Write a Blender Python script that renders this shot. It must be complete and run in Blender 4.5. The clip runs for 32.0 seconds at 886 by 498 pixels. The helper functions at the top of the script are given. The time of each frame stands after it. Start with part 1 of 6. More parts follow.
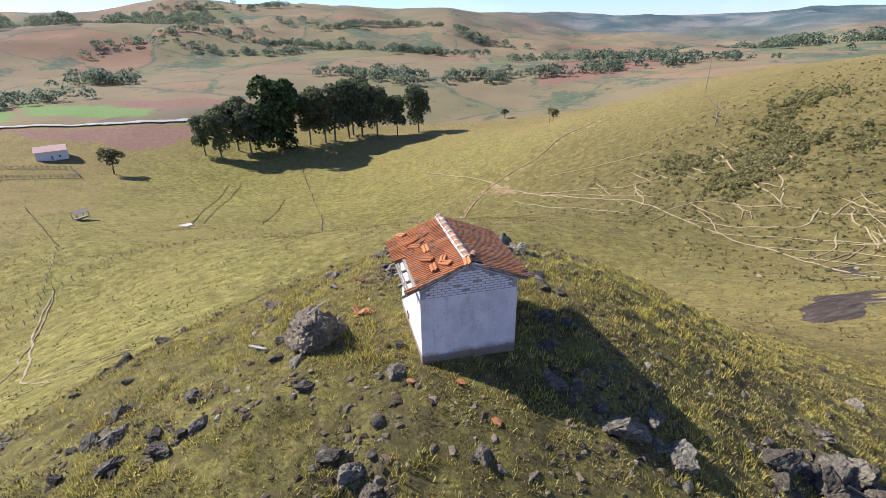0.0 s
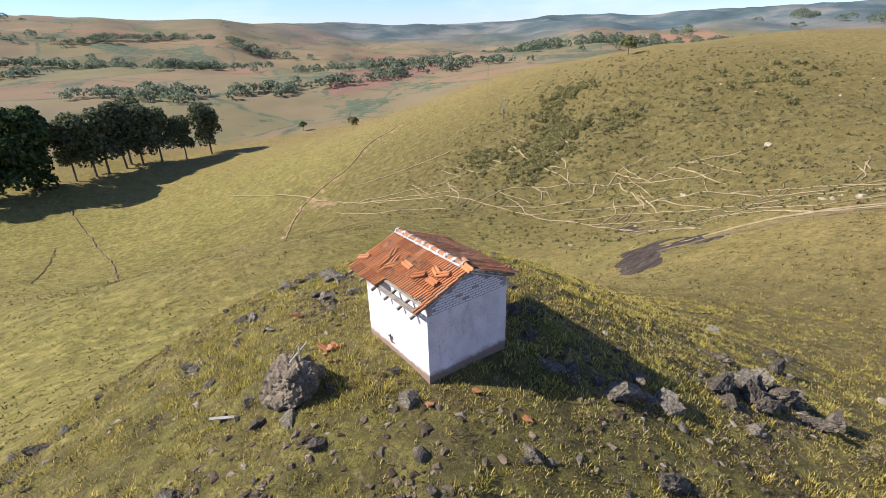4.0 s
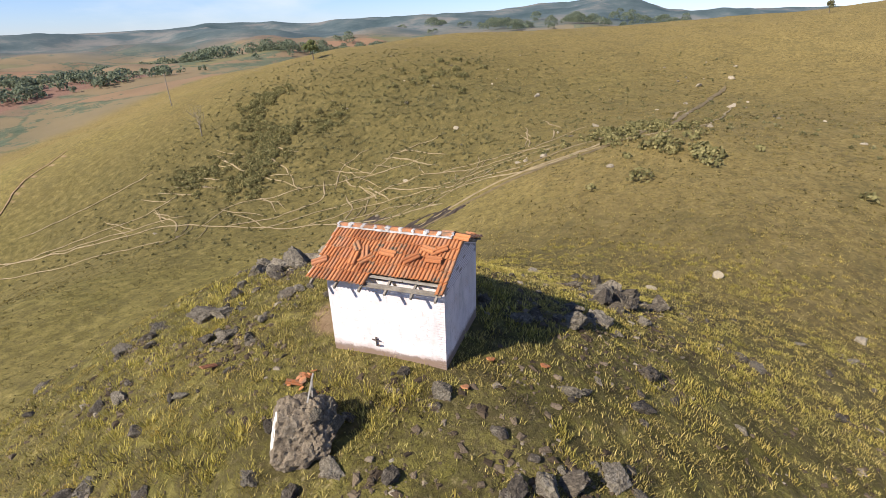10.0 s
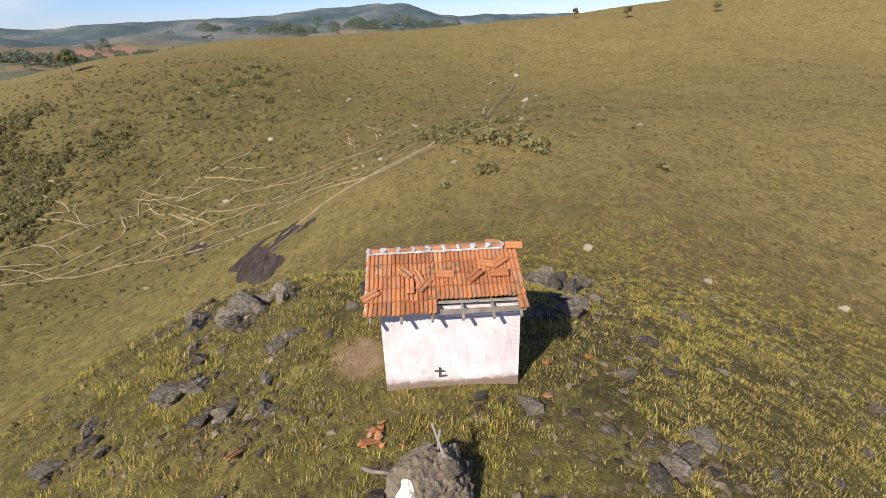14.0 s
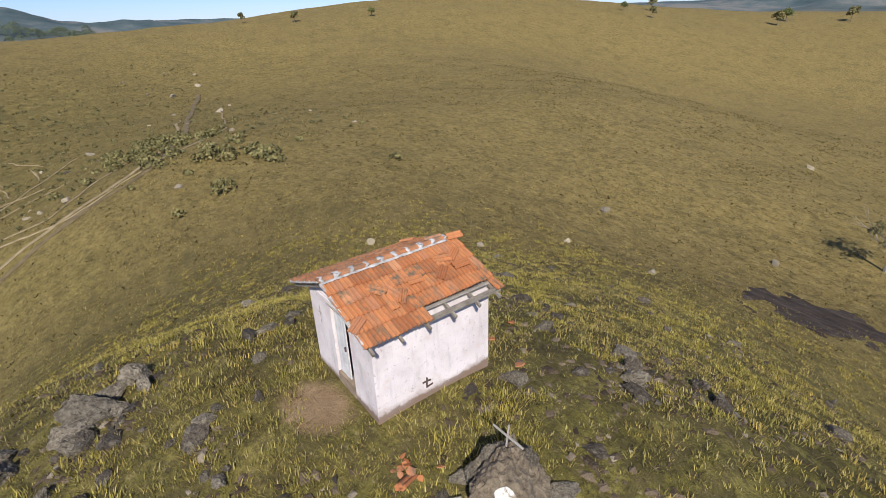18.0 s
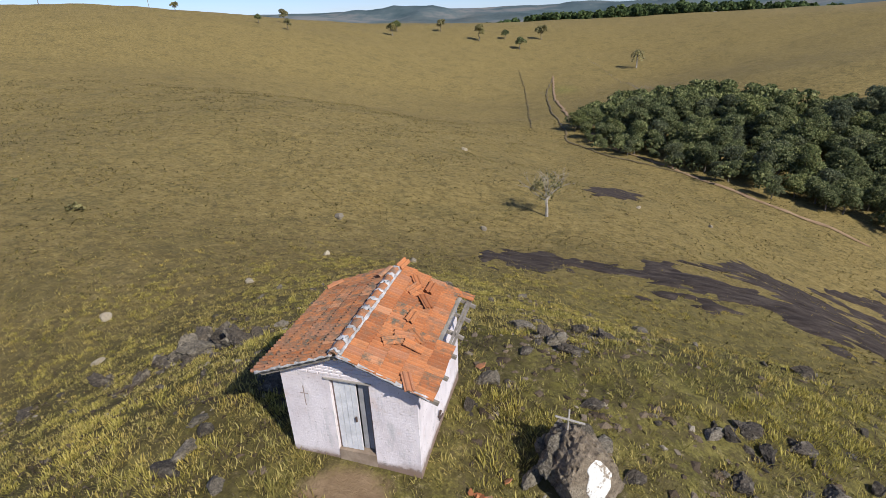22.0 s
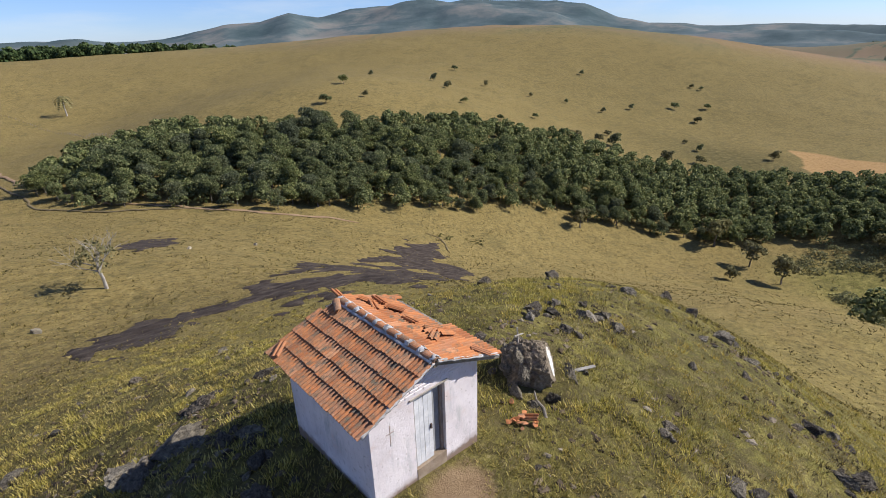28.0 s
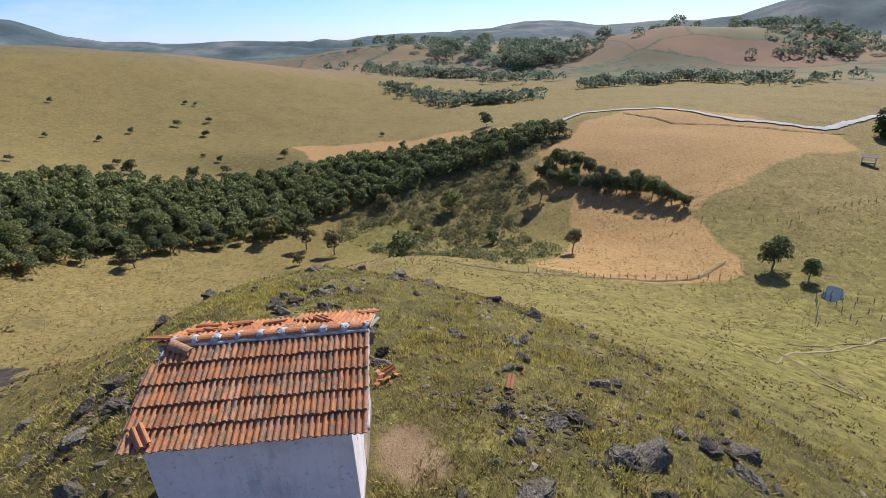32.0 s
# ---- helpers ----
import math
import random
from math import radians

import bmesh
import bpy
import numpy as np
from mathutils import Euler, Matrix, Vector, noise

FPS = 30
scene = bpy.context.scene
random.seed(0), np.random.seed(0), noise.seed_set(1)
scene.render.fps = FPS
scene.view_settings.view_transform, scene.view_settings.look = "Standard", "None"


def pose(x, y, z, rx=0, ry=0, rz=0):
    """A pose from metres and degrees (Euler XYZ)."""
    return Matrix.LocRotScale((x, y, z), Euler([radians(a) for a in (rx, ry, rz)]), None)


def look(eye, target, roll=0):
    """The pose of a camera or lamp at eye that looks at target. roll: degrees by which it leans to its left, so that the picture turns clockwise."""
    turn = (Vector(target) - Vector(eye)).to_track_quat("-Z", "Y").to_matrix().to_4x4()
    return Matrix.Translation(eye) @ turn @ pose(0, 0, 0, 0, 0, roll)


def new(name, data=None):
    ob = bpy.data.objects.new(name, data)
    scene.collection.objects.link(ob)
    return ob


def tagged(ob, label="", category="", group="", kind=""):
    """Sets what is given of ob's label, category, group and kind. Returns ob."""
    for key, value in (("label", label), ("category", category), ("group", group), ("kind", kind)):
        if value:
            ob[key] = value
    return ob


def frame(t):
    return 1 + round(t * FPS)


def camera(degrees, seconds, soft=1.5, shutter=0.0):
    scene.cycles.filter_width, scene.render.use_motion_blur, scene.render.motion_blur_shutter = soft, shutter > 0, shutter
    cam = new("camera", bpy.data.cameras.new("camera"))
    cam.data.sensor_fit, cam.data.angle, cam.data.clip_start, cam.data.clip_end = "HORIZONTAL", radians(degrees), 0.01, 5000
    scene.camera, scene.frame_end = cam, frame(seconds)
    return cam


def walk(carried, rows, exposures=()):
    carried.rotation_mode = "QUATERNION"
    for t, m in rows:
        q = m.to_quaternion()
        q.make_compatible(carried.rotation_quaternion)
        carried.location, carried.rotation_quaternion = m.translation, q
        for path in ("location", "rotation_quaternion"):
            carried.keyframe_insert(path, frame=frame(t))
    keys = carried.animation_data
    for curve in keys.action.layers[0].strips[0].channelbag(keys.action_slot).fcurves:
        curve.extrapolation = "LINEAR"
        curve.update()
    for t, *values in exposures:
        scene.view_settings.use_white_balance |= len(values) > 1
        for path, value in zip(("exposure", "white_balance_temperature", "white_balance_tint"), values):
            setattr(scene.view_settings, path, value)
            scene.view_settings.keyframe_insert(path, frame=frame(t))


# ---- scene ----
# Camera: one slow clockwise orbit round the chapel, lens and path.
cam = camera(82.5, 32.0, soft=0.6)
PATH = [
    (0.0, (-3.395, -13.722, 9.089), (-0.342, -1.353, 3.284), -0.89),
    (1.0, (-4.583, -13.286, 9.106), (-0.332, -1.264, 3.326), -1.22),
    (2.0, (-5.719, -12.781, 9.146), (0.100, -1.419, 3.399), -1.43),
    (3.0, (-6.722, -12.114, 9.174), (0.224, -1.378, 3.474), -1.58),
    (3.5, (-7.151, -11.689, 9.126), (0.120, -1.165, 3.437), -1.60),
    (5.5, (-8.880, -9.972, 8.870), (0.112, -0.885, 3.165), -1.79),
    (6.0, (-9.224, -9.660, 8.745), (0.365, -1.211, 3.028), -1.91),
    (7.0, (-9.740, -8.807, 8.521), (1.008, -1.900, 2.795), -2.19),
    (8.0, (-10.216, -7.696, 8.356), (1.155, -1.914, 2.588), -2.14),
    (9.0, (-10.737, -6.546, 8.223), (0.922, -1.384, 2.442), -1.97),
    (10.0, (-11.337, -5.293, 8.122), (0.700, -1.012, 2.397), -1.81),
    (10.5, (-11.522, -4.597, 8.119), (0.776, -1.107, 2.411), -1.85),
    (11.0, (-11.651, -3.932, 8.066), (0.983, -2.019, 2.346), -2.06),
    (11.5, (-11.691, -3.190, 8.025), (1.064, -2.458, 2.301), -2.21),
    (12.0, (-11.648, -2.392, 8.022), (1.122, -2.077, 2.291), -2.12),
    (13.0, (-11.484, -0.821, 8.107), (1.286, -0.603, 2.371), -1.97),
    (13.5, (-11.390, -0.073, 8.188), (1.370, -0.260, 2.431), -1.91),
    (15.5, (-10.743, 2.577, 8.242), (1.725, -0.073, 2.452), -1.98),
    (16.0, (-10.476, 3.176, 8.206), (1.650, -0.690, 2.373), -1.96),
    (17.0, (-9.799, 4.441, 8.148), (1.689, -0.981, 2.262), -2.06),
    (18.0, (-8.940, 5.609, 8.109), (1.177, -2.048, 2.191), -2.26),
    (19.0, (-7.873, 6.669, 8.134), (0.925, -2.467, 2.207), -2.25),
    (20.0, (-6.690, 7.513, 8.274), (0.591, -2.852, 2.311), -2.09),
    (21.0, (-5.288, 8.218, 8.399), (0.018, -3.279, 2.427), -2.18),
    (22.0, (-3.687, 8.734, 8.591), (-0.293, -3.472, 2.632), -2.01),
    (23.0, (-2.030, 9.060, 8.835), (0.909, -3.302, 2.959), -1.81),
    (24.0, (-0.370, 9.401, 9.052), (2.299, -3.066, 3.270), -1.71),
    (24.5, (0.416, 9.510, 9.152), (2.020, -3.134, 3.360), -1.72),
    (25.0, (1.059, 9.550, 9.165), (-1.132, -2.953, 3.260), -2.26),
    (25.5, (1.846, 9.543, 9.195), (-2.130, -2.505, 3.276), -2.43),
    (27.5, (4.986, 8.469, 8.818), (-2.330, -2.118, 3.305), -1.48),
    (28.0, (5.587, 8.129, 8.728), (-2.997, -1.478, 3.247), -1.76),
    (29.0, (6.677, 7.208, 8.554), (-3.998, -0.019, 3.094), -2.38),
    (30.0, (7.495, 5.919, 8.309), (-4.272, 0.650, 2.851), -2.27),
    (31.0, (8.033, 4.499, 8.051), (-4.666, 2.379, 2.552), -2.52),
    (32.0, (8.313, 2.864, 7.808), (-4.522, 3.713, 2.282), -2.70),
]

EXPO = [(0.0, 0.88, 6050, 10), (8.0, 0.68, 6650, 10), (13.0, 0.45, 6650, 10), (19.0, 0.16, 6250, 9), (25.0, 0.24, 6150, 9), (28.0, 0.35, 6250, 9), (32.0, 0.47, 6150, 9)]
walk(cam, [(t, look(eye, target, roll)) for t, eye, target, roll in PATH], EXPO)

# ---- world, sun ----
SUN_FROM = Vector((-4.64, 3.2, 4.6)).normalized()
SUN_EL = math.asin(SUN_FROM.z)
SUN_AZ = math.atan2(SUN_FROM.x, SUN_FROM.y)
world = bpy.data.worlds.new("sky")
scene.world = world
world.use_nodes = True
wn = world.node_tree.nodes
sky = wn.new("ShaderNodeTexSky")
sky.sky_type = "NISHITA"
sky.sun_disc = False
sky.sun_elevation = SUN_EL
sky.sun_rotation = SUN_AZ
sky.altitude = 1500
sky.air_density = 1.0
sky.dust_density = 0.05
sky.ozone_density = 3.0
tint = wn.new("ShaderNodeMix")
tint.data_type = "RGBA"
tint.blend_type = "MULTIPLY"
tint.inputs[0].default_value = 1.0
tint.inputs[7].default_value = (0.85, 0.84, 1.06, 1)
world.node_tree.links.new(sky.outputs[0], tint.inputs[6])
# thin high cloud drawn out in streaks
wco = wn.new("ShaderNodeTexCoord")
# the sky deepens away from the pale horizon
wsep = wn.new("ShaderNodeSeparateXYZ")
wdeep = wn.new("ShaderNodeValToRGB")
wdeep.color_ramp.elements[0].position = 0.0
wdeep.color_ramp.elements[0].color = (0.62, 0.73, 0.85, 1)
wdeep.color_ramp.elements[1].position = 0.22
wdeep.color_ramp.elements[1].color = (0.86, 0.95, 1.0, 1)
deep = wn.new("ShaderNodeMix")
deep.data_type = "RGBA"
deep.blend_type = "MULTIPLY"
deep.inputs[0].default_value = 1.0
for a, b in ((wco.outputs["Generated"], wsep.inputs[0]), (wsep.outputs[2], wdeep.inputs[0]), (tint.outputs[2], deep.inputs[6]), (wdeep.outputs[0], deep.inputs[7])):
    world.node_tree.links.new(a, b)
wmap = wn.new("ShaderNodeMapping")
wmap.inputs["Rotation"].default_value = (0.0, 0.12, 0.9)
wmap.inputs["Scale"].default_value = (1.4, 3.2, 11.0)
wno = wn.new("ShaderNodeTexNoise")
wno.inputs["Scale"].default_value = 1.3
wno.inputs["Detail"].default_value = 7
wno.inputs["Roughness"].default_value = 0.6
wra = wn.new("ShaderNodeValToRGB")
wra.color_ramp.elements[0].position = 0.50
wra.color_ramp.elements[0].color = (0, 0, 0, 1)
wra.color_ramp.elements[1].position = 0.78
wra.color_ramp.elements[1].color = (0.6, 0.6, 0.6, 1)
veil = wn.new("ShaderNodeMix")
veil.data_type = "RGBA"
veil.inputs[7].default_value = (5.2, 5.6, 6.0, 1)
for a, b in ((wco.outputs["Generated"], wmap.inputs[0]), (wmap.outputs[0], wno.inputs["Vector"]), (wno.outputs["Fac"], wra.inputs[0]), (wra.outputs[0], veil.inputs[0]), (deep.outputs[2], veil.inputs[6]), (veil.outputs[2], wn["Background"].inputs[0])):
    world.node_tree.links.new(a, b)
wn["Background"].inputs[1].default_value = 0.115
sun_data = bpy.data.lights.new("sun", "SUN")
sun_data.energy = 5.4
sun_data.angle = radians(0.55)
sun_data.color = (1.0, 0.945, 0.86)
sun = new("sun", sun_data)
sun.matrix_world = look(SUN_FROM * 60, (0, 0, 0))


# ---- material helpers ----
class Mat:
    """A small builder for node materials."""

    def __init__(self, name, rough=0.9, metal=0.0, spec=0.3):
        self.m = bpy.data.materials.new(name)
        self.m.use_nodes = True
        self.t = self.m.node_tree
        self.b = self.t.nodes["Principled BSDF"]
        self.b.inputs["Roughness"].default_value = rough
        self.b.inputs["Metallic"].default_value = metal
        self.b.inputs["Specular IOR Level"].default_value = spec
        self.co = self.t.nodes.new("ShaderNodeTexCoord").outputs["Object"]

    def link(self, a, b):
        self.t.links.new(a, b)

    def noise(self, scale, detail=4.0, rough=0.6, vec=None):
        n = self.t.nodes.new("ShaderNodeTexNoise")
        n.inputs["Scale"].default_value = scale
        n.inputs["Detail"].default_value = detail
        n.inputs["Roughness"].default_value = rough
        self.link(vec or self.co, n.inputs["Vector"])
        return n.outputs["Fac"]

    def stretch(self, sx, sy, sz, rot=(0, 0, 0)):
        n = self.t.nodes.new("ShaderNodeMapping")
        n.inputs["Scale"].default_value = (sx, sy, sz)
        n.inputs["Rotation"].default_value = rot
        self.link(self.co, n.inputs["Vector"])
        return n.outputs[0]

    def voronoi(self, scale, out="Distance", feature="F1", vec=None):
        n = self.t.nodes.new("ShaderNodeTexVoronoi")
        n.feature = feature
        n.inputs["Scale"].default_value = scale
        self.link(vec or self.co, n.inputs["Vector"])
        return n.outputs[out]

    def ramp(self, fac, stops):
        n = self.t.nodes.new("ShaderNodeValToRGB")
        e = n.color_ramp.elements
        while len(e) < len(stops):
            e.new(0.5)
        for k, (p, c) in zip(e, stops):
            k.position = p
            k.color = (*c, 1) if len(c) == 3 else c
        self.link(fac, n.inputs[0])
        return n.outputs[0]

    def grey(self, fac, lo, hi):
        n = self.t.nodes.new("ShaderNodeMapRange")
        n.inputs["From Min"].default_value = lo
        n.inputs["From Max"].default_value = hi
        self.link(fac, n.inputs[0])
        return n.outputs[0]

    def mix(self, fac, a, b, kind="MIX"):
        n = self.t.nodes.new("ShaderNodeMix")
        n.data_type = "RGBA"
        n.blend_type = kind
        for sock, v in ((n.inputs[0], fac), (n.inputs[6], a), (n.inputs[7], b)):
            if isinstance(v, (int, float)):
                sock.default_value = v
            elif isinstance(v, tuple):
                sock.default_value = (*v, 1)
            else:
                self.link(v, sock)
        return n.outputs[2]

    def math(self, op, a, b=0.0):
        n = self.t.nodes.new("ShaderNodeMath")
        n.operation = op
        for sock, v in ((n.inputs[0], a), (n.inputs[1], b)):
            if isinstance(v, (int, float)):
                sock.default_value = v
            else:
                self.link(v, sock)
        return n.outputs[0]

    def random(self):
        return self.t.nodes.new("ShaderNodeObjectInfo").outputs["Random"]

    def island(self):
        return self.t.nodes.new("ShaderNodeNewGeometry").outputs["Random Per Island"]

    def attribute(self, name):
        n = self.t.nodes.new("ShaderNodeAttribute")
        n.attribute_name = name
        s = self.t.nodes.new("ShaderNodeSeparateColor")
        self.link(n.outputs["Color"], s.inputs[0])
        return s.outputs

    def color(self, c):
        if isinstance(c, tuple):
            self.b.inputs["Base Color"].default_value = (*c, 1)
        else:
            self.link(c, self.b.inputs["Base Color"])
        return self

    def bump(self, height, strength=0.4, dist=0.02):
        n = self.t.nodes.new("ShaderNodeBump")
        n.inputs["Strength"].default_value = strength
        n.inputs["Distance"].default_value = dist
        self.link(height, n.inputs["Height"])
        self.link(n.outputs[0], self.b.inputs["Normal"])
        return self


def simple(name, lo, hi, scale, rough=0.85, bump=0.3, dist=0.01, rnd=0.0, metal=0.0, spec=0.3):
    """A surface that varies between two colours at two scales, with fine relief."""
    q = Mat(name, rough, metal, spec)
    big, fine = q.noise(scale, 3), q.noise(scale * 9, 5)
    c = q.mix(q.grey(big, 0.35, 0.65), lo, hi)
    c = q.mix(q.math("MULTIPLY", q.grey(fine, 0.35, 0.7), 0.35), c, tuple(v * 0.55 for v in lo))
    if rnd:
        g = q.ramp(q.random(), [(0.0, (1 - rnd,) * 3), (1.0, (1 + rnd,) * 3)])
        c = q.mix(1.0, c, g, "MULTIPLY")
    q.color(c).bump(fine, bump, dist)
    return q.m


# ---- materials ----
def ground_material():
    q = Mat("hill_grass", 0.95, spec=0.08)
    cov = q.attribute("cover")          # red: green grass, green: bare earth, blue: far land
    place = q.t.nodes.new("ShaderNodeVectorMath")
    place.operation = "LENGTH"
    q.link(q.co, place.inputs[0])
    knoll = q.grey(place.outputs["Value"], 60.0, 16.0)
    fld = q.attribute("fields")         # red: tawny crop, green: young crop, blue: ploughed red earth
    flat = q.stretch(1, 1, 0)
    big, mid, fine = q.noise(0.032, 4), q.noise(0.45, 7, 0.72), q.noise(3.4, 7, 0.78)
    streak = q.noise(1.0, 8, 0.78, q.stretch(0.75, 1.05, 0.7, (0, 0, 0.5)))
    dry = q.ramp(streak, [(0.30, (0.112, 0.080, 0.027)), (0.46, (0.206, 0.150, 0.053)), (0.60, (0.272, 0.202, 0.076)), (0.78, (0.39, 0.290, 0.124))])
    lush = q.ramp(mid, [(0.30, (0.080, 0.070, 0.016)), (0.46, (0.166, 0.146, 0.038)), (0.58, (0.250, 0.210, 0.062)), (0.74, (0.40, 0.32, 0.115))])
    g = q.math("ADD", cov[0], q.math("MULTIPLY", q.math("SUBTRACT", big, 0.5), 0.9))
    c = q.mix(q.grey(g, 0.15, 0.85), dry, lush)
    # tussocks: dark specks at two sizes, pale dead tufts between them
    c = q.mix(q.math("MULTIPLY", q.grey(fine, 0.52, 0.62), 0.75), c, (0.050, 0.042, 0.018))
    heath = q.t.nodes.new("ShaderNodeAttribute")
    heath.attribute_name = "fields"
    c = q.mix(q.math("MULTIPLY", heath.outputs["Alpha"], 0.92), c, q.ramp(mid, [(0.32, (0.045, 0.038, 0.014)), (0.52, (0.110, 0.088, 0.032)), (0.75, (0.215, 0.165, 0.066))]))
    c = q.mix(q.math("MULTIPLY", q.grey(q.noise(0.55, 7, 0.82), 0.53, 0.60), 0.55), c, (0.075, 0.066, 0.026))
    c = q.mix(q.math("MULTIPLY", q.grey(q.noise(0.12, 8, 0.75), 0.50, 0.62), 0.42), c, (0.098, 0.082, 0.032))
    c = q.mix(q.math("MULTIPLY", q.math("MULTIPLY", q.grey(q.noise(6.5, 7, 0.85), 0.49, 0.56), knoll), 0.45), c, (0.066, 0.050, 0.020))
    # knoll: earth and litter bared between the tufts
    bare = q.math("MULTIPLY", q.grey(q.noise(1.3, 7, 0.82), 0.46, 0.53), knoll)
    c = q.mix(q.math("MULTIPLY", bare, 0.62), c, q.ramp(fine, [(0.35, (0.026, 0.020, 0.011)), (0.52, (0.078, 0.060, 0.030)), (0.7, (0.21, 0.16, 0.085))]))
    c = q.mix(q.math("MULTIPLY", q.grey(q.noise(1.5, 6, 0.8), 0.53, 0.62), 0.6), c, (0.065, 0.052, 0.022))
    c = q.mix(q.math("MULTIPLY", q.grey(q.noise(2.9, 6, 0.8, q.stretch(1, 1.3, 1, (0, 0, 1.1))), 0.58, 0.68), 0.5), c, (0.44, 0.35, 0.19))
    soil = q.ramp(mid, [(0.35, (0.17, 0.105, 0.055)), (0.7, (0.36, 0.255, 0.15))])
    c = q.mix(q.grey(q.math("ADD", cov[1], q.math("MULTIPLY", q.math("SUBTRACT", fine, 0.5), 0.6)), 0.35, 0.65), c, soil)
    # distant farmland: patches of pasture, ploughed red earth and crops
    bent = q.t.nodes.new("ShaderNodeTexNoise")
    bent.inputs["Scale"].default_value = 0.006
    q.link(flat, bent.inputs["Vector"])
    warp = q.t.nodes.new("ShaderNodeVectorMath")
    warp.operation = "MULTIPLY_ADD"
    q.link(bent.outputs["Color"], warp.inputs[0])
    warp.inputs[1].default_value = (90, 90, 0)
    q.link(flat, warp.inputs[2])
    cell = q.t.nodes.new("ShaderNodeTexVoronoi")
    cell.inputs["Scale"].default_value = 0.0062
    cell.inputs["Randomness"].default_value = 0.9
    q.link(warp.outputs[0], cell.inputs["Vector"])
    sep = q.t.nodes.new("ShaderNodeSeparateColor")
    q.link(cell.outputs["Color"], sep.inputs[0])
    patch = q.ramp(sep.outputs[0], [(0.0, (0.225, 0.155, 0.088)), (0.30, (0.165, 0.138, 0.078)), (0.48, (0.24, 0.125, 0.080)),
                                    (0.62, (0.25, 0.17, 0.095)), (0.80, (0.105, 0.125, 0.055)), (0.88, (0.145, 0.105, 0.080)), (1.0, (0.225, 0.155, 0.09))])
    farm = q.mix(0.40, patch, q.ramp(q.noise(0.012, 6), [(0.35, (0.125, 0.108, 0.062)), (0.65, (0.235, 0.165, 0.095))]))
    wood = q.grey(q.math("ADD", q.math("MULTIPLY", q.noise(0.0052, 8, 0.72), 0.8), q.math("MULTIPLY", q.noise(0.06, 5, 0.8), 0.2)), 0.545, 0.56)
    tuft = q.ramp(q.noise(0.09, 5, 0.75), [(0.35, (0.055, 0.075, 0.048)), (0.65, (0.115, 0.135, 0.085))])
    farm = q.mix(q.math("MULTIPLY", wood, 0.85), farm, tuft)
    hedge = q.t.nodes.new("ShaderNodeTexVoronoi")
    hedge.feature = "DISTANCE_TO_EDGE"
    hedge.inputs["Scale"].default_value = 0.0062
    hedge.inputs["Randomness"].default_value = 0.9
    q.link(warp.outputs[0], hedge.inputs["Vector"])
    thin = q.math("ADD", hedge.outputs[0], q.math("MULTIPLY", q.noise(0.05, 5, 0.7), 0.06))
    farm = q.mix(q.math("MULTIPLY", q.grey(thin, 0.046, 0.034), 0.8), farm, tuft)
    c = q.mix(cov[2], c, farm)
    # fields beside the valley road
    tawny = q.ramp(streak, [(0.3, (0.20, 0.115, 0.044)), (0.5, (0.32, 0.195, 0.080)), (0.75, (0.41, 0.27, 0.125))])
    c = q.mix(q.grey(q.math("ADD", fld[0], q.math("MULTIPLY", q.math("SUBTRACT", mid, 0.5), 0.5)), 0.3, 0.7), c, tawny)
    c = q.mix(fld[1], c, q.ramp(mid, [(0.3, (0.12, 0.17, 0.055)), (0.7, (0.17, 0.235, 0.08))]))
    c = q.mix(fld[2], c, q.ramp(mid, [(0.3, (0.15, 0.085, 0.062)), (0.7, (0.24, 0.14, 0.10))]))
    # wooded ranges on the skyline, with cleared tan slopes; blue-grey distance haze painted in
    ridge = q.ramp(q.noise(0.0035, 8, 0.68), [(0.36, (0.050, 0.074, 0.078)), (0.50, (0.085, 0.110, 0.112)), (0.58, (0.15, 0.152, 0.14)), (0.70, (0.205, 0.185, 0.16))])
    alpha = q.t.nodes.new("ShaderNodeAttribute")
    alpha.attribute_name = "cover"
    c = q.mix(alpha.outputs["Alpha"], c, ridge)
    q.color(c)
    q.bump(q.math("ADD", q.math("MULTIPLY", mid, 0.35), fine), 1.0, 0.12)
    return q.m


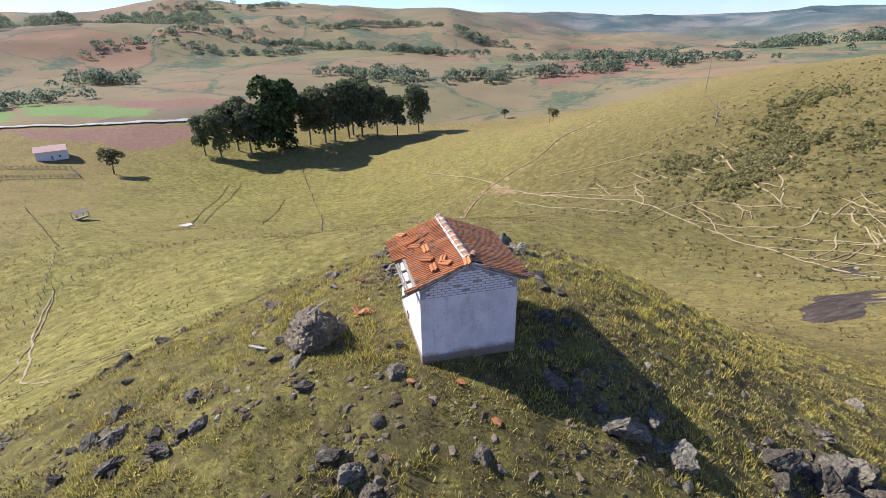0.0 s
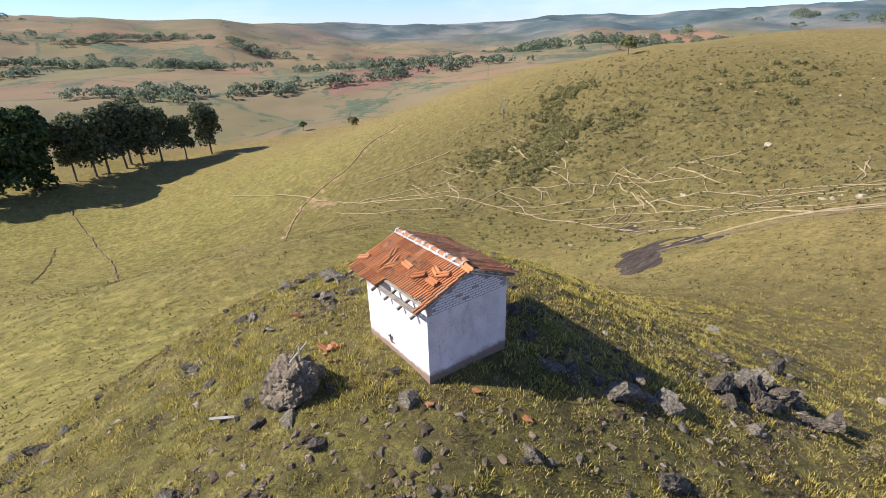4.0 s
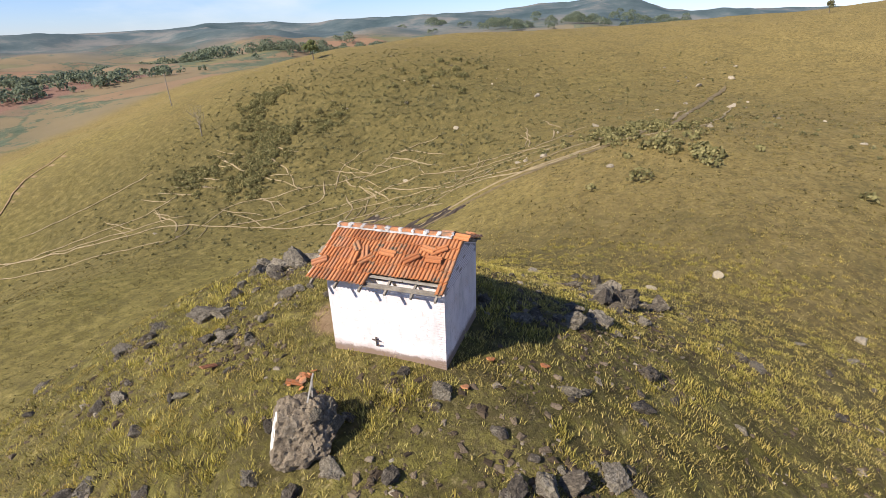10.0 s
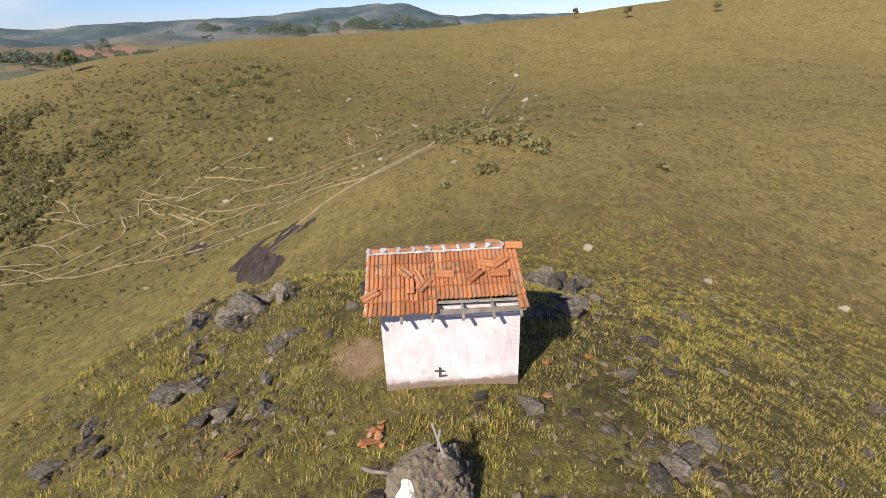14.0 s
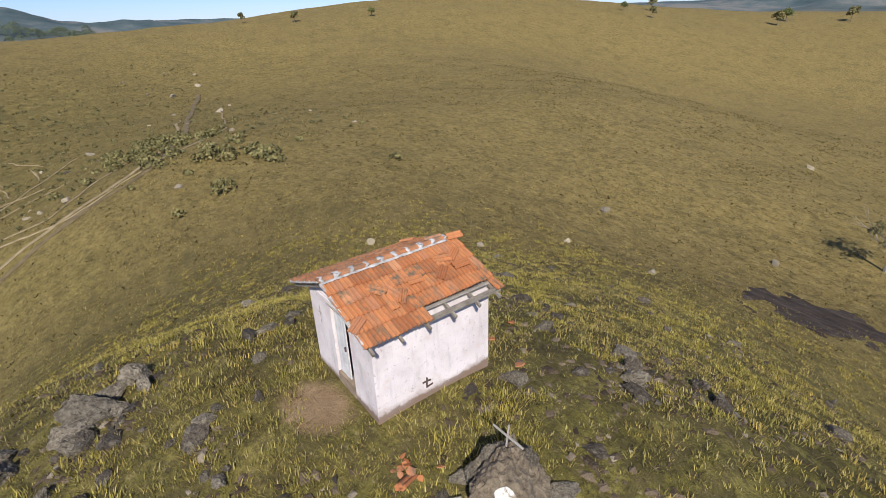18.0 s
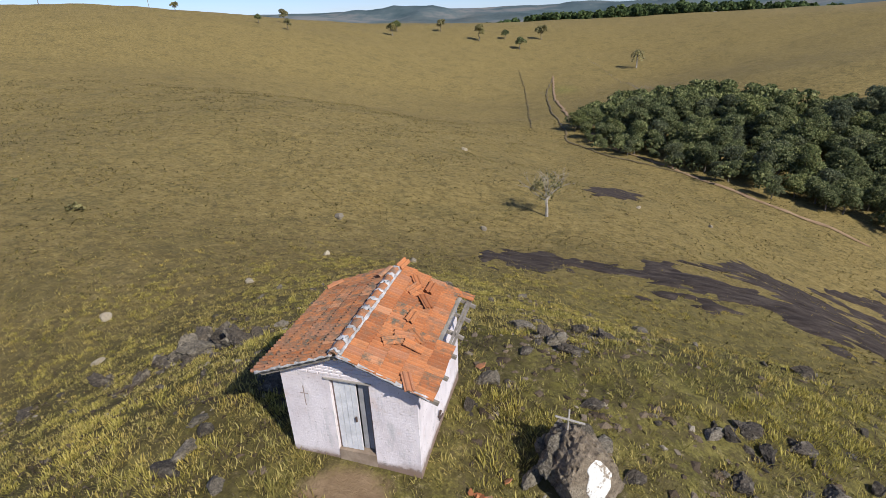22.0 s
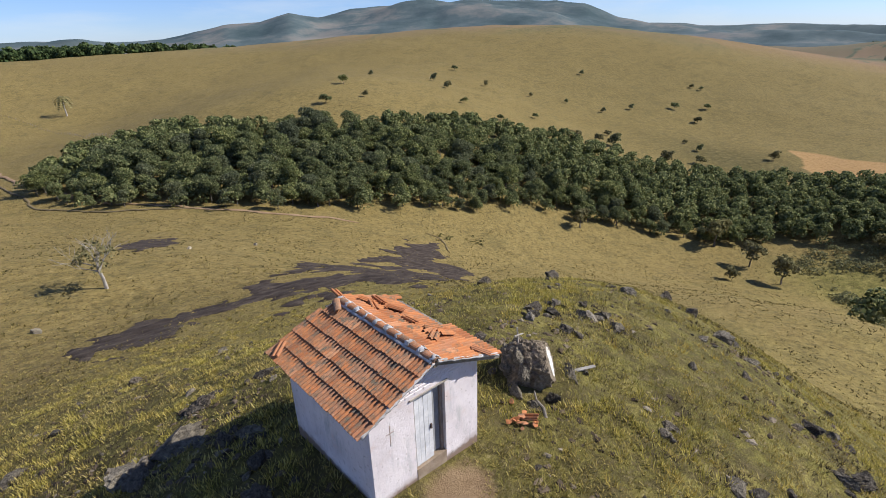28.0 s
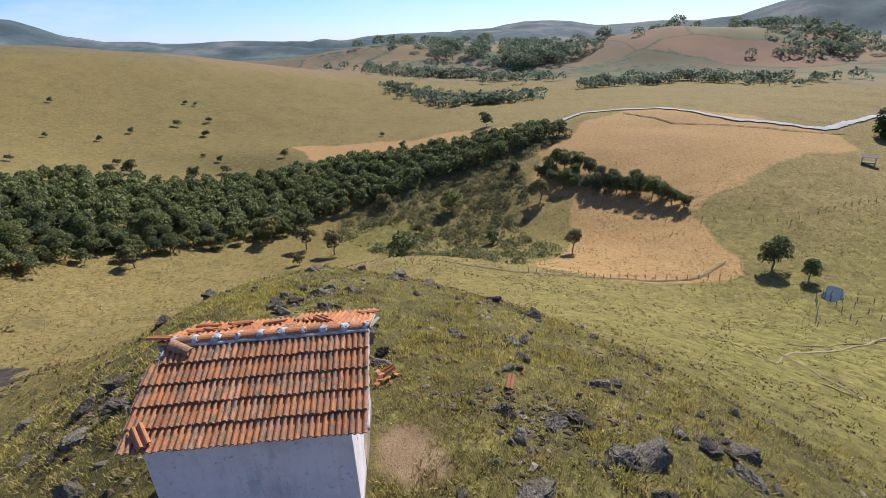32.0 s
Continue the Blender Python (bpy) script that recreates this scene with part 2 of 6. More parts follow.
def wall_material(name="old_whitewash", splashed=True, courses=0.5):
    q = Mat(name, 0.9, spec=0.2)
    brick = q.t.nodes.new("ShaderNodeTexBrick")
    brick.inputs["Scale"].default_value = 1.0
    brick.inputs["Brick Width"].default_value = 0.24
    brick.inputs["Row Height"].default_value = 0.075
    brick.inputs["Mortar Size"].default_value = 0.009
    brick.inputs["Mortar Smooth"].default_value = 0.4
    sx = q.t.nodes.new("ShaderNodeSeparateXYZ")
    q.link(q.co, sx.inputs[0])
    cx = q.t.nodes.new("ShaderNodeCombineXYZ")
    q.link(q.math("ADD", sx.outputs[0], sx.outputs[1]), cx.inputs[0])
    q.link(sx.outputs[2], cx.inputs[1])
    q.link(cx.outputs[0], brick.inputs["Vector"])
    big, fine = q.noise(1.3, 5), q.noise(14, 6, 0.7)
    c = q.mix(q.grey(big, 0.4, 0.75), (0.73, 0.655, 0.64), (0.57, 0.495, 0.485))
    streak = q.noise(5, 5, 0.65, q.stretch(1, 1, 0.14))
    c = q.mix(q.math("MULTIPLY", q.grey(streak, 0.56, 0.74), 0.55), c, (0.42, 0.40, 0.40))
    c = q.mix(q.grey(fine, 0.67, 0.74), c, (0.45, 0.27, 0.19))
    c = q.mix(q.math("MULTIPLY", q.grey(q.noise(2.6, 4), 0.6, 0.72), 0.45), c, (0.66, 0.50, 0.42))
    # splashed earth with its own uneven edge along the foot
    foot = q.math("SUBTRACT", q.math("ADD", sx.outputs[2], q.math("MULTIPLY", big, -0.5)), 0.0)
    pit = q.grey(q.noise(9, 7, 0.8), 0.585, 0.63)
    c = q.mix(q.math("MULTIPLY", pit, 0.6), c, (0.30, 0.235, 0.20))
    if splashed:
        c = q.mix(q.math("MULTIPLY", q.grey(q.math("ADD", sx.outputs[2], q.math("MULTIPLY", q.noise(6, 6, 0.75), -0.35)), -0.15, -0.21), 0.7), c, (0.085, 0.070, 0.055))
        c = q.mix(q.math("MULTIPLY", q.grey(foot, -0.10, -0.34), 0.75), c, (0.22, 0.135, 0.085))
    # dirt caught in the joints, green-grey drips, chips down to the brick
    joint = q.math("MULTIPLY", brick.outputs["Fac"], q.grey(q.noise(2.4, 6, 0.7), 0.46, 0.60))
    c = q.mix(q.math("MULTIPLY", joint, courses), c, (0.36, 0.30, 0.28))
    c = q.mix(q.math("MULTIPLY", q.grey(q.noise(1.1, 6, 0.7, q.stretch(1.6, 1.6, 0.5)), 0.58, 0.68), 0.5), c, (0.36, 0.36, 0.34))
    c = q.mix(q.math("MULTIPLY", q.grey(q.noise(24, 5, 0.8), 0.60, 0.68), 0.35), c, (0.36, 0.30, 0.28))
    q.color(c)
    q.bump(q.math("SUBTRACT", q.math("MULTIPLY", fine, 0.6), q.math("MULTIPLY", brick.outputs["Fac"], courses)), 0.8, 0.02)
    return q.m


def tile_material(name="fired_clay", age=0.0):
    q = Mat(name, 0.88, spec=0.12)
    r = q.random()
    c = q.ramp(r, [(0.0, (0.30, 0.105, 0.042)), (0.3, (0.43, 0.158, 0.060)), (0.6, (0.48, 0.19, 0.075)), (0.85, (0.40, 0.17, 0.085)), (1.0, (0.52, 0.25, 0.125))])
    big, fine = q.noise(3.5, 4), q.noise(30, 6, 0.7)
    off = q.t.nodes.new("ShaderNodeVectorMath")
    q.link(q.co, off.inputs[0])
    cc = q.t.nodes.new("ShaderNodeCombineXYZ")
    q.link(q.math("MULTIPLY", r, 37.0), cc.inputs[0])
    q.link(q.math("MULTIPLY", r, 91.0), cc.inputs[1])
    q.link(cc.outputs[0], off.inputs[1])
    grime = q.noise(6.0, 5, 0.7, off.outputs[0])
    amount = q.ramp(q.math("FRACT", q.math("MULTIPLY", r, 7.31)), [(0.0, (0.15 + 0.4 * age,) * 3), (0.6, (0.45 + 0.35 * age,) * 3), (1.0, (1.0,) * 3)])
    c = q.mix(q.math("MULTIPLY", q.grey(grime, 0.42, 0.62), amount), c, (0.125, 0.105, 0.075))
    c = q.mix(q.math("MULTIPLY", q.grey(fine, 0.58 - 0.05 * age, 0.72), 0.4 + 0.25 * age), c, (0.52, 0.42, 0.31))
    if age:
        c = q.mix(q.math("MULTIPLY", q.grey(q.noise(1.4, 5, 0.7, off.outputs[0]), 0.5, 0.64), 0.45), c, (0.20, 0.13, 0.085))
    q.color(c).bump(fine, 0.35, 0.006)
    return q.m


def rock_material(name="lichen_rock", lo=(0.052, 0.042, 0.030), hi=(0.34, 0.285, 0.21), lichen=0.55):
    q = Mat(name, 0.9, spec=0.25)
    big, mid, fine = q.noise(1.6, 5), q.noise(6, 6, 0.7), q.noise(28, 6, 0.7)
    c = q.ramp(mid, [(0.30, lo), (0.52, tuple((a + b) / 2 for a, b in zip(lo, hi))), (0.72, hi)])
    c = q.mix(q.math("MULTIPLY", q.grey(big, 0.52, 0.66), lichen), c, (0.35, 0.30, 0.22))
    c = q.mix(q.math("MULTIPLY", q.grey(fine, 0.54, 0.66), 0.75), c, (0.04, 0.036, 0.03))
    g = q.ramp(q.random(), [(0.0, (0.65,) * 3), (1.0, (1.25,) * 3)])
    c = q.mix(1.0, c, g, "MULTIPLY")
    q.color(c).bump(q.math("ADD", mid, q.math("MULTIPLY", fine, 0.5)), 1.0, 0.07)
    return q.m


def slab_material():
    q = Mat("dark_slab", 0.92, spec=0.1)
    mid, fine = q.noise(0.7, 6, 0.7), q.noise(7, 6, 0.7)
    streak = q.noise(0.8, 5, 0.7, q.stretch(0.5, 1.6, 1, (0, 0, 0.7)))
    c = q.ramp(streak, [(0.33, (0.022, 0.016, 0.013)), (0.52, (0.052, 0.039, 0.031)), (0.66, (0.085, 0.066, 0.052)), (0.80, (0.19, 0.155, 0.12))])
    c = q.mix(q.math("MULTIPLY", q.grey(fine, 0.58, 0.72), 0.5), c, (0.20, 0.18, 0.14))
    q.color(c).bump(q.math("ADD", mid, fine), 0.6, 0.06)
    return q.m


def leaf_material(name, a, b, d, thin=0.25):
    q = Mat(name, 0.85, spec=0.08)
    c = q.ramp(q.island(), [(0.0, a), (0.55, b), (1.0, d)])
    g = q.ramp(q.random(), [(0.0, (0.8, 0.82, 0.82)), (0.5, (1.0, 1.0, 1.0)), (1.0, (1.2, 1.18, 0.98))])
    c = q.mix(1.0, c, g, "MULTIPLY")
    q.color(c)
    tr = q.t.nodes.new("ShaderNodeBsdfTranslucent")
    q.link(c, tr.inputs[0])
    mx = q.t.nodes.new("ShaderNodeMixShader")
    mx.inputs[0].default_value = thin
    q.link(q.b.outputs[0], mx.inputs[1])
    q.link(tr.outputs[0], mx.inputs[2])
    q.link(mx.outputs[0], q.t.nodes["Material Output"].inputs[0])
    return q.m


M_GROUND = ground_material()
M_WALL = wall_material()
M_PLASTER = wall_material("smooth_whitewash", True, 0.07)
M_BRICK = wall_material("limewashed_brick", False, 0.0)
M_TILE = tile_material()
M_TILE_OLD = tile_material("weathered_clay", 1.0)
M_ROCK = rock_material()
M_ROCK_DARK = rock_material("dark_rock", (0.026, 0.021, 0.016), (0.185, 0.148, 0.108), 0.45)
M_ROCK_PALE = rock_material("pale_boulder", (0.26, 0.21, 0.14), (0.46, 0.39, 0.28), 0.4)
M_BOULDER = rock_material("brown_boulder", (0.115, 0.083, 0.055), (0.40, 0.315, 0.215), 0.45)
def rubble_material():
    q = Mat("broken_stone", 0.92, spec=0.15)
    fine = q.noise(22, 6, 0.7)
    c = q.ramp(q.island(), [(0.0, (0.040, 0.028, 0.018)), (0.5, (0.10, 0.072, 0.046)), (0.85, (0.18, 0.135, 0.09)), (1.0, (0.32, 0.27, 0.20))])
    c = q.mix(q.math("MULTIPLY", q.grey(fine, 0.5, 0.66), 0.7), c, (0.035, 0.026, 0.018))
    q.color(c).bump(fine, 0.9, 0.03)
    return q.m


M_RUBBLE = rubble_material()
M_SLAB = slab_material()
M_DITCH = simple("dark_ditch_earth", (0.115, 0.085, 0.042), (0.19, 0.14, 0.07), 0.8, 0.95, 0.6, 0.05)
M_JOINT = simple("dark_open_joint", (0.22, 0.185, 0.165), (0.42, 0.37, 0.34), 7, 0.95, 0.5)
M_PAINT = simple("white_limewash_paint", (0.80, 0.79, 0.75), (0.62, 0.60, 0.55), 4, 0.8)
def worn_paint():
    q = Mat("worn_limewash_on_rock", 0.9, spec=0.15)
    mid, fine = q.noise(5, 6, 0.75), q.noise(24, 6, 0.7)
    c = q.mix(q.grey(fine, 0.4, 0.7), (0.74, 0.71, 0.65), (0.55, 0.51, 0.45))
    c = q.mix(q.grey(mid, 0.55, 0.60), c, (0.27, 0.215, 0.155))
    q.color(c).bump(q.math("ADD", mid, fine), 0.8, 0.03)
    return q.m


M_LIMEFACE = worn_paint()
M_MORTAR = simple("weathered_mortar", (0.55, 0.52, 0.50), (0.27, 0.25, 0.23), 6, 0.95, 0.6, 0.02)
M_OLDWOOD = simple("grey_weathered_timber", (0.30, 0.26, 0.21), (0.17, 0.14, 0.11), 5, 0.9, 0.5)
M_DOOR_GREY = simple("bare_grey_door_planks", (0.36, 0.35, 0.35), (0.24, 0.23, 0.23), 3, 0.8, 0.3)
M_DOOR = simple("chalky_white_door_paint", (0.72, 0.70, 0.69), (0.54, 0.53, 0.53), 3, 0.6, 0.2)
M_FRAME = simple("faded_brown_frame", (0.36, 0.27, 0.22), (0.24, 0.18, 0.15), 4, 0.75)
M_SILL = simple("earthy_cement", (0.34, 0.26, 0.185), (0.22, 0.16, 0.11), 3, 0.95, 0.6)
M_CONCRETE = simple("worn_cement", (0.42, 0.38, 0.33), (0.27, 0.235, 0.20), 3, 0.95, 0.5)
M_IRON = simple("rusty_iron", (0.07, 0.05, 0.045), (0.12, 0.08, 0.06), 8, 0.7)
M_SCRUB = leaf_material("marsh_leaf", (0.12, 0.115, 0.052), (0.21, 0.20, 0.095), (0.32, 0.30, 0.15), 0.35)
M_TRAIL = simple("pale_trodden_earth", (0.33, 0.255, 0.15), (0.21, 0.155, 0.08), 0.8, 0.95, 0.4, 0.03)
M_SOIL = simple("bare_reddish_earth", (0.24, 0.15, 0.08), (0.34, 0.23, 0.13), 0.6, 0.95, 0.6, 0.05)
M_BARK = simple("grey_bark", (0.20, 0.17, 0.14), (0.11, 0.09, 0.07), 3, 0.95, 0.7, 0.03)
M_PALEBARK = simple("pale_dry_bark", (0.40, 0.36, 0.31), (0.26, 0.23, 0.19), 3, 0.95, 0.6, 0.02)
M_LEAF = leaf_material("forest_leaf", (0.068, 0.084, 0.034), (0.146, 0.162, 0.070), (0.285, 0.285, 0.132), 0.35)
M_LEAF_DARK = leaf_material("dark_leaf", (0.030, 0.048, 0.020), (0.062, 0.090, 0.034), (0.115, 0.145, 0.055))
M_LEAF_DRY = leaf_material("dull_olive_leaf", (0.105, 0.098, 0.045), (0.18, 0.162, 0.075), (0.28, 0.24, 0.115))
M_LEAF_GUM = leaf_material("gum_leaf", (0.072, 0.086, 0.046), (0.140, 0.152, 0.082), (0.24, 0.24, 0.135), 0.4)
# far leaf colour lightened to stand for distance haze and offset self-shadowing
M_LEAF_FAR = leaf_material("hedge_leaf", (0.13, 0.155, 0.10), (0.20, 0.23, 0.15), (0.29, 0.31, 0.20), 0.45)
M_GRASS = leaf_material("meadow_blade", (0.165, 0.145, 0.040), (0.345, 0.292, 0.082), (0.57, 0.47, 0.175), 0.45)
M_STRAW = leaf_material("straw_blade", (0.245, 0.186, 0.055), (0.42, 0.325, 0.102), (0.62, 0.49, 0.185), 0.45)
M_TURF = leaf_material("turf_blade", (0.085, 0.070, 0.024), (0.19, 0.15, 0.054), (0.38, 0.29, 0.12))
M_SPECK = leaf_material("dark_tussock", (0.040, 0.034, 0.014), (0.085, 0.072, 0.028), (0.15, 0.12, 0.05))
M_DEAD = leaf_material("withered_stem", (0.035, 0.027, 0.018), (0.085, 0.062, 0.040), (0.17, 0.125, 0.08))
M_ASPHALT = simple("pale_road", (0.30, 0.29, 0.28), (0.38, 0.36, 0.34), 0.1, 0.9)
M_ROOFFAR = simple("pale_sheet_roof", (0.42, 0.39, 0.37), (0.30, 0.27, 0.25), 0.5, 0.6)
M_ROOFPINK = simple("faded_pink_tile_roof", (0.52, 0.33, 0.28), (0.42, 0.26, 0.22), 0.7, 0.8)
M_WATER = Mat("still_water", 0.08, spec=0.5).color((0.03, 0.035, 0.03)).m

# ---- terrain ----
SWELL_BASE = -50.0
SWELLS = [
    (0, 6, [10.1]),
    (7, 5, [2.9, 3.6, 3.4, 2.8, 3.7, 2.3]),
    (14, 7, [8.1, 8.4, 6.0, 6.7, 6.4, 7.6, 7.3, 8.7]),
    (24, 11, [6.3, 5.7, 6.4, 3.4, 4.8, 6.9, -0.3, 10.1, 4.8, 3.4]),
    (38, 17, [7.6, 6.6, -1.0, 5.3, 4.0, -0.9, 10.3, 6.8, 6.7, 4.7]),
    (58, 26, [-5.7, -5.5, 11.3, 4.5, -0.3, 8.5, 1.5, -1.5, -0.8, 10.1]),
    (85, 40, [14.1, 20.5, -18.1, 18.2, 2.1, 7.8, -0.3, 10.4, -5.7, 31.5, -4.0, -6.1]),
    (140, 62, [-2.9, -25.0, 7.9, -11.4, 2.8, 23.1, -11.3, -3.6, -9.9, -17.4, -12.0, 18.6]),
    (220, 95, [-28.4, 37.1, 4.3, 12.6, -0.4, -14.1, 0.2, 40.7, -11.0, 0.4, 15.9, -6.0]),
    (340, 140, [10.6, -46.2, 40.0, -5.4, 34.4, 12.1, -38.8, 13.4, -22.4, -14.1, 14.8, -8.0]),
    (520, 210, [6.7, -2.9, 18.4, -4.1, 13.3, 18.9, 12.7, -17.9, 44.2, -12.4, 0.6, -2.5]),
    (800, 300, [0.7, 2.2, 3.4, -6.0, 27.8, 7.1, 12.8, 49.8, 16.6, -4.3, 6.6, 1.1]),
]
# skyline of the far ranges: compass bearing, elevation in degrees
RANGE = [(0, 1.7), (3, 1.4), (6, 1.3), (9, 1.1), (12, 1.1), (15, 1.1), (18, 0.6), (21, 0.6), (24, 0.5), (27, 0.5), (30, 0.3), (33, 0.1), (36, 0.2), (39, 0.1), (42, 0.1), (45, 0.3), (48, 0.6), (51, 0.6), (54, 0.6), (57, 0.4), (60, 0.5), (63, 0.7), (66, 0.8), (69, 0.9), (72, 1.0), (75, 1.0), (78, 1.1), (81, 1.5), (84, 1.5), (87, 1.9), (90, 1.5), (93, 0.6), (96, 0.4), (192, 0.3), (195, 0.3), (198, 0.9), (201, 1.6), (204, 1.6), (207, 2.3), (210, 2.0), (213, 2.6), (216, 2.8), (219, 2.9), (222, 3.0), (225, 3.1), (228, 3.0), (231, 2.9), (234, 2.8), (237, 2.5), (240, 1.1), (243, 0.6), (246, 0.4), (249, 0.1), (252, 0.1), (255, 0.1), (258, -0.1), (261, -0.3), (264, -0.3), (267, -0.0), (270, 0.1), (273, 0.1), (276, 0.1), (279, 0.1), (282, 0.6), (285, 0.7), (288, 0.5), (291, 0.0), (294, 0.1), (297, 0.1), (300, 0.1), (303, 0.3), (306, 1.2), (309, 2.0), (312, 1.5), (315, 2.7), (318, 2.7), (321, 2.7), (327, 2.3), (330, 2.3), (333, 1.1), (336, 1.1), (339, 1.1), (342, 1.1), (348, 2.3), (351, 2.1), (354, 1.6), (357, 1.7)]


# rounded farm hills beyond the valley: bearing, distance, height, breadth
FAR_HILLS = [(297, 800, 34, 110), (283, 1050, 16, 180), (309, 1000, 14, 150), (-9, 950, 30, 170), (14, 980, 26, 170), (-24, 1100, 26, 190), (265, 950, 12, 180)]


def lattice(ix, iy, seed):
    v = np.sin(ix * 127.1 + iy * 311.7 + seed * 74.7) * 43758.5453
    return v - np.floor(v)


def vnoise(x, y, scale, seed=0):
    """Smooth value noise, -1 to 1."""
    x, y = np.asarray(x) / scale + 1000.0, np.asarray(y) / scale + 1000.0
    ix, iy = np.floor(x), np.floor(y)
    fx, fy = x - ix, y - iy
    fx, fy = fx * fx * (3 - 2 * fx), fy * fy * (3 - 2 * fy)
    a, b = lattice(ix, iy, seed), lattice(ix + 1, iy, seed)
    c, d = lattice(ix, iy + 1, seed), lattice(ix + 1, iy + 1, seed)
    return 2 * ((a * (1 - fx) + b * fx) * (1 - fy) + (c * (1 - fx) + d * fx) * fy) - 1


def fbm(x, y, scale, n=4, seed=0):
    return sum(vnoise(x, y, scale / 2**k, seed + k) / 2**k for k in range(n))


def smooth(a, b, v):
    s = np.clip((v - a) / (np.asarray(b) - a), 0, 1)
    return s * s * (3 - 2 * s)


def ground_z(x, y):
    """Height of the land at x, y (arrays or numbers)."""
    x, y = np.asarray(x, float), np.asarray(y, float)
    z = np.full(x.shape, SWELL_BASE)
    for ring, wide, tops in SWELLS:
        for k, top in enumerate(tops):
            a = 2 * math.pi * k / len(tops)
            z = z + top * np.exp(-((x - ring * math.sin(a)) ** 2 + (y - ring * math.cos(a)) ** 2) / (2 * wide * wide))
    r = np.hypot(x, y)
    z = z + (0.06 * fbm(x, y, 2.2, 3, 3) + 0.085 * fbm(x, y, 0.9, 2, 13) * smooth(26, 14, r)) * smooth(2.2, 4.5, r) + 0.35 * fbm(x, y, 17, 3, 9) * smooth(12, 45, r) * (1 - smooth(560, 700, r)) + 0.9 * fbm(x, y, 48, 3, 19) * smooth(70, 160, r)
    # cattle terraces and rough banks on the eastern slope
    rough = np.exp(-(((x - 134) / 44) ** 2 + ((y - 76) / 52) ** 2))
    z = z + rough * (1.4 * fbm(x, y, 14, 4, 21) + 0.35 * np.sin(z * 2.8 + 2 * vnoise(x, y, 18, 5)))
    az = np.degrees(np.arctan2(x, y)) % 360
    el = np.interp(az, [q[0] for q in RANGE], [q[1] for q in RANGE])
    far = -46 + 24 * fbm(x, y, 460, 3, 31) + 9 * fbm(x, y, 140, 3, 37)
    # farmed ridge to the north stands nearer than the ranges
    near = smooth(-34, -22, (az + 180) % 360 - 180) * smooth(30, 14, (az + 180) % 360 - 180)
    lo, hi = 1150 - 300 * near + 900 * smooth(291, 298, az) * smooth(326, 316, az), 2700 - 900 * near
    for bear, dist, top, wide in FAR_HILLS:
        hx, hy = dist * math.sin(math.radians(bear)), dist * math.cos(math.radians(bear))
        far = far + top * np.exp(-((x - hx) ** 2 + (y - hy) ** 2) / (2 * wide * wide))
    crest = 9 + hi * np.tan(np.radians(el - 0.10 + 0.10 * fbm(az * 3.0, r * 0.002, 9.0, 3, 41)))
    lift = smooth(lo, hi, r)
    far = far * (1 - lift) + (crest + (30 - 14 * near) * fbm(x, y, 300, 4, 44) * smooth(1.0, 0.8, lift)) * lift
    far = np.where(r > hi, crest - (r - hi) * 0.03, far)
    s = smooth(640, 900, r)
    return z * (1 - s) + far * s


def gz(x, y):
    return float(ground_z(x, y))


def hump(x, y, cx, cy, rx, ry):
    return np.exp(-(((x - cx) / rx) ** 2 + ((y - cy) / ry) ** 2))


def along(x, y, line):
    """Distance from points to a broken line."""
    best = np.full(np.shape(x), 1e9)
    for (ax, ay), (bx, by) in zip(line, line[1:]):
        dx, dy = bx - ax, by - ay
        k = np.clip(((x - ax) * dx + (y - ay) * dy) / (dx * dx + dy * dy + 1e-9), 0, 1)
        best = np.minimum(best, np.hypot(x - ax - k * dx, y - ay - k * dy))
    return best


def mesh_object(name, verts, faces, mat, parent=None, label="", smooth_shade=False):
    me = bpy.data.meshes.new(name)
    me.from_pydata([tuple(v) for v in verts], [], [tuple(f) for f in faces])
    me.materials.append(mat)
    if smooth_shade:
        me.polygons.foreach_set("use_smooth", np.ones(len(me.polygons), bool))
    me.update()
    ob = new(name, me)
    if parent is not None:
        ob.parent = parent
    if label:
        ob["label"] = label
    return ob


def part(name, bm, material, parent, label="", smooth_shade=False):
    """Links a bmesh as one mesh object under a thing or a part."""
    me = bpy.data.meshes.new(name)
    bm.to_mesh(me)
    bm.free()
    me.materials.append(material)
    if smooth_shade:
        me.polygons.foreach_set("use_smooth", np.ones(len(me.polygons), bool))
    ob = new(name, me)
    ob.parent = parent
    if label:
        ob["label"] = label
    return ob


def share(name, me, parent, m):
    ob = new(name, me)
    ob.parent = parent
    ob.matrix_basis = m
    return ob


def thing(name, label, category, m=None, group="", kind=""):
    ob = new(name)
    ob.empty_display_size = 0.1
    if m is not None:
        ob.matrix_basis = m
    return tagged(ob, label, category, group, kind)


def box(bm, x0, x1, y0, y1, z0, z1, m=None, worn=0.0, rng=None):
    vs = [bm.verts.new((x, y, z)) for z in (z0, z1) for y in (y0, y1) for x in (x0, x1)]
    for f in ((0, 2, 3, 1), (4, 5, 7, 6), (0, 1, 5, 4), (2, 6, 7, 3), (1, 3, 7, 5), (0, 4, 6, 2)):
        bm.faces.new([vs[i] for i in f])
    if worn and rng:
        for v in vs:
            v.co += Vector([rng.uniform(-worn, worn) for _ in range(3)])
    if m is not None:
        for v in vs:
            v.co = m @ v.co
    return vs


def beam(bm, a, b, wide, tall, bevel=0.0):
    """A squared timber from a to b."""
    a, b = Vector(a), Vector(b)
    q = (b - a).to_track_quat("Y", "Z").to_matrix().to_4x4()
    m = Matrix.Translation(a) @ q
    return box(bm, -wide / 2, wide / 2, 0, (b - a).length, -tall / 2, tall / 2, m)


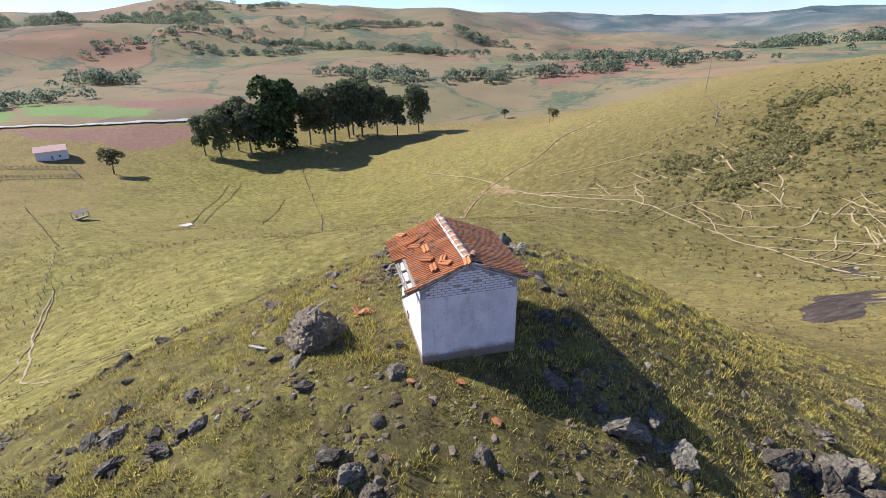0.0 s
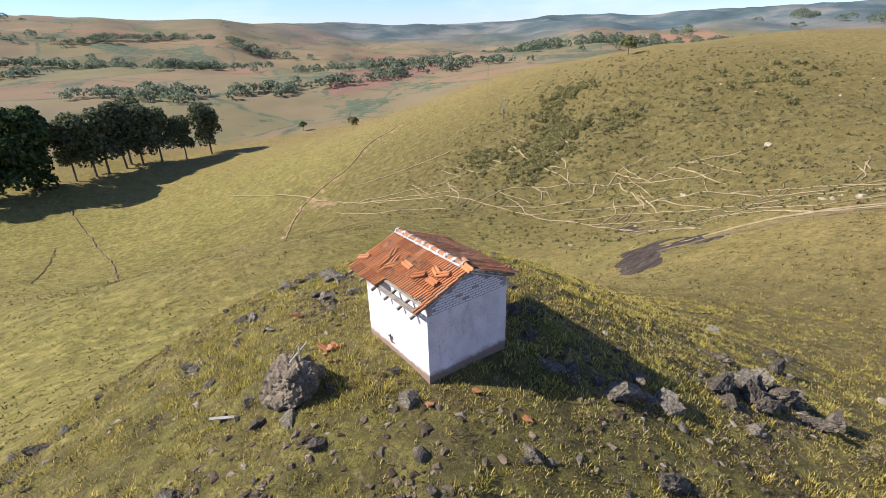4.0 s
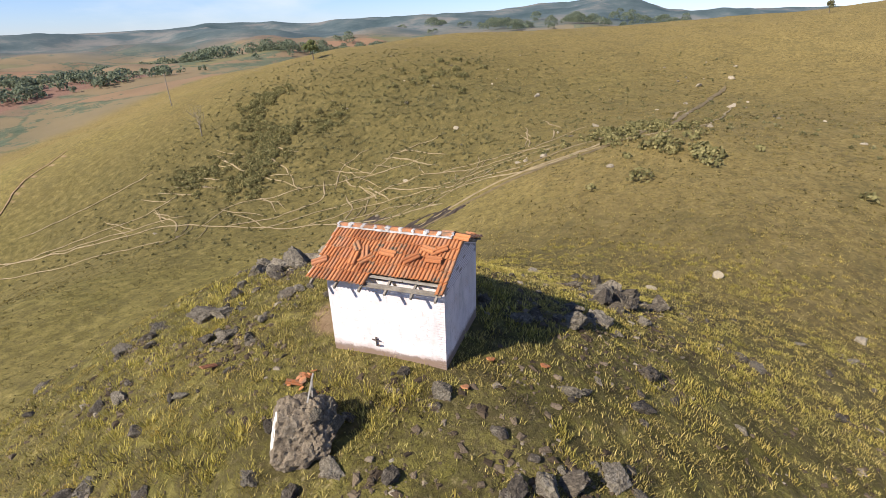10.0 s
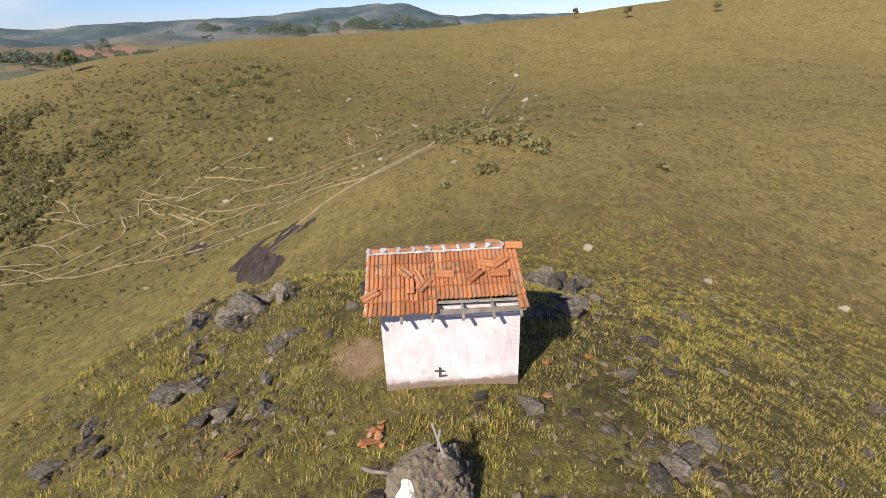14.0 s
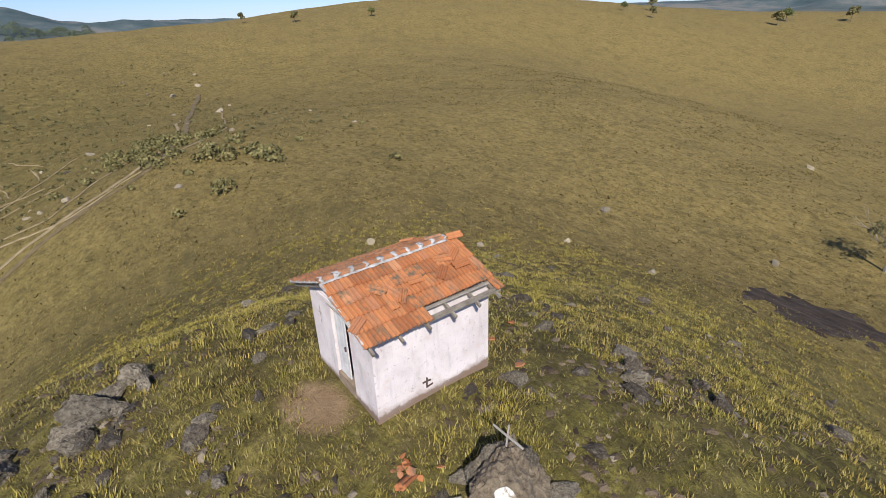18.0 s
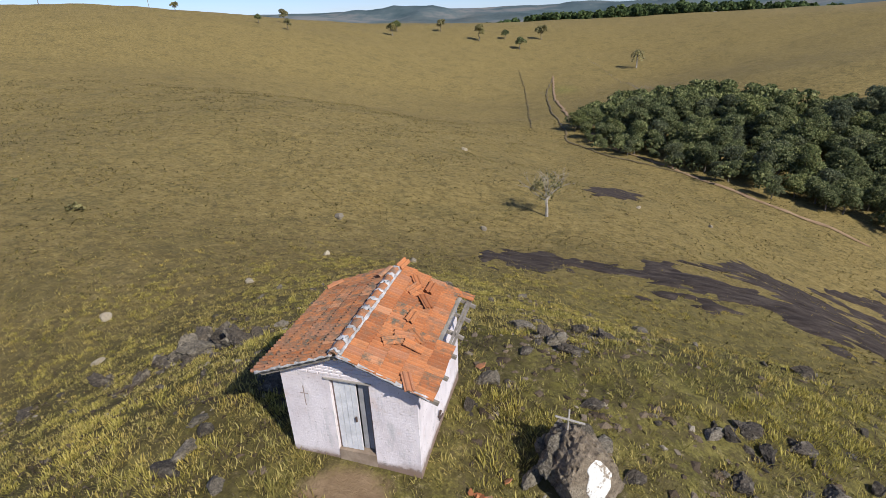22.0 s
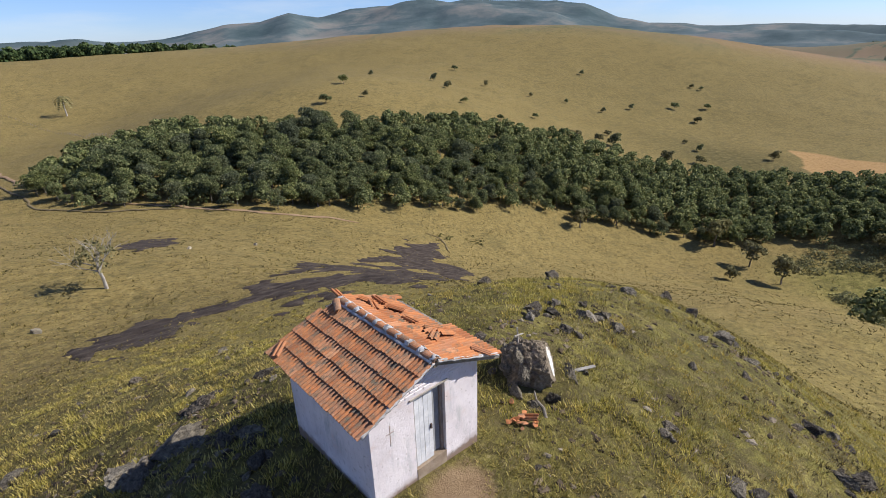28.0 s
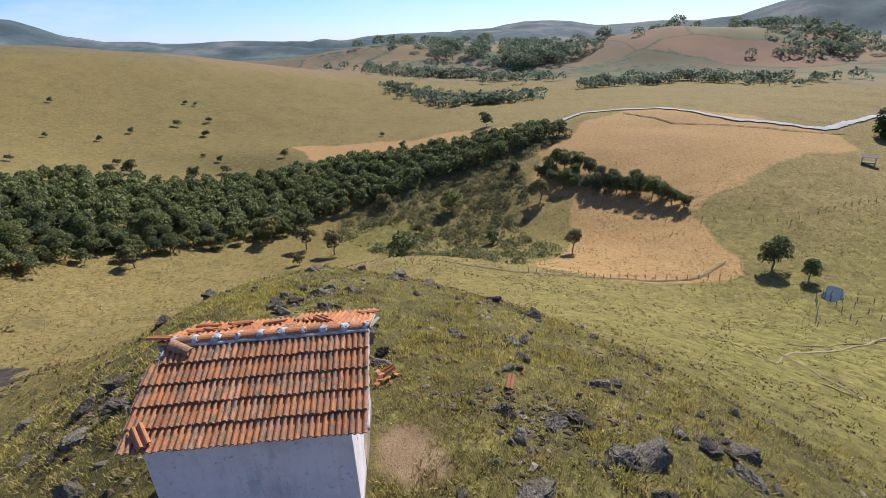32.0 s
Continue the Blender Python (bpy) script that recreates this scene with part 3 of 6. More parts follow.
def tube(bm, pts, radii, sides=7):
    """A tapering limb through the points."""
    rings = []
    for i, p in enumerate(pts):
        p = Vector(p)
        d = (Vector(pts[min(i + 1, len(pts) - 1)]) - Vector(pts[max(i - 1, 0)])).normalized()
        u = d.orthogonal().normalized()
        w = d.cross(u)
        rings.append([bm.verts.new(p + radii[i] * (u * math.cos(2 * math.pi * k / sides) + w * math.sin(2 * math.pi * k / sides))) for k in range(sides)])
    for r0, r1 in zip(rings, rings[1:]):
        for k in range(sides):
            bm.faces.new((r0[k], r0[(k + 1) % sides], r1[(k + 1) % sides], r1[k]))
    bm.faces.new(rings[-1])
    bm.faces.new(rings[0][::-1])


TRAIL_EROSION = [(127.5, 197.7), (103.6, 194.2), (87.2, 183), (74.2, 181.9), (62.4, 178.5), (49.3, 162.9), (31.5, 129.2), (17.9, 101.5)]
GULLY = [(56.9, 13.6), (81.7, 43.8), (86.3, 63.4), (83.4, 87), (84.2, 108.3), (76, 142.6), (68.8, 167.8)]


TAWNY = [[(-304.1, -63.8), (-274.9, -51.2), (-268.6, 0.6), (-254.4, 53), (-278.3, 59.3), (-306.3, -9.4)], [(-224.4, 70.8), (-254.8, 106), (-260.7, 135.1), (-198.5, 191.6), (-177.2, 187.1), (-162.2, 135.1), (-136.3, 96.3), (-167.7, 76.7), (-185.5, 58.3)],
         [(-101.4, 83.4), (-138.8, 90.7), (-170.6, 71.6), (-153.2, 58.2), (-105.9, 39), (-95.3, 44.5), (-94.8, 69.6)]]
CROPS = [[(-228.8, 343), (-225, 428.2), (-195.5, 382.2), (-216.3, 321.2)], [(-224.8, 455.5), (-123.4, 412), (-119.7, 388.6), (-188.2, 394.1)], [(-263.1, 307.7), (-239.3, 332.2), (-228.2, 312.1), (-248.8, 285.7)]]
PLOUGHED = [[(-192.8, 345.1), (-86.5, 362.2), (-56.6, 358.8), (-106.6, 312.5)], [(-170.7, 451.2), (-78.9, 448.4), (-55.5, 420.1), (-115.5, 414.5)], [(-239.3, 294.8), (-214, 273.7), (-230.2, 240.2), (-294.4, 315.9)], [(222.9, 474), (373.2, 497.7), (504.7, 543.6), (398.7, 650.3), (271.7, 601.9)]]


def inside(x, y, poly):
    hit = np.zeros(np.shape(x), bool)
    for (ax, ay), (bx, by) in zip(poly, poly[1:] + poly[:1]):
        cross_y = (ay > y) != (by > y)
        t = (y - ay) / (by - ay + 1e-12)
        hit ^= cross_y & (x < ax + t * (bx - ax))
    return hit


def fade(x, y, poly):
    """1 inside a field, falling to 0 over its edge."""
    d = along(x, y, poly + poly[:1])
    return np.where(inside(x, y, poly), 1.0, smooth(4.5, 0, d))


def build_ground():
    seg = 640
    radii = [0.0]
    while radii[-1] < 4600:
        radii.append(radii[-1] + max(0.22, 0.0195 * radii[-1]))
    radii = np.array(radii[1:])
    a = np.linspace(0, 2 * math.pi, seg, endpoint=False)
    R, A = np.meshgrid(radii, a, indexing="ij")
    X, Y = R * np.sin(A), R * np.cos(A)
    Z = ground_z(X, Y)
    n = len(radii)
    verts = np.concatenate([[[0, 0, gz(0, 0)]], np.stack([X, Y, Z], -1).reshape(-1, 3)])
    i, j = np.meshgrid(np.arange(n - 1), np.arange(seg), indexing="ij")
    j2 = (j + 1) % seg
    quads = np.stack([1 + i * seg + j, 1 + i * seg + j2, 1 + (i + 1) * seg + j2, 1 + (i + 1) * seg + j], -1).reshape(-1, 4)[:, ::-1]
    k = np.arange(seg)
    tris = np.stack([np.zeros(seg, int), 1 + (k + 1) % seg, 1 + k], -1)[:, ::-1]
    me = bpy.data.meshes.new("ground")
    me.vertices.add(len(verts))
    me.vertices.foreach_set("co", verts.ravel())
    loops = np.concatenate([tris.ravel(), quads.ravel()])
    me.loops.add(len(loops))
    me.loops.foreach_set("vertex_index", loops)
    starts = np.concatenate([np.arange(seg) * 3, seg * 3 + np.arange(len(quads)) * 4])
    me.polygons.add(len(starts))
    me.polygons.foreach_set("loop_start", starts)
    me.polygons.foreach_set("use_smooth", np.ones(len(starts), bool))
    me.update(calc_edges=True)
    me.validate()
    x, y = verts[:, 0], verts[:, 1]
    r = np.hypot(x, y)
    az = np.degrees(np.arctan2(x, y)) % 360
    green = 0.46 * smooth(50, 8, r) + 0.42 * hump(x, y, -70, 70, 80, 75) - 0.45 * hump(x, y, 34, -34, 40, 38) + 0.75 * hump(x, y, 13, 208, 128, 144) + 0.5 * hump(x, y, -66, 284, 45, 60) + 0.30 * hump(x, y, 86, 57, 86, 79)
    green += 0.35 * hump(x, y, -142, 10, 33, 54) + 0.8 * hump(x, y, -177, -7, 18, 18) + 0.35 * hump(x, y, -27, 44, 46, 35)
    green += 0.15 * hump(x, y, 21, -64, 64, 64) + 0.7 * hump(x, y, 9, -336, 11, 23) + 0.25 * hump(x, y, -13, -29, 25, 23)
    soil = 0.75 * smooth(1.3, 0.3, along(x, y, TRAIL_EROSION)) + 0.55 * hump(x, y, 67, 172, 7, 9) + 0.34 * smooth(1.8, 0.4, along(x, y, GULLY))
    soil += 0.75 * hump(x, y, 0.2, 2.3, 1.1, 0.75) + 0.6 * hump(x, y, 0.6, 2.9, 0.9, 0.5) + 0.42 * hump(x, y, -98, 54, 7, 41) + 0.36 * hump(x, y, -143, -48, 21, 28)
    soil += 0.30 * hump(x, y, 138, 70, 35, 42)
    far = smooth(520, 700, r + 30 * fbm(x, y, 90, 3, 77)) * (1 - 0.9 * smooth(95, 105, az) * smooth(215, 190, az) * smooth(1000, 800, r))
    far = np.maximum(far, smooth(352, 385, y) * smooth(560, 500, np.abs(x)))
    cover = me.color_attributes.new("cover", "FLOAT_COLOR", "POINT")
    # alpha: distance mask for the haze-blue colour of the ranges
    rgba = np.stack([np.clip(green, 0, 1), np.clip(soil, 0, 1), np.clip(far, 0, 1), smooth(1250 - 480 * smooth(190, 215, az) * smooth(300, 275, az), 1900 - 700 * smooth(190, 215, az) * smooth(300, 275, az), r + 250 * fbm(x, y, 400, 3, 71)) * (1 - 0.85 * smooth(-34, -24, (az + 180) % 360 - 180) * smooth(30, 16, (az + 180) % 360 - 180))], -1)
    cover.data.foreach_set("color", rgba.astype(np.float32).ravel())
    wx, wy = x + 5 * fbm(x, y, 26, 4, 61), y + 5 * fbm(x, y, 26, 4, 62)
    fields = me.color_attributes.new("fields", "FLOAT_COLOR", "POINT")
    rgba = np.stack([np.clip(sum(fade(wx, wy, p) for p in TAWNY), 0, 1), np.clip(sum(fade(wx, wy, p) for p in CROPS), 0, 1), np.clip(sum(fade(wx, wy, p) for p in PLOUGHED), 0, 1), np.clip(0.34 * hump(x, y, -330, -150, 150, 140) + 0.95 * hump(x, y, 145, 57, 79, 95) + 0.7 * hump(x, y, 88, 144, 59, 62) + 0.4 * hump(x, y, 14, 126, 36, 47) + 0.95 * hump(x, y, -268, -77, 21, 39) + 0.5 * hump(x, y, 33, 2, 13, 16), 0, 1)], -1)
    fields.data.foreach_set("color", rgba.astype(np.float32).ravel())
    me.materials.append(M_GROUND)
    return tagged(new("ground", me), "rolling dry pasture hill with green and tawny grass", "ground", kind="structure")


build_ground()

# ---- chapel ----
WX0, WX1, WY0, WY1 = -1.1, 1.81, -1.65, 1.66
RIDGE_X, RIDGE_Z, PITCH = 0.35, 2.97, math.atan(0.40)
EAVE_Z = 2.2
ROOF_Y0, ROOF_Y1 = -1.76, 1.98
chapel = thing("chapel", "small whitewashed brick chapel with a broken clay tile roof", "chapel")


def prism(outline, axis, a, b):
    """A bmesh of an outline pushed along x or y from a to b."""
    bm = bmesh.new()
    put = (lambda p, d: (p[0], d, p[1])) if axis == "y" else (lambda p, d: (d, p[0], p[1]))
    f = bm.faces.new([bm.verts.new(put(p, a)) for p in outline])
    g = bmesh.ops.extrude_face_region(bm, geom=[f])
    for v in (e for e in g["geom"] if isinstance(e, bmesh.types.BMVert)):
        v.co = Vector(put((v.co.x if axis == "y" else v.co.y, v.co.z), b))
    bmesh.ops.recalc_face_normals(bm, faces=bm.faces)
    return bm


D0, D1, DTOP = -0.12, 0.73, 2.08
gable = [(WX1, -0.9), (WX1, EAVE_Z), (RIDGE_X, RIDGE_Z - 0.13), (WX0, EAVE_Z), (WX0, -0.9)]
north = gable + [(D0, -0.9), (D0, DTOP), (D1, DTOP), (D1, -0.9)]
part("wall_north", prism(north, "y", WY1 - 0.2, WY1), M_PLASTER, chapel, "whitewashed front gable wall with a doorway")
part("wall_south", prism(gable, "y", WY0, WY0 + 0.2), M_WALL, chapel, "weathered grey-white back gable wall")
side = [(WY0 + 0.2, -0.9), (WY1 - 0.2, -0.9), (WY1 - 0.2, EAVE_Z - 0.02), (WY0 + 0.2, EAVE_Z - 0.02)]
part("wall_west", prism(side, "x", WX0, WX0 + 0.2), M_PLASTER, chapel, "sunlit whitewashed side wall")
part("wall_east", prism(side, "x", WX1 - 0.2, WX1), M_PLASTER, chapel, "shaded whitewashed side wall")
bm = bmesh.new()
box(bm, WX0 + 0.2, WX1 - 0.2, WY0 + 0.2, WY1 - 0.2, -0.1, 0.16)
part("floor_slab", bm, M_CONCRETE, chapel)
bm = bmesh.new()
rng = random.Random(4)
box(bm, D0 + 0.004, D1 - 0.004, WY1 - 0.22, WY1 + 0.01, -0.3, 0.2, worn=0.003, rng=rng)
part("doorstep", bm, M_SILL, chapel, "worn earthen doorstep")
bm = bmesh.new()
box(bm, D0 - 0.06, D1 + 0.1, WY1 + 0.002, WY1 + 0.035, DTOP, DTOP + 0.035)
part("lintel_lip", bm, M_CONCRETE, chapel)

door = new("door", None)
door.parent = chapel
door["label"] = "closed plank door, mostly chalky white, partly grey"
bm = bmesh.new()
for x0, x1, z0, z1 in ((D0, D0 + 0.07, 0.2, DTOP), (D1 - 0.05, D1, 0.2, DTOP), (D0 + 0.07, D1 - 0.05, DTOP - 0.05, DTOP)):
    box(bm, x0 + 0.002, x1 - 0.002, WY1 - 0.19, WY1 - 0.09, z0, z1)
part("door_frame", bm, M_FRAME, door, "faded brown door frame")
planks = 6
for k in range(planks):
    bm = bmesh.new()
    w = (D1 - D0 - 0.124) / planks
    x0 = D0 + 0.072 + k * w
    # two western planks grey and set back, the other four white
    back = 0.0 if k < 2 else 0.085
    box(bm, x0 + 0.004, x0 + w - 0.004, WY1 - 0.178 + back, WY1 - 0.145 + back + 0.004 * (k % 2), 0.215, DTOP - 0.055)
    part("plank", bm, M_DOOR_GREY if k < 2 else M_DOOR, door, "grey plank" if k < 2 else "")
bm = bmesh.new()
box(bm, D0 + 0.36, D0 + 0.39, WY1 - 0.06, WY1 - 0.02, 1.02, 1.14)
part("latch", bm, M_IRON, door, "rusty latch")

# roof timbers
SLOPE = 2.0


def on_roof(side_sign, y, v, w=0.0):
    """A point of a roof slope: y along the ridge, v metres down from it, w above it. side_sign -1: west."""
    c, s = math.cos(PITCH), math.sin(PITCH)
    return Vector((RIDGE_X + side_sign * (v * c + w * s), y, RIDGE_Z - v * s + w * c))


for sgn in (-1, 1):
    for y in (-1.58, -0.95, -0.25, 0.45, 1.15, 1.85):
        bm = bmesh.new()
        beam(bm, on_roof(sgn, y, 0.03, -0.125), on_roof(sgn, y, SLOPE + (0.14 if sgn < 0 else -0.06), -0.125), 0.055, 0.08)
        part("rafter", bm, M_OLDWOOD, chapel)
    for v in (0.3, 0.68, 1.07, 1.45, 1.66, 1.9):
        bm = bmesh.new()
        beam(bm, on_roof(sgn, ROOF_Y0 + 0.04, v, -0.065), on_roof(sgn, ROOF_Y1 - 0.04, v, -0.065), 0.05, 0.035)
        part("batten", bm, M_OLDWOOD, chapel)
bm = bmesh.new()
beam(bm, on_roof(-1, ROOF_Y0 + 0.06, SLOPE - 0.03, -0.075), on_roof(-1, 0.42, SLOPE - 0.03, -0.075), 0.05, 0.05)
part("eave_pole", bm, M_OLDWOOD, chapel, "bare grey eave pole where tiles are missing")
for y0, y1, v, wide in ((-1.55, -0.62, 1.68, 0.11), (-0.6, 0.34, 1.67, 0.11)):
    bm = bmesh.new()
    beam(bm, on_roof(-1, y0, v + 0.01, -0.05), on_roof(-1, y1, v, -0.05), wide, 0.02)
    part("eave_board", bm, M_PALEBARK, chapel, "bleached board left bare of tiles")
bm = bmesh.new()
beam(bm, (RIDGE_X, ROOF_Y0 + 0.03, RIDGE_Z - 0.12), (RIDGE_X, ROOF_Y1 - 0.03, RIDGE_Z - 0.12), 0.07, 0.1)
part("ridge_beam", bm, M_OLDWOOD, chapel)


def tile_mesh():
    """An interlocking clay tile with two ribs, a thick front edge and a turned side lap."""
    prof = [(0.0, 0.004), (0.012, 0.028), (0.036, 0.038), (0.060, 0.028), (0.074, 0.003), (0.108, 0.0), (0.120, 0.028), (0.144, 0.038), (0.168, 0.028), (0.182, 0.003), (0.214, 0.003)]
    verts, faces = [], []
    for v, dz in ((0.0, 0.0), (0.43, 0.0), (0.43, -0.026), (0.0, -0.016)):
        verts += [(u, v, w + dz) for u, w in prof]
    n = len(prof)
    for ring in range(3):
        for k in range(n - 1):
            a = ring * n + k
            faces.append((a, a + 1, a + n + 1, a + n))
    for k in range(n - 1):
        a = 3 * n + k
        faces.append((a, a + 1, k + 1, k))
    faces.append((0, n, 2 * n, 3 * n))
    faces.append((n - 1, 4 * n - 1, 3 * n - 1, 2 * n - 1))
    me = bpy.data.meshes.new("roof_tile")
    me.from_pydata(verts, [], faces)
    me.materials.append(M_TILE)
    b = bmesh.new()
    b.from_mesh(me)
    bmesh.ops.recalc_face_normals(b, faces=b.faces)
    b.to_mesh(me)
    b.free()
    return me


TILE = tile_mesh()
TILE_OLD = TILE.copy()
TILE_OLD.materials.clear()
TILE_OLD.materials.append(M_TILE_OLD)


def slope_frame(sgn, y, v, w, tilt=0.0, turn=0.0):
    """Tile axes: x along the ridge, y down the slope, z out of it."""
    o = on_roof(sgn, y, v, w)
    down = (on_roof(sgn, y, v + 1, w) - o).normalized()
    out = (on_roof(sgn, y, v, w + 1) - o).normalized()
    along_ridge = down.cross(out).normalized()
    m = Matrix((along_ridge, down, out)).transposed().to_4x4()
    return Matrix.Translation(o) @ m @ pose(0, 0, 0, tilt, 0, turn)


rng = random.Random(11)
COLS, EXPOSED = 18, 0.386
PITCH_U = (ROOF_Y1 - ROOF_Y0) / COLS
for sgn in (-1, 1):
    for row in range(5):
        for k in range(COLS):
            yc = ROOF_Y0 + (k + 0.5) * PITCH_U
            if sgn == -1 and row == 4 and -1.55 < yc < 0.36:
                continue
            if sgn == 1 and row == 0 and yc < -1.45:
                continue
            m = slope_frame(sgn, yc, 0.05 + row * EXPOSED + rng.uniform(-0.012, 0.012), rng.uniform(-0.004, 0.004), 5.6 + rng.uniform(-0.8, 0.8), rng.uniform(-1.4, 1.4))
            share("roof_tile", TILE if sgn < 0 else TILE_OLD, chapel, m @ pose(-0.104, 0, -0.012))


def ridge_mesh():
    """A tapering half-round ridge tile."""
    bm = bmesh.new()
    rings = []
    for y, r in ((0.0, 0.105), (0.38, 0.088), (0.43, 0.085)):
        rings.append([bm.verts.new((r * math.cos(a), y, r * 0.75 * math.sin(a))) for a in np.linspace(math.pi * 1.02, -0.02 * math.pi, 9)])
    inner = []
    for y, r in ((0.0, 0.092), (0.43, 0.072)):
        inner.append([bm.verts.new((r * math.cos(a), y, r * 0.75 * math.sin(a) - 0.004)) for a in np.linspace(math.pi * 1.02, -0.02 * math.pi, 9)])
    for r0, r1 in ((rings[0], rings[1]), (rings[1], rings[2]), (rings[2], inner[1]), (inner[1], inner[0]), (inner[0], rings[0])):
        for k in range(8):
            bm.faces.new((r0[k], r0[k + 1], r1[k + 1], r1[k]))
    bmesh.ops.recalc_face_normals(bm, faces=bm.faces)
    me = bpy.data.meshes.new("ridge_tile")
    bm.to_mesh(me)
    bm.free()
    me.materials.append(M_TILE_OLD)
    return me


RIDGE = ridge_mesh()
for k in range(9):
    share("ridge_tile", RIDGE, chapel, pose(RIDGE_X + rng.uniform(-0.01, 0.01), -1.42 + k * 0.375, RIDGE_Z + 0.0 + rng.uniform(-0.008, 0.008), 2.5, 0, rng.uniform(-2, 2)))


def lumpy_strip(name, pts, wide, tall, mat, parent, seed, label=""):
    """A trowelled mortar bead along a line: an uneven half-round."""
    r = random.Random(seed)
    bm = bmesh.new()
    rings = []
    for i, (p, nrm) in enumerate(pts):
        p, nrm = Vector(p), Vector(nrm)
        d = (Vector(pts[min(i + 1, len(pts) - 1)][0]) - Vector(pts[max(i - 1, 0)][0])).normalized()
        s = d.cross(nrm)
        w, t = wide * r.uniform(0.7, 1.3), tall * r.uniform(0.5, 1.35)
        rings.append([bm.verts.new(p + s * (w * math.cos(a)) + nrm * (t * math.sin(a))) for a in np.linspace(0, math.pi, 6)])
    for r0, r1 in zip(rings, rings[1:]):
        for k in range(5):
            bm.faces.new((r0[k], r0[k + 1], r1[k + 1], r1[k]))
        bm.faces.new((r0[5], r0[0], r1[0], r1[5]))
    bm.faces.new(rings[0])
    bm.faces.new(rings[-1][::-1])
    bmesh.ops.recalc_face_normals(bm, faces=bm.faces)
    return part(name, bm, mat, parent, label, True)


for sgn in (-1, 1):
    lumpy_strip("ridge_mortar", [(on_roof(sgn, y, 0.105, 0.03), (sgn * 0.37, 0, 0.93)) for y in np.linspace(-1.45, 1.96, 42)], 0.042, 0.024, M_MORTAR, chapel, 20 + sgn, "crumbling white mortar along the ridge")
    lumpy_strip("verge_mortar", [(on_roof(sgn, 1.95, v, -0.02), (0, 0.5, 0.86)) for v in np.linspace(0.05, 1.96, 26)], 0.05, 0.045, M_MORTAR, chapel, 30 + sgn, "white mortar bedding the front edge of the tiles")
lumpy_strip("gable_mortar", [(on_roof(sgn2, WY0 + 0.02, v, -0.07), (0, -0.8, 0.6)) for sgn2, v in [(-1, 1.6 - k * 0.16) for k in range(10)] + [(1, 0.1 + k * 0.16) for k in range(10)]], 0.05, 0.03, M_MORTAR, chapel, 37)

for k in range(10):
    y = -1.44 + k * 0.375
    lumpy_strip("joint_mortar", [((RIDGE_X + 0.108 * math.cos(a), y + 0.03 * math.sin(5 * a + k), RIDGE_Z + 0.004 + 0.082 * math.sin(a)), (math.cos(a), 0, math.sin(a))) for a in np.linspace(0.1, math.pi - 0.1, 9)], 0.035 + 0.02 * (k % 3), 0.012, M_MORTAR, chapel, 60 + k)

# loose courses of brick showing through the plaster at the gables
BRICK = bpy.data.meshes.new("brick")
bm = bmesh.new()
box(bm, -0.108, 0.108, -0.02, 0.012, -0.029, 0.029)
bmesh.ops.bevel(bm, geom=bm.edges[:], offset=0.006, segments=1, affect="EDGES")
bm.to_mesh(BRICK)
bm.free()
BRICK.materials.append(M_BRICK)
for y0, y1, foot in ((WY0 - 0.004, WY0 - 0.001, 1.94),):
    low = [(WX1 - 0.02, foot), (WX1 - 0.02, EAVE_Z - 0.01), (RIDGE_X, RIDGE_Z - 0.16), (WX0 + 0.02, EAVE_Z - 0.01), (WX0 + 0.02, foot)]
    part("joint_bed", prism(low, "y", y0, y1), M_JOINT, bpy.data.objects["wall_north" if y0 > 0 else "wall_south"], "dark eroded joints under the roof")
rng = random.Random(5)
for face, y, flip in (("wall_north", WY1, 0), ("wall_south", WY0, 180)):
    host = bpy.data.objects[face]
    for row in range(10):
        z = 2.12 + row * 0.078 + (0.08 if face == "wall_north" else -0.13)
        top = RIDGE_Z - 0.2
        for k in range(-7, 8):
            x = RIDGE_X + (k + 0.5 * (row % 2)) * 0.235
            lim = min((RIDGE_Z - 0.22 - z) / 0.40, 1.36)
            if abs(x - RIDGE_X) > lim - 0.1 or rng.random() < 0.05:
                continue
            if face == "wall_north" and z < DTOP + 0.07 and D0 - 0.2 < x < D1 + 0.2:
                continue
            share("brick", BRICK, host, pose(x, y, z, rng.uniform(-2, 2), rng.uniform(-2, 2), flip + rng.uniform(-1.5, 1.5)))

# marks on the walls
bm = bmesh.new()
box(bm, 1.332, 1.350, WY1 - 0.01, WY1 + 0.004, 1.28, 1.80)
box(bm, 1.25, 1.43, WY1 - 0.01, WY1 + 0.006, 1.60, 1.614)
part("wall_mark", bm, M_FRAME, chapel, "thin cross mark scratched in the front wall")
bm = bmesh.new()
beam(bm, (WX0 - 0.03, 0.33, 0.14), (WX0 - 0.05, 0.33, 0.44), 0.03, 0.03)
beam(bm, (WX0 - 0.045, 0.22, 0.33), (WX0 - 0.045, 0.45, 0.34), 0.03, 0.028)
beam(bm, (WX0 - 0.03, 0.30, 0.16), (WX0 - 0.07, 0.18, 0.22), 0.035, 0.02)
tagged(mesh := part("wall_cross", bm, M_IRON, chapel, "small dark iron cross leaning on the side wall"))

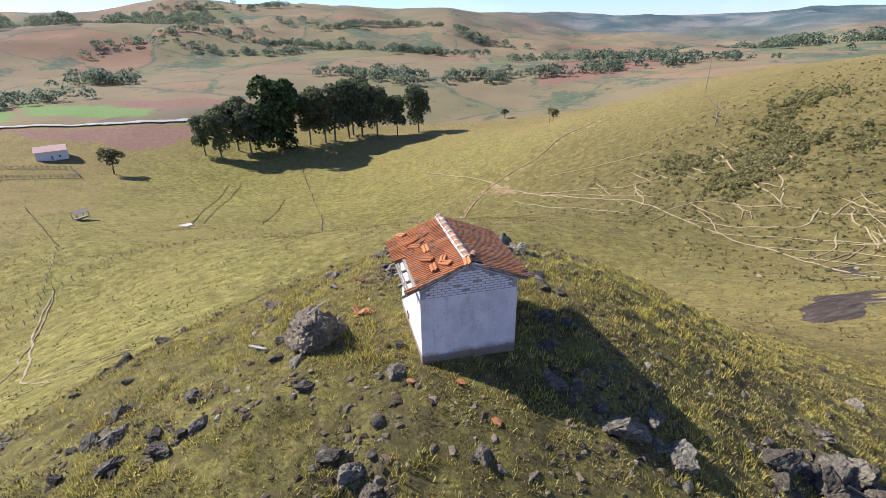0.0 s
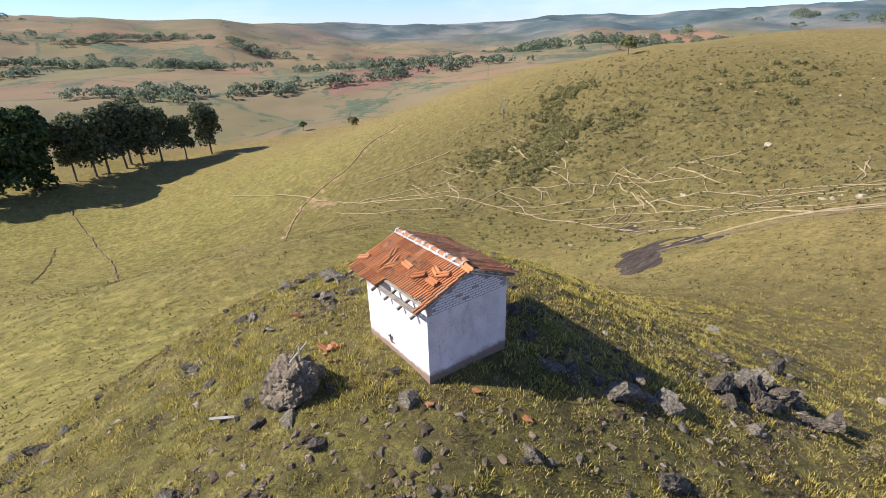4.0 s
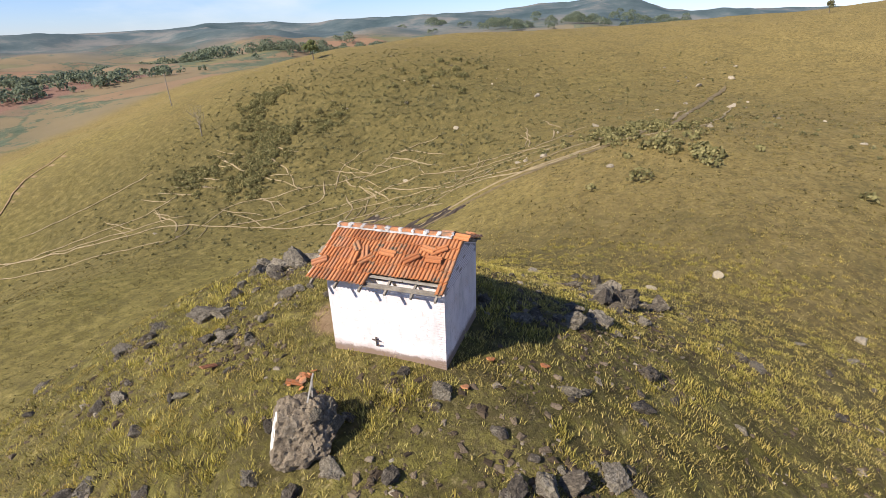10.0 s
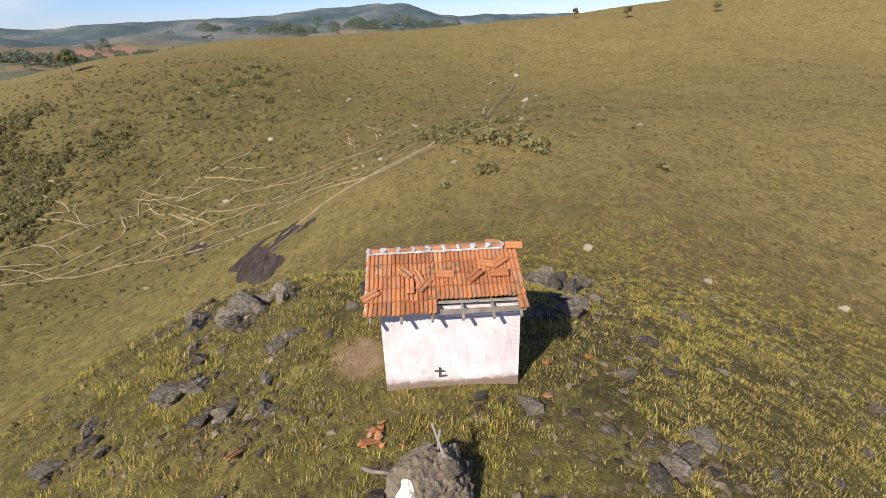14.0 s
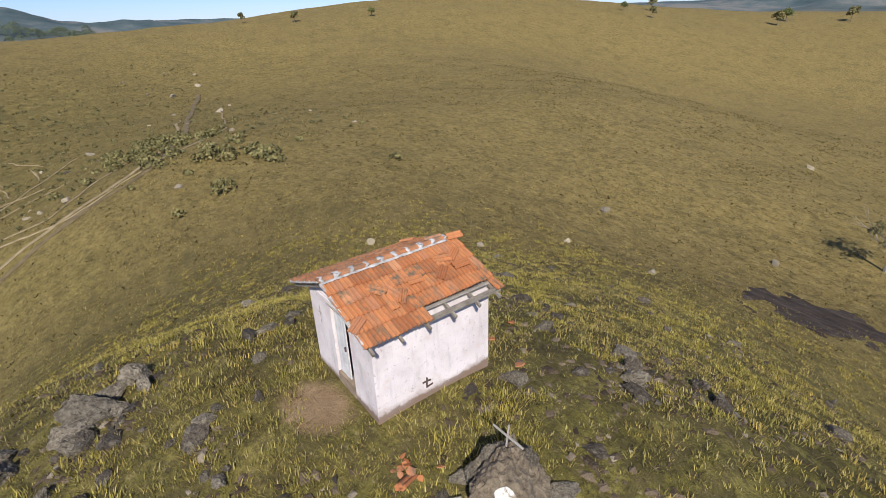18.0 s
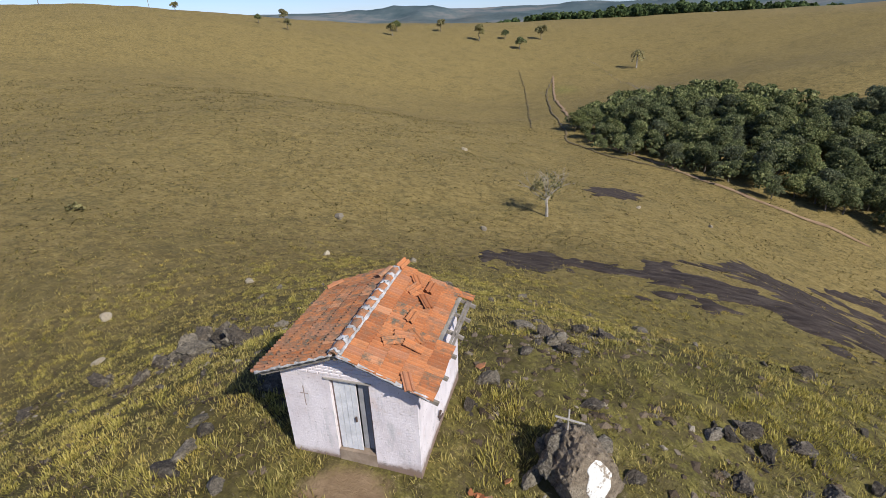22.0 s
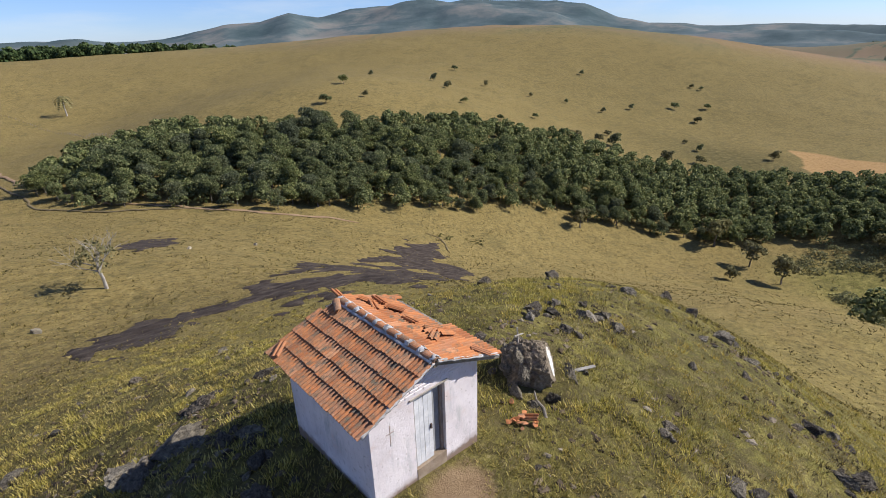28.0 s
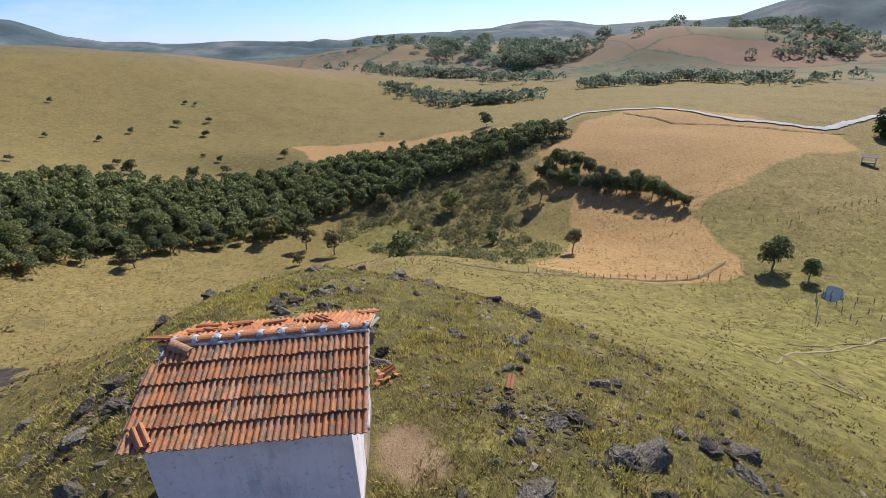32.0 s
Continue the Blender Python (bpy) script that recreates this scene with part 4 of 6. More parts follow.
# loose tiles lying on the roof
LOOSE = [(1.86, 1.25, -58), (1.02, 0.62, 38), (0.93, 1.05, 2), (0.60, 1.00, -38), (0.08, 0.72, 88), (-0.62, 0.82, -48), (-0.95, 0.42, 70), (-1.25, 0.42, -55), (-1.22, 0.78, 88), (0.72, 0.78, 20)]
rng = random.Random(8)
for n, (y, v, turn) in enumerate(LOOSE):
    m = slope_frame(-1, y, v + 0.2, 0.062 + 0.018 * (n % 3), rng.uniform(-5, 7), turn)
    ob = share("loose_tile", TILE, None, m @ pose(-0.107, -0.215, 0))
    tagged(ob, "loose orange clay tile lying askew on the roof", "roof tile", "loose tiles on the roof")
ob = share("loose_ridge_tile", RIDGE, None, slope_frame(1, -1.45, 0.10, 0.06, 2, 62))
tagged(ob, "fallen half-round clay ridge tile lying on the roof corner", "roof tile", "loose tiles on the roof")
for y, v, turn in ((-1.52, 1.68, 35), (-1.6, 0.06, 82)):
    ob = share("loose_tile", TILE, None, slope_frame(1 if v > 1 else -1, y, v, 0.07, 3, turn) @ pose(-0.107, -0.1, 0))
    tagged(ob, "loose orange clay tile at the roof's back edge", "roof tile", "loose tiles on the roof")

# ---- rocks ----
def rock_mesh(name, seed, mat, squash=0.7, rough=0.33, cuts=7, sub=3):
    """An angular, weathered stone of radius about 1: a lumpy ball cut by planes and split by cracks."""
    r = random.Random(seed)
    bm = bmesh.new()
    bmesh.ops.create_icosphere(bm, subdivisions=sub, radius=1.0)
    planes = [(Vector((r.uniform(-1, 1), r.uniform(-1, 1), r.uniform(-0.4, 1))).normalized(), r.uniform(0.40, 0.75)) for _ in range(cuts)]
    o = Vector((seed * 3.7, seed * 1.3, seed * 7.1))
    for v in bm.verts:
        u = v.co.copy()
        p = u * (1 + rough * 1.1 * noise.noise(u * 1.2 + o) + rough * 0.6 * noise.noise(u * 2.7 + o))
        for n, d in planes:
            over = p.dot(n) - d
            if over > 0:
                p -= n * over * 0.97
        d = noise.voronoi(u * 1.7 + 0.35 * noise.noise_vector(u * 2.2 + o) + o)[0]
        crack = max(0.0, 1 - (d[1] - d[0]) / 0.09)
        p *= 1 - 0.17 * crack + rough * 0.34 * noise.noise(u * 6.0 + o) + rough * 0.20 * noise.noise(u * 14.0 + o)
        p.z *= squash
        v.co = p
    me = bpy.data.meshes.new(name)
    bm.to_mesh(me)
    bm.free()
    me.materials.append(mat)
    return me


ROCKS = [rock_mesh("rock", 10 + k, M_ROCK, 0.60 + 0.08 * (k % 3), 0.36, 8, 4) for k in range(6)]
DARKS = [rock_mesh("rock", 40 + k, M_ROCK_DARK, 0.55 + 0.09 * (k % 3), 0.40, 9, 4) for k in range(6)]
PALES = [rock_mesh("boulder", 70 + k, M_ROCK_PALE, 0.75, 0.22, 4) for k in range(3)]
STONES = [rock_mesh("stone", 90 + k, (M_ROCK_DARK, M_ROCK, M_ROCK_DARK)[k % 3], 0.6, 0.42, 6, 2) for k in range(7)]
rng = random.Random(21)


def put_rock(pool, x, y, size, label, group, sink=0.25, tall=1.0, category="rock", company=0):
    """A stone sunk in the turf, with a few broken pieces beside it."""
    me = rng.choice(pool)
    size *= 0.84
    ob = new(me.name.split(".")[0], me)
    turn = rng.uniform(0, 360)
    ob.matrix_basis = pose(x, y, gz(x, y) + size * (0.42 * tall - sink), rng.uniform(-22, 22), rng.uniform(-22, 22), turn) @ Matrix.Diagonal((size * rng.uniform(0.85, 1.55), size * rng.uniform(0.7, 1.1), size * tall * rng.uniform(0.75, 1.15), 1))
    tagged(ob, label, category, group)
    for k in range(company):
        a, d = rng.uniform(0, 6.28), size * rng.uniform(0.85, 1.7)
        q = size * rng.uniform(0.25, 0.55)
        me = rng.choice(STONES)
        px, py = x + d * math.cos(a), y + d * math.sin(a)
        if -1.4 - q < px < 2.1 + q and -1.95 - q < py < 2.9 + q:
            continue
        piece = new("rock", me)
        piece.matrix_basis = pose(px, py, gz(px, py) + q * 0.12, rng.uniform(-25, 25), rng.uniform(-25, 25), rng.uniform(0, 360)) @ Matrix.Diagonal((q * rng.uniform(0.9, 1.6), q, q * rng.uniform(0.7, 1.1), 1))
        tagged(piece, "broken rock piece beside a larger rock", "rock", "broken rocks on the knoll")
    return ob


SOUTH_ROCKS = [(-1.95, -1.78, 0.44), (-4.57, -1.55, 0.34), (12.84, -3.73, 0.48), (4.1, -4.58, 0.71), (4.99, -4.42, 0.57), (2.89, -7, 0.6), (-0.22, -4.74, 0.41), (-3.2, -5.09, 0.48),
               (-7.78, -0.36, 0.44), (-10.09, 0.23, 0.43), (-8.29, -2.2, 0.37), (-11.12, -1.79, 0.32), (-16.75, 1.97, 0.6), (-21.52, -2.6, 0.6), (-4.27, -6.97, 0.48), (-2.35, -6.14, 0.42),
               (0.73, -6.64, 0.42), (8.4, -6.01, 0.54), (2.61, -3, 0.46), (2.99, -1.56, 0.4), (3.44, -0.23, 0.55), (5.22, -5.27, 0.6), (3.14, -3.34, 0.42)]
PILE_ROCKS = [(12.15, -6.4, 0.72), (12.12, -7.31, 0.73), (16.73, -5.85, 0.48), (9.27, -6.31, 0.54), (11.37, -6.54, 0.6), (10.59, -6.97, 0.63), (10.25, -7.44, 0.5), (12.34, -8.7, 0.48), (12.51, -6.3, 0.44), (11.54, -7.22, 0.37),
              (11.52, -6.17, 0.42), (13.52, -9.1, 0.47), (9.4, -6.28, 0.42), (13.61, -6.22, 0.5)]
NORTH_ROCKS = [(3.35, 6.93, 0.43), (0.4, 6.93, 0.53), (-0.8, 5.88, 0.46), (-0.5, 9.67, 0.5), (1.64, 4.67, 0.39), (4.32, 2.09, 0.5), (-6.45, 4.11, 0.31), (-3.2, 8.08, 0.36), (0.4, 7.7, 0.72), (-0.98, 6.51, 0.41), (-0.94, 4.84, 0.35),
               (-0.73, 10.79, 0.54), (1.46, 4.91, 0.51), (-0.02, 4.93, 0.29), (0.27, 10.29, 0.48), (1.65, 7.39, 0.41), (-1.01, 16.5, 0.45), (-10.18, 7.71, 0.44), (-11.22, 8.11, 0.51), (-13.33, 6.99, 0.42), (-14.69, 1.87, 0.4), (-12.26, 6.51, 0.39)]
CRAG_ROCKS = [(4.38, 6.68, 0.75), (4, 7.2, 0.5), (3.46, 7.25, 0.41), (5.19, 8.86, 0.45), (4.92, 6.33, 0.5), (4.46, 8.82, 0.45), (2.42, 8.01, 0.34), (5.04, 5.55, 0.55), (4.26, 5.53, 0.45), (3.83, 6.15, 0.31)]
WEST_ROCKS = [(-19.75, -9.23, 0.78), (-15.97, -2.27, 0.65), (-18.86, -0.24, 0.54), (-9.94, -1.01, 0.54), (-7.85, -1.9, 0.36), (-15.74, 3.6, 0.36), (-12.13, -8.35, 0.48), (-10.7, -0.61, 0.48), (-8.61, -1.51, 0.42), (-6.88, -11.28, 0.48),
              (-4.05, -4.1, 0.39), (-7.37, -1.71, 0.36), (-9.57, -2.16, 0.43), (-9.81, -0.71, 0.45), (-28.04, -17.07, 0.54), (-25.24, -11.16, 0.48), (-1.6, -0.6, 0.25), (-3.39, -4.58, 0.46), (-5.04, -6.36, 0.48), (-5.86, 6.08, 0.32)]
EAST_ROCKS = [(12.11, -7.3, 0.33), (14.53, -6.33, 0.42), (20.15, -3.53, 0.5), (18.89, -0.8, 0.48), (8.38, -11.04, 0.4), (7.99, -6.96, 0.33), (8.83, -10.89, 0.37), (8.05, -7.01, 0.42), (6.53, -13.89, 0.36), (8.17, -11.39, 0.48), (3.35, -17.42, 0.48), (-1.08, -18.3, 0.48), (21, -4.1, 0.44), (15.7, -17.9, 0.36)]
for n, (x, y, s) in enumerate(SOUTH_ROCKS):
    put_rock(DARKS if n % 3 else ROCKS, x, y, s, "dark lichen-spotted rock half buried in the grass", "rocks on the knoll", 0.22, 1.0, "rock", rng.choice((1, 2, 3)))
for n, (x, y, s) in enumerate(PILE_ROCKS):
    put_rock(DARKS if n % 4 else ROCKS, x - 0.3, y + 0.9, s * 1.25, "dark angular rock in a tumbled pile", "rock pile below the chapel", 0.12, 1.25, "rock", 4)
for n, (x, y, s) in enumerate(NORTH_ROCKS):
    put_rock(ROCKS if n % 3 else DARKS, x, y, s, "grey weathered rock half buried in the grass", "rocks on the knoll", 0.22, 1.0, "rock", rng.choice((1, 2, 3)))
for x, y, s in CRAG_ROCKS:
    put_rock(ROCKS, x, y, s, "rugged grey rock of an outcrop", "outcrop north of the chapel", 0.12, 1.3, "rock", 3)
for n, (x, y, s) in enumerate(WEST_ROCKS):
    put_rock(ROCKS if n % 2 else DARKS, x, y, s, "grey and black rock on the western slope", "rocks on the knoll", 0.2, 1.0, "rock", rng.choice((1, 2, 3)))
for n, (x, y, s) in enumerate(EAST_ROCKS):
    put_rock(ROCKS if n % 2 else DARKS, x, y, s, "weathered rock in short dry grass", "rocks on the knoll")
for x, y, s in ((19.5, -19.9, 0.43), (23.7, -43.2, 0.86), (18.2, -29.5, 0.46), (132.8, 40.6, 1.21), (26.1, -13.2, 0.59), (10.2, -30.5, 0.57), (6.9, -48.5, 0.53), (21.8, -104.7, 0.92), (21.3, -8.4, 0.37),
                (132.8, -30.7, 1.22), (164.8, -26.3, 1.18), (174.8, -36.6, 1.2), (-14.1, -75.1, 0.62), (-27.2, -82, 0.56), (75, 9.6, 0.6), (116.6, 0.3, 0.91), (154, 20.4, 1.04), (105.4, 46, 0.76), (150, 63.5, 1.11), (56.3, -4.6, 0.5)):
    put_rock(PALES, x, y, s, "pale rounded boulder lying in the pasture", "boulders in the pasture", 0.2, 1.0, "boulder")
for k in range(170):
    a, d = rng.uniform(0, 2 * math.pi), 3.2 + 19 * rng.random() ** 0.8
    x, y = d * math.sin(a), d * math.cos(a)
    if not (-1.8 < x < 2.4 and -2.3 < y < 2.9) and math.hypot(x + 4.2, y - 0.7) > 1.6:
        put_rock(STONES, x, y, rng.uniform(0.10, 0.34), "small dark stone among grass tufts", "small stones on the knoll", 0.2)
for k in range(70):
    x, y = rng.uniform(65, 200), rng.uniform(-45, 115)
    put_rock(PALES if rng.random() < 0.6 else STONES, x, y, rng.uniform(0.25, 0.65), "small pale stone on the eastern slope", "stones on the slope", 0.2)

# the big boulder with the cross
shrine = thing("shrine_boulder", "great craggy boulder with a white-painted face in the grass", "boulder", pose(-4.25, 0.72, gz(-4.25, 0.72)))
FACE = Vector((-0.58, 0.78, 0.30)).normalized()       # flat side that carries the white paint


_r = random.Random(12)
CHIPS = [(Vector((_r.uniform(-1, 1), _r.uniform(-1, 1), _r.uniform(-0.3, 0.8))).normalized(), _r.uniform(0.66, 0.84)) for _ in range(12)]


def boulder_point(u):
    """Surface of the boulder along the direction u: a squat tower with broken sides, knobbly towards the south-east."""
    p = u * (1 + 0.16 * noise.noise(u * 1.3 + Vector((3, 8, 1))) + 0.10 * noise.noise(u * 2.9))
    p = Vector((p.x * 0.98, p.y * 0.95, p.z * 0.90))
    p *= 1 + 0.10 * max(0.0, u.z) * max(0.0, 0.8 * u.x - 0.5 * u.y + 0.4)
    for n, d in CHIPS:
        over = p.dot(n) - d
        if over > 0 and n.dot(FACE) < 0.3:
            p -= n * over * 0.9
    flat = p.dot(FACE) - 0.66
    if flat > 0:
        p -= FACE * flat * 0.93
    knob = min(1.0, max(0.0, 0.45 + 0.7 * u.x - 0.55 * u.y + 0.3 * u.z))
    d = noise.voronoi(u * 2.7 + 0.4 * noise.noise_vector(u * 3.0))[0]
    crack = max(0.0, 1 - (d[1] - d[0]) / 0.10)
    seam = max(0.0, 1 - abs(noise.noise(u * 1.9 + Vector((9, 2, 4)))) / 0.045)
    edge = 0.0 if flat > 0.05 else 1.0
    p *= 1 - 0.09 * crack * knob - 0.07 * seam * edge + edge * (0.085 * noise.noise(u * 4.5) + 0.07 * noise.noise(u * 9) + 0.045 * noise.noise(u * 19)) + 0.010 * noise.noise(u * 25)
    p *= 0.87
    p.z += 0.40
    return p


bm = bmesh.new()
bmesh.ops.create_icosphere(bm, subdivisions=5, radius=1.0)
for v in bm.verts:
    v.co = boulder_point(v.co.normalized())
part("boulder", bm, M_BOULDER, shrine, "cracked grey-brown rock")
# limewash laid on the flat side, just proud of the stone
side_x = Vector((0, 0, 1)).cross(FACE).normalized()
side_z = FACE.cross(side_x)
bm = bmesh.new()
grid = []
for a in range(15):
    row = []
    for b in range(19):
        w, h = (a - 7) / 7, (b - 9) / 9
        k = math.sqrt(max(0.0, 1 - h * h)) * (1 + 0.5 * noise.noise(Vector((h * 2.6, 0.5 + math.copysign(3, w), 4))))
        u = (FACE + side_x * (w * 0.33 * k) + side_z * (h * 0.74 - 0.08)).normalized()
        row.append(bm.verts.new(boulder_point(u) + FACE * 0.012))
    grid.append(row)
for a in range(14):
    for b in range(18):
        bm.faces.new((grid[a][b], grid[a + 1][b], grid[a + 1][b + 1], grid[a][b + 1]))
rim = bmesh.ops.extrude_face_region(bm, geom=bm.faces[:])
for v in (e for e in rim["geom"] if isinstance(e, bmesh.types.BMVert)):
    v.co -= FACE * 0.03
bmesh.ops.recalc_face_normals(bm, faces=bm.faces)
part("painted_face", bm, M_LIMEFACE, shrine, "flat side of the rock painted white", True)
for k, (x, y, z, s3) in enumerate(((0.32, -0.22, 0.98, 0.36), (0.55, 0.02, 0.86, 0.30), (0.12, 0.10, 1.02, 0.28), (0.45, -0.45, 0.72, 0.32), (-0.05, -0.42, 0.90, 0.30), (0.62, 0.30, 0.62, 0.30), (0.72, -0.22, 0.50, 0.30), (0.2, -0.68, 0.5, 0.32))):
    share("crag", ROCKS[(k * 5) % 6], shrine, pose(x, y, z, 25 * k, 17 * k, 53 * k) @ Matrix.Diagonal((s3, s3 * 0.9, s3, 1)))
for k, (x, y, s2) in enumerate(((-1.2, -0.4, 0.34), (-1.05, 0.75, 0.3), (0.3, 1.05, 0.34), (1.0, 0.35, 0.36), (0.85, -0.7, 0.28), (-0.5, -1.05, 0.36), (-1.5, 0.35, 0.2), (0.9, 0.9, 0.26))):
    put_rock(ROCKS if k % 2 else DARKS, -4.25 + x, 0.72 + y, s2, "low rock at the foot of the great boulder", "rocks at the boulder", 0.3)
cross = thing("wooden_cross", "bleached wooden stick cross set into the boulder", "cross", pose(-3.95, 0.52, gz(-4.25, 0.72) + 1.06, 6, -5, 20))
bm = bmesh.new()
beam(bm, (0, 0, -0.15), (0.03, 0, 0.58), 0.034, 0.03)
part("upright", bm, M_PALEBARK, cross)
bm = bmesh.new()
beam(bm, (-0.33, 0.034, 0.24), (0.33, 0.034, 0.46), 0.034, 0.03)
part("crossbar", bm, M_PALEBARK, cross)
for x, y, ln, turn, tilt, label in ((-5.95, 1.35, 1.0, 62, 3, "bleached plank lying in the grass beside the boulder"), (-3.4, 1.75, 0.9, 150, 8, "grey fallen branch leaning by the boulder")):
    bm = bmesh.new()
    if "plank" in label:
        box(bm, -0.06, 0.06, -ln / 2, ln / 2, 0, 0.03, worn=0.008, rng=rng)
    else:
        tube(bm, [(0, -ln / 2, 0.02), (0.05, -ln / 6, 0.06), (-0.03, ln / 5, 0.05), (0.02, ln / 2, 0.1)], [0.05, 0.045, 0.035, 0.02])
    me = bpy.data.meshes.new("plank")
    bm.to_mesh(me)
    bm.free()
    me.materials.append(M_PALEBARK if "plank" in label else M_OLDWOOD)
    ob = new("plank" if "plank" in label else "branch", me)
    ob.matrix_basis = pose(x, y, gz(x, y) + 0.05, tilt, 0, turn)
    tagged(ob, label, "plank" if "plank" in label else "branch")


# broken tiles on the ground
def shard_mesh(seed):
    r = random.Random(seed)
    bm = bmesh.new()
    n = r.randint(5, 7)
    ring = [(0.14 * r.uniform(0.6, 1.2) * math.cos(2 * math.pi * k / n), 0.17 * r.uniform(0.6, 1.2) * math.sin(2 * math.pi * k / n)) for k in range(n)]
    lo = [bm.verts.new((x, y, 0)) for x, y in ring]
    hi = [bm.verts.new((x, y, 0.025 + 0.012 * math.sin(x * 40))) for x, y in ring]
    bm.faces.new(hi)
    bm.faces.new(lo[::-1])
    for k in range(n):
        bm.faces.new((lo[k], lo[(k + 1) % n], hi[(k + 1) % n], hi[k]))
    me = bpy.data.meshes.new("tile_shard")
    bm.to_mesh(me)
    bm.free()
    me.materials.append(M_TILE)
    return me


SHARDS = [shard_mesh(k) for k in range(4)]
for k in range(13):
    x, y = -2.5 + rng.gauss(0, 0.3), 1.85 + rng.gauss(0, 0.28)
    ob = share("tile_shard", SHARDS[k % 4], None, pose(x, y, gz(x, y) + 0.06 + 0.02 * (k % 3), rng.uniform(-25, 25), rng.uniform(-25, 25), rng.uniform(0, 360)) @ Matrix.Diagonal((rng.uniform(0.3, 0.85),) * 3 + (1,)))
    tagged(ob, "broken piece of orange clay tile in the grass", "tile shard", "broken tiles by the boulder")
for x, y, tz in ((-2.7, 1.75, 25), (-2.2, 5.0, 70), (0.4, -4.0, 10), (-0.2, -2.6, 40), (-1.6, -2.3, 80)):
    ob = share("fallen_tile", TILE if x in (-2.7, -2.2) else SHARDS[1], None, pose(x, y, gz(x, y) + 0.07, 18, 6, tz))
    tagged(ob, "whole orange clay tile fallen in the grass" if x in (-2.7, -2.2) else "piece of fallen orange tile in the grass", "roof tile", "fallen tiles")


# rubble: broken ledges and chips that show through the turf, too many to count
def rubble(n, seed):
    r = np.random.RandomState(seed)
    hosts = np.array([(x, y) for group in (SOUTH_ROCKS, PILE_ROCKS, NORTH_ROCKS, CRAG_ROCKS, WEST_ROCKS, EAST_ROCKS) for x, y, _ in group])
    a, d = r.rand(4 * n) * 2 * math.pi, 2.6 + 16 * r.rand(4 * n) ** 0.75
    px, py = d * np.sin(a), d * np.cos(a)
    k = r.randint(0, len(hosts), 2 * n)
    px, py = np.concatenate([px, hosts[k, 0] + r.normal(size=2 * n) * 0.55]), np.concatenate([py, hosts[k, 1] + r.normal(size=2 * n) * 0.55])
    ok = (fbm(px, py, 1.8, 4, 55) > np.where(np.arange(len(px)) < 4 * n, 0.16, -0.35)) & ~((px > -1.5) & (px < 2.2) & (py > -2.0) & (py < 3.2)) & (np.hypot(px + 4.25, py - 0.72) > 1.0)
    px, py = px[ok], py[ok]
    m = len(px)
    base = np.array([(-1, -1, -0.6), (1, -1, -0.6), (1, 1, -0.6), (-1, 1, -0.6), (-0.7, -0.75, 0.5), (0.75, -0.6, 0.42), (0.6, 0.7, 0.55), (-0.65, 0.6, 0.38), (0.05, 0.0, 0.72)])
    s = 0.025 + 0.075 * r.rand(m) ** 2.2
    v = base[None] * (1 + 0.45 * r.normal(size=(m, 9, 3)) * 0.6)
    v = v * s[:, None, None] * np.stack([1 + 0.8 * r.rand(m), np.ones(m), 0.45 + 0.5 * r.rand(m)], -1)[:, None, :]
    t = r.rand(m) * 2 * math.pi
    c, q = np.cos(t)[:, None], np.sin(t)[:, None]
    vx, vy = v[..., 0] * c - v[..., 1] * q + px[:, None], v[..., 0] * q + v[..., 1] * c + py[:, None]
    vz = v[..., 2] + ground_z(px, py)[:, None] + 0.1 * s[:, None]
    faces = np.array([(0, 1, 5), (0, 5, 4), (1, 2, 6), (1, 6, 5), (2, 3, 7), (2, 7, 6), (3, 0, 4), (3, 4, 7), (4, 5, 8), (5, 6, 8), (6, 7, 8), (7, 4, 8)])
    f = (np.arange(m)[:, None, None] * 9 + faces[None]).reshape(-1, 3)
    return mesh_object("rubble", np.stack([vx, vy, vz], -1).reshape(-1, 3), f, M_RUBBLE)


tagged(rubble(1700, 17), "dark broken stone chips and ledges in the turf", "rubble", "", "stuff")

# ---- slabs, trails, fences ----
def slab(name, poly, step, label, seed, lift=0.10, ragged=1.2, gaps=0.66):
    """A bare rock sheet that lies in the turf: its ragged edge and its grassy gaps dive under the ground."""
    xs, ys = [p[0] for p in poly], [p[1] for p in poly]
    gx, gy = np.meshgrid(np.arange(min(xs) - 3, max(xs) + 3, step), np.arange(min(ys) - 3, max(ys) + 3, step), indexing="ij")
    wx = gx + ragged * fbm(gx, gy, 3.4, 4, seed)
    wy = gy + ragged * fbm(gx, gy, 3.4, 4, seed + 9)
    d = along(wx, wy, poly + poly[:1])
    d = np.where(inside(wx, wy, poly), d, -d)
    d = np.minimum(d, 3.2 * (gaps - fbm(gx * 0.8 + gy * 0.3, gy * 1.3, 4.4, 5, seed + 4)))
    h = np.clip(d * 0.22, -0.3, lift) + 0.085 * fbm(gx, gy, 1.3, 4, seed + 2)
    z = ground_z(gx, gy) + h
    idx = np.arange(gx.size).reshape(gx.shape)
    keep = h > -0.26
    cell = keep[:-1, :-1] & keep[1:, :-1] & keep[1:, 1:] & keep[:-1, 1:]
    quads = np.stack([idx[:-1, :-1][cell], idx[1:, :-1][cell], idx[1:, 1:][cell], idx[:-1, 1:][cell]], -1)
    used = np.unique(quads)
    remap = np.full(gx.size, -1)
    remap[used] = np.arange(len(used))
    vs = np.stack([gx, gy, z], -1).reshape(-1, 3)[used]
    ob = mesh_object(name, vs, remap[quads], M_SLAB, smooth_shade=True)
    return tagged(ob, label, "rock slab", "", "structure")


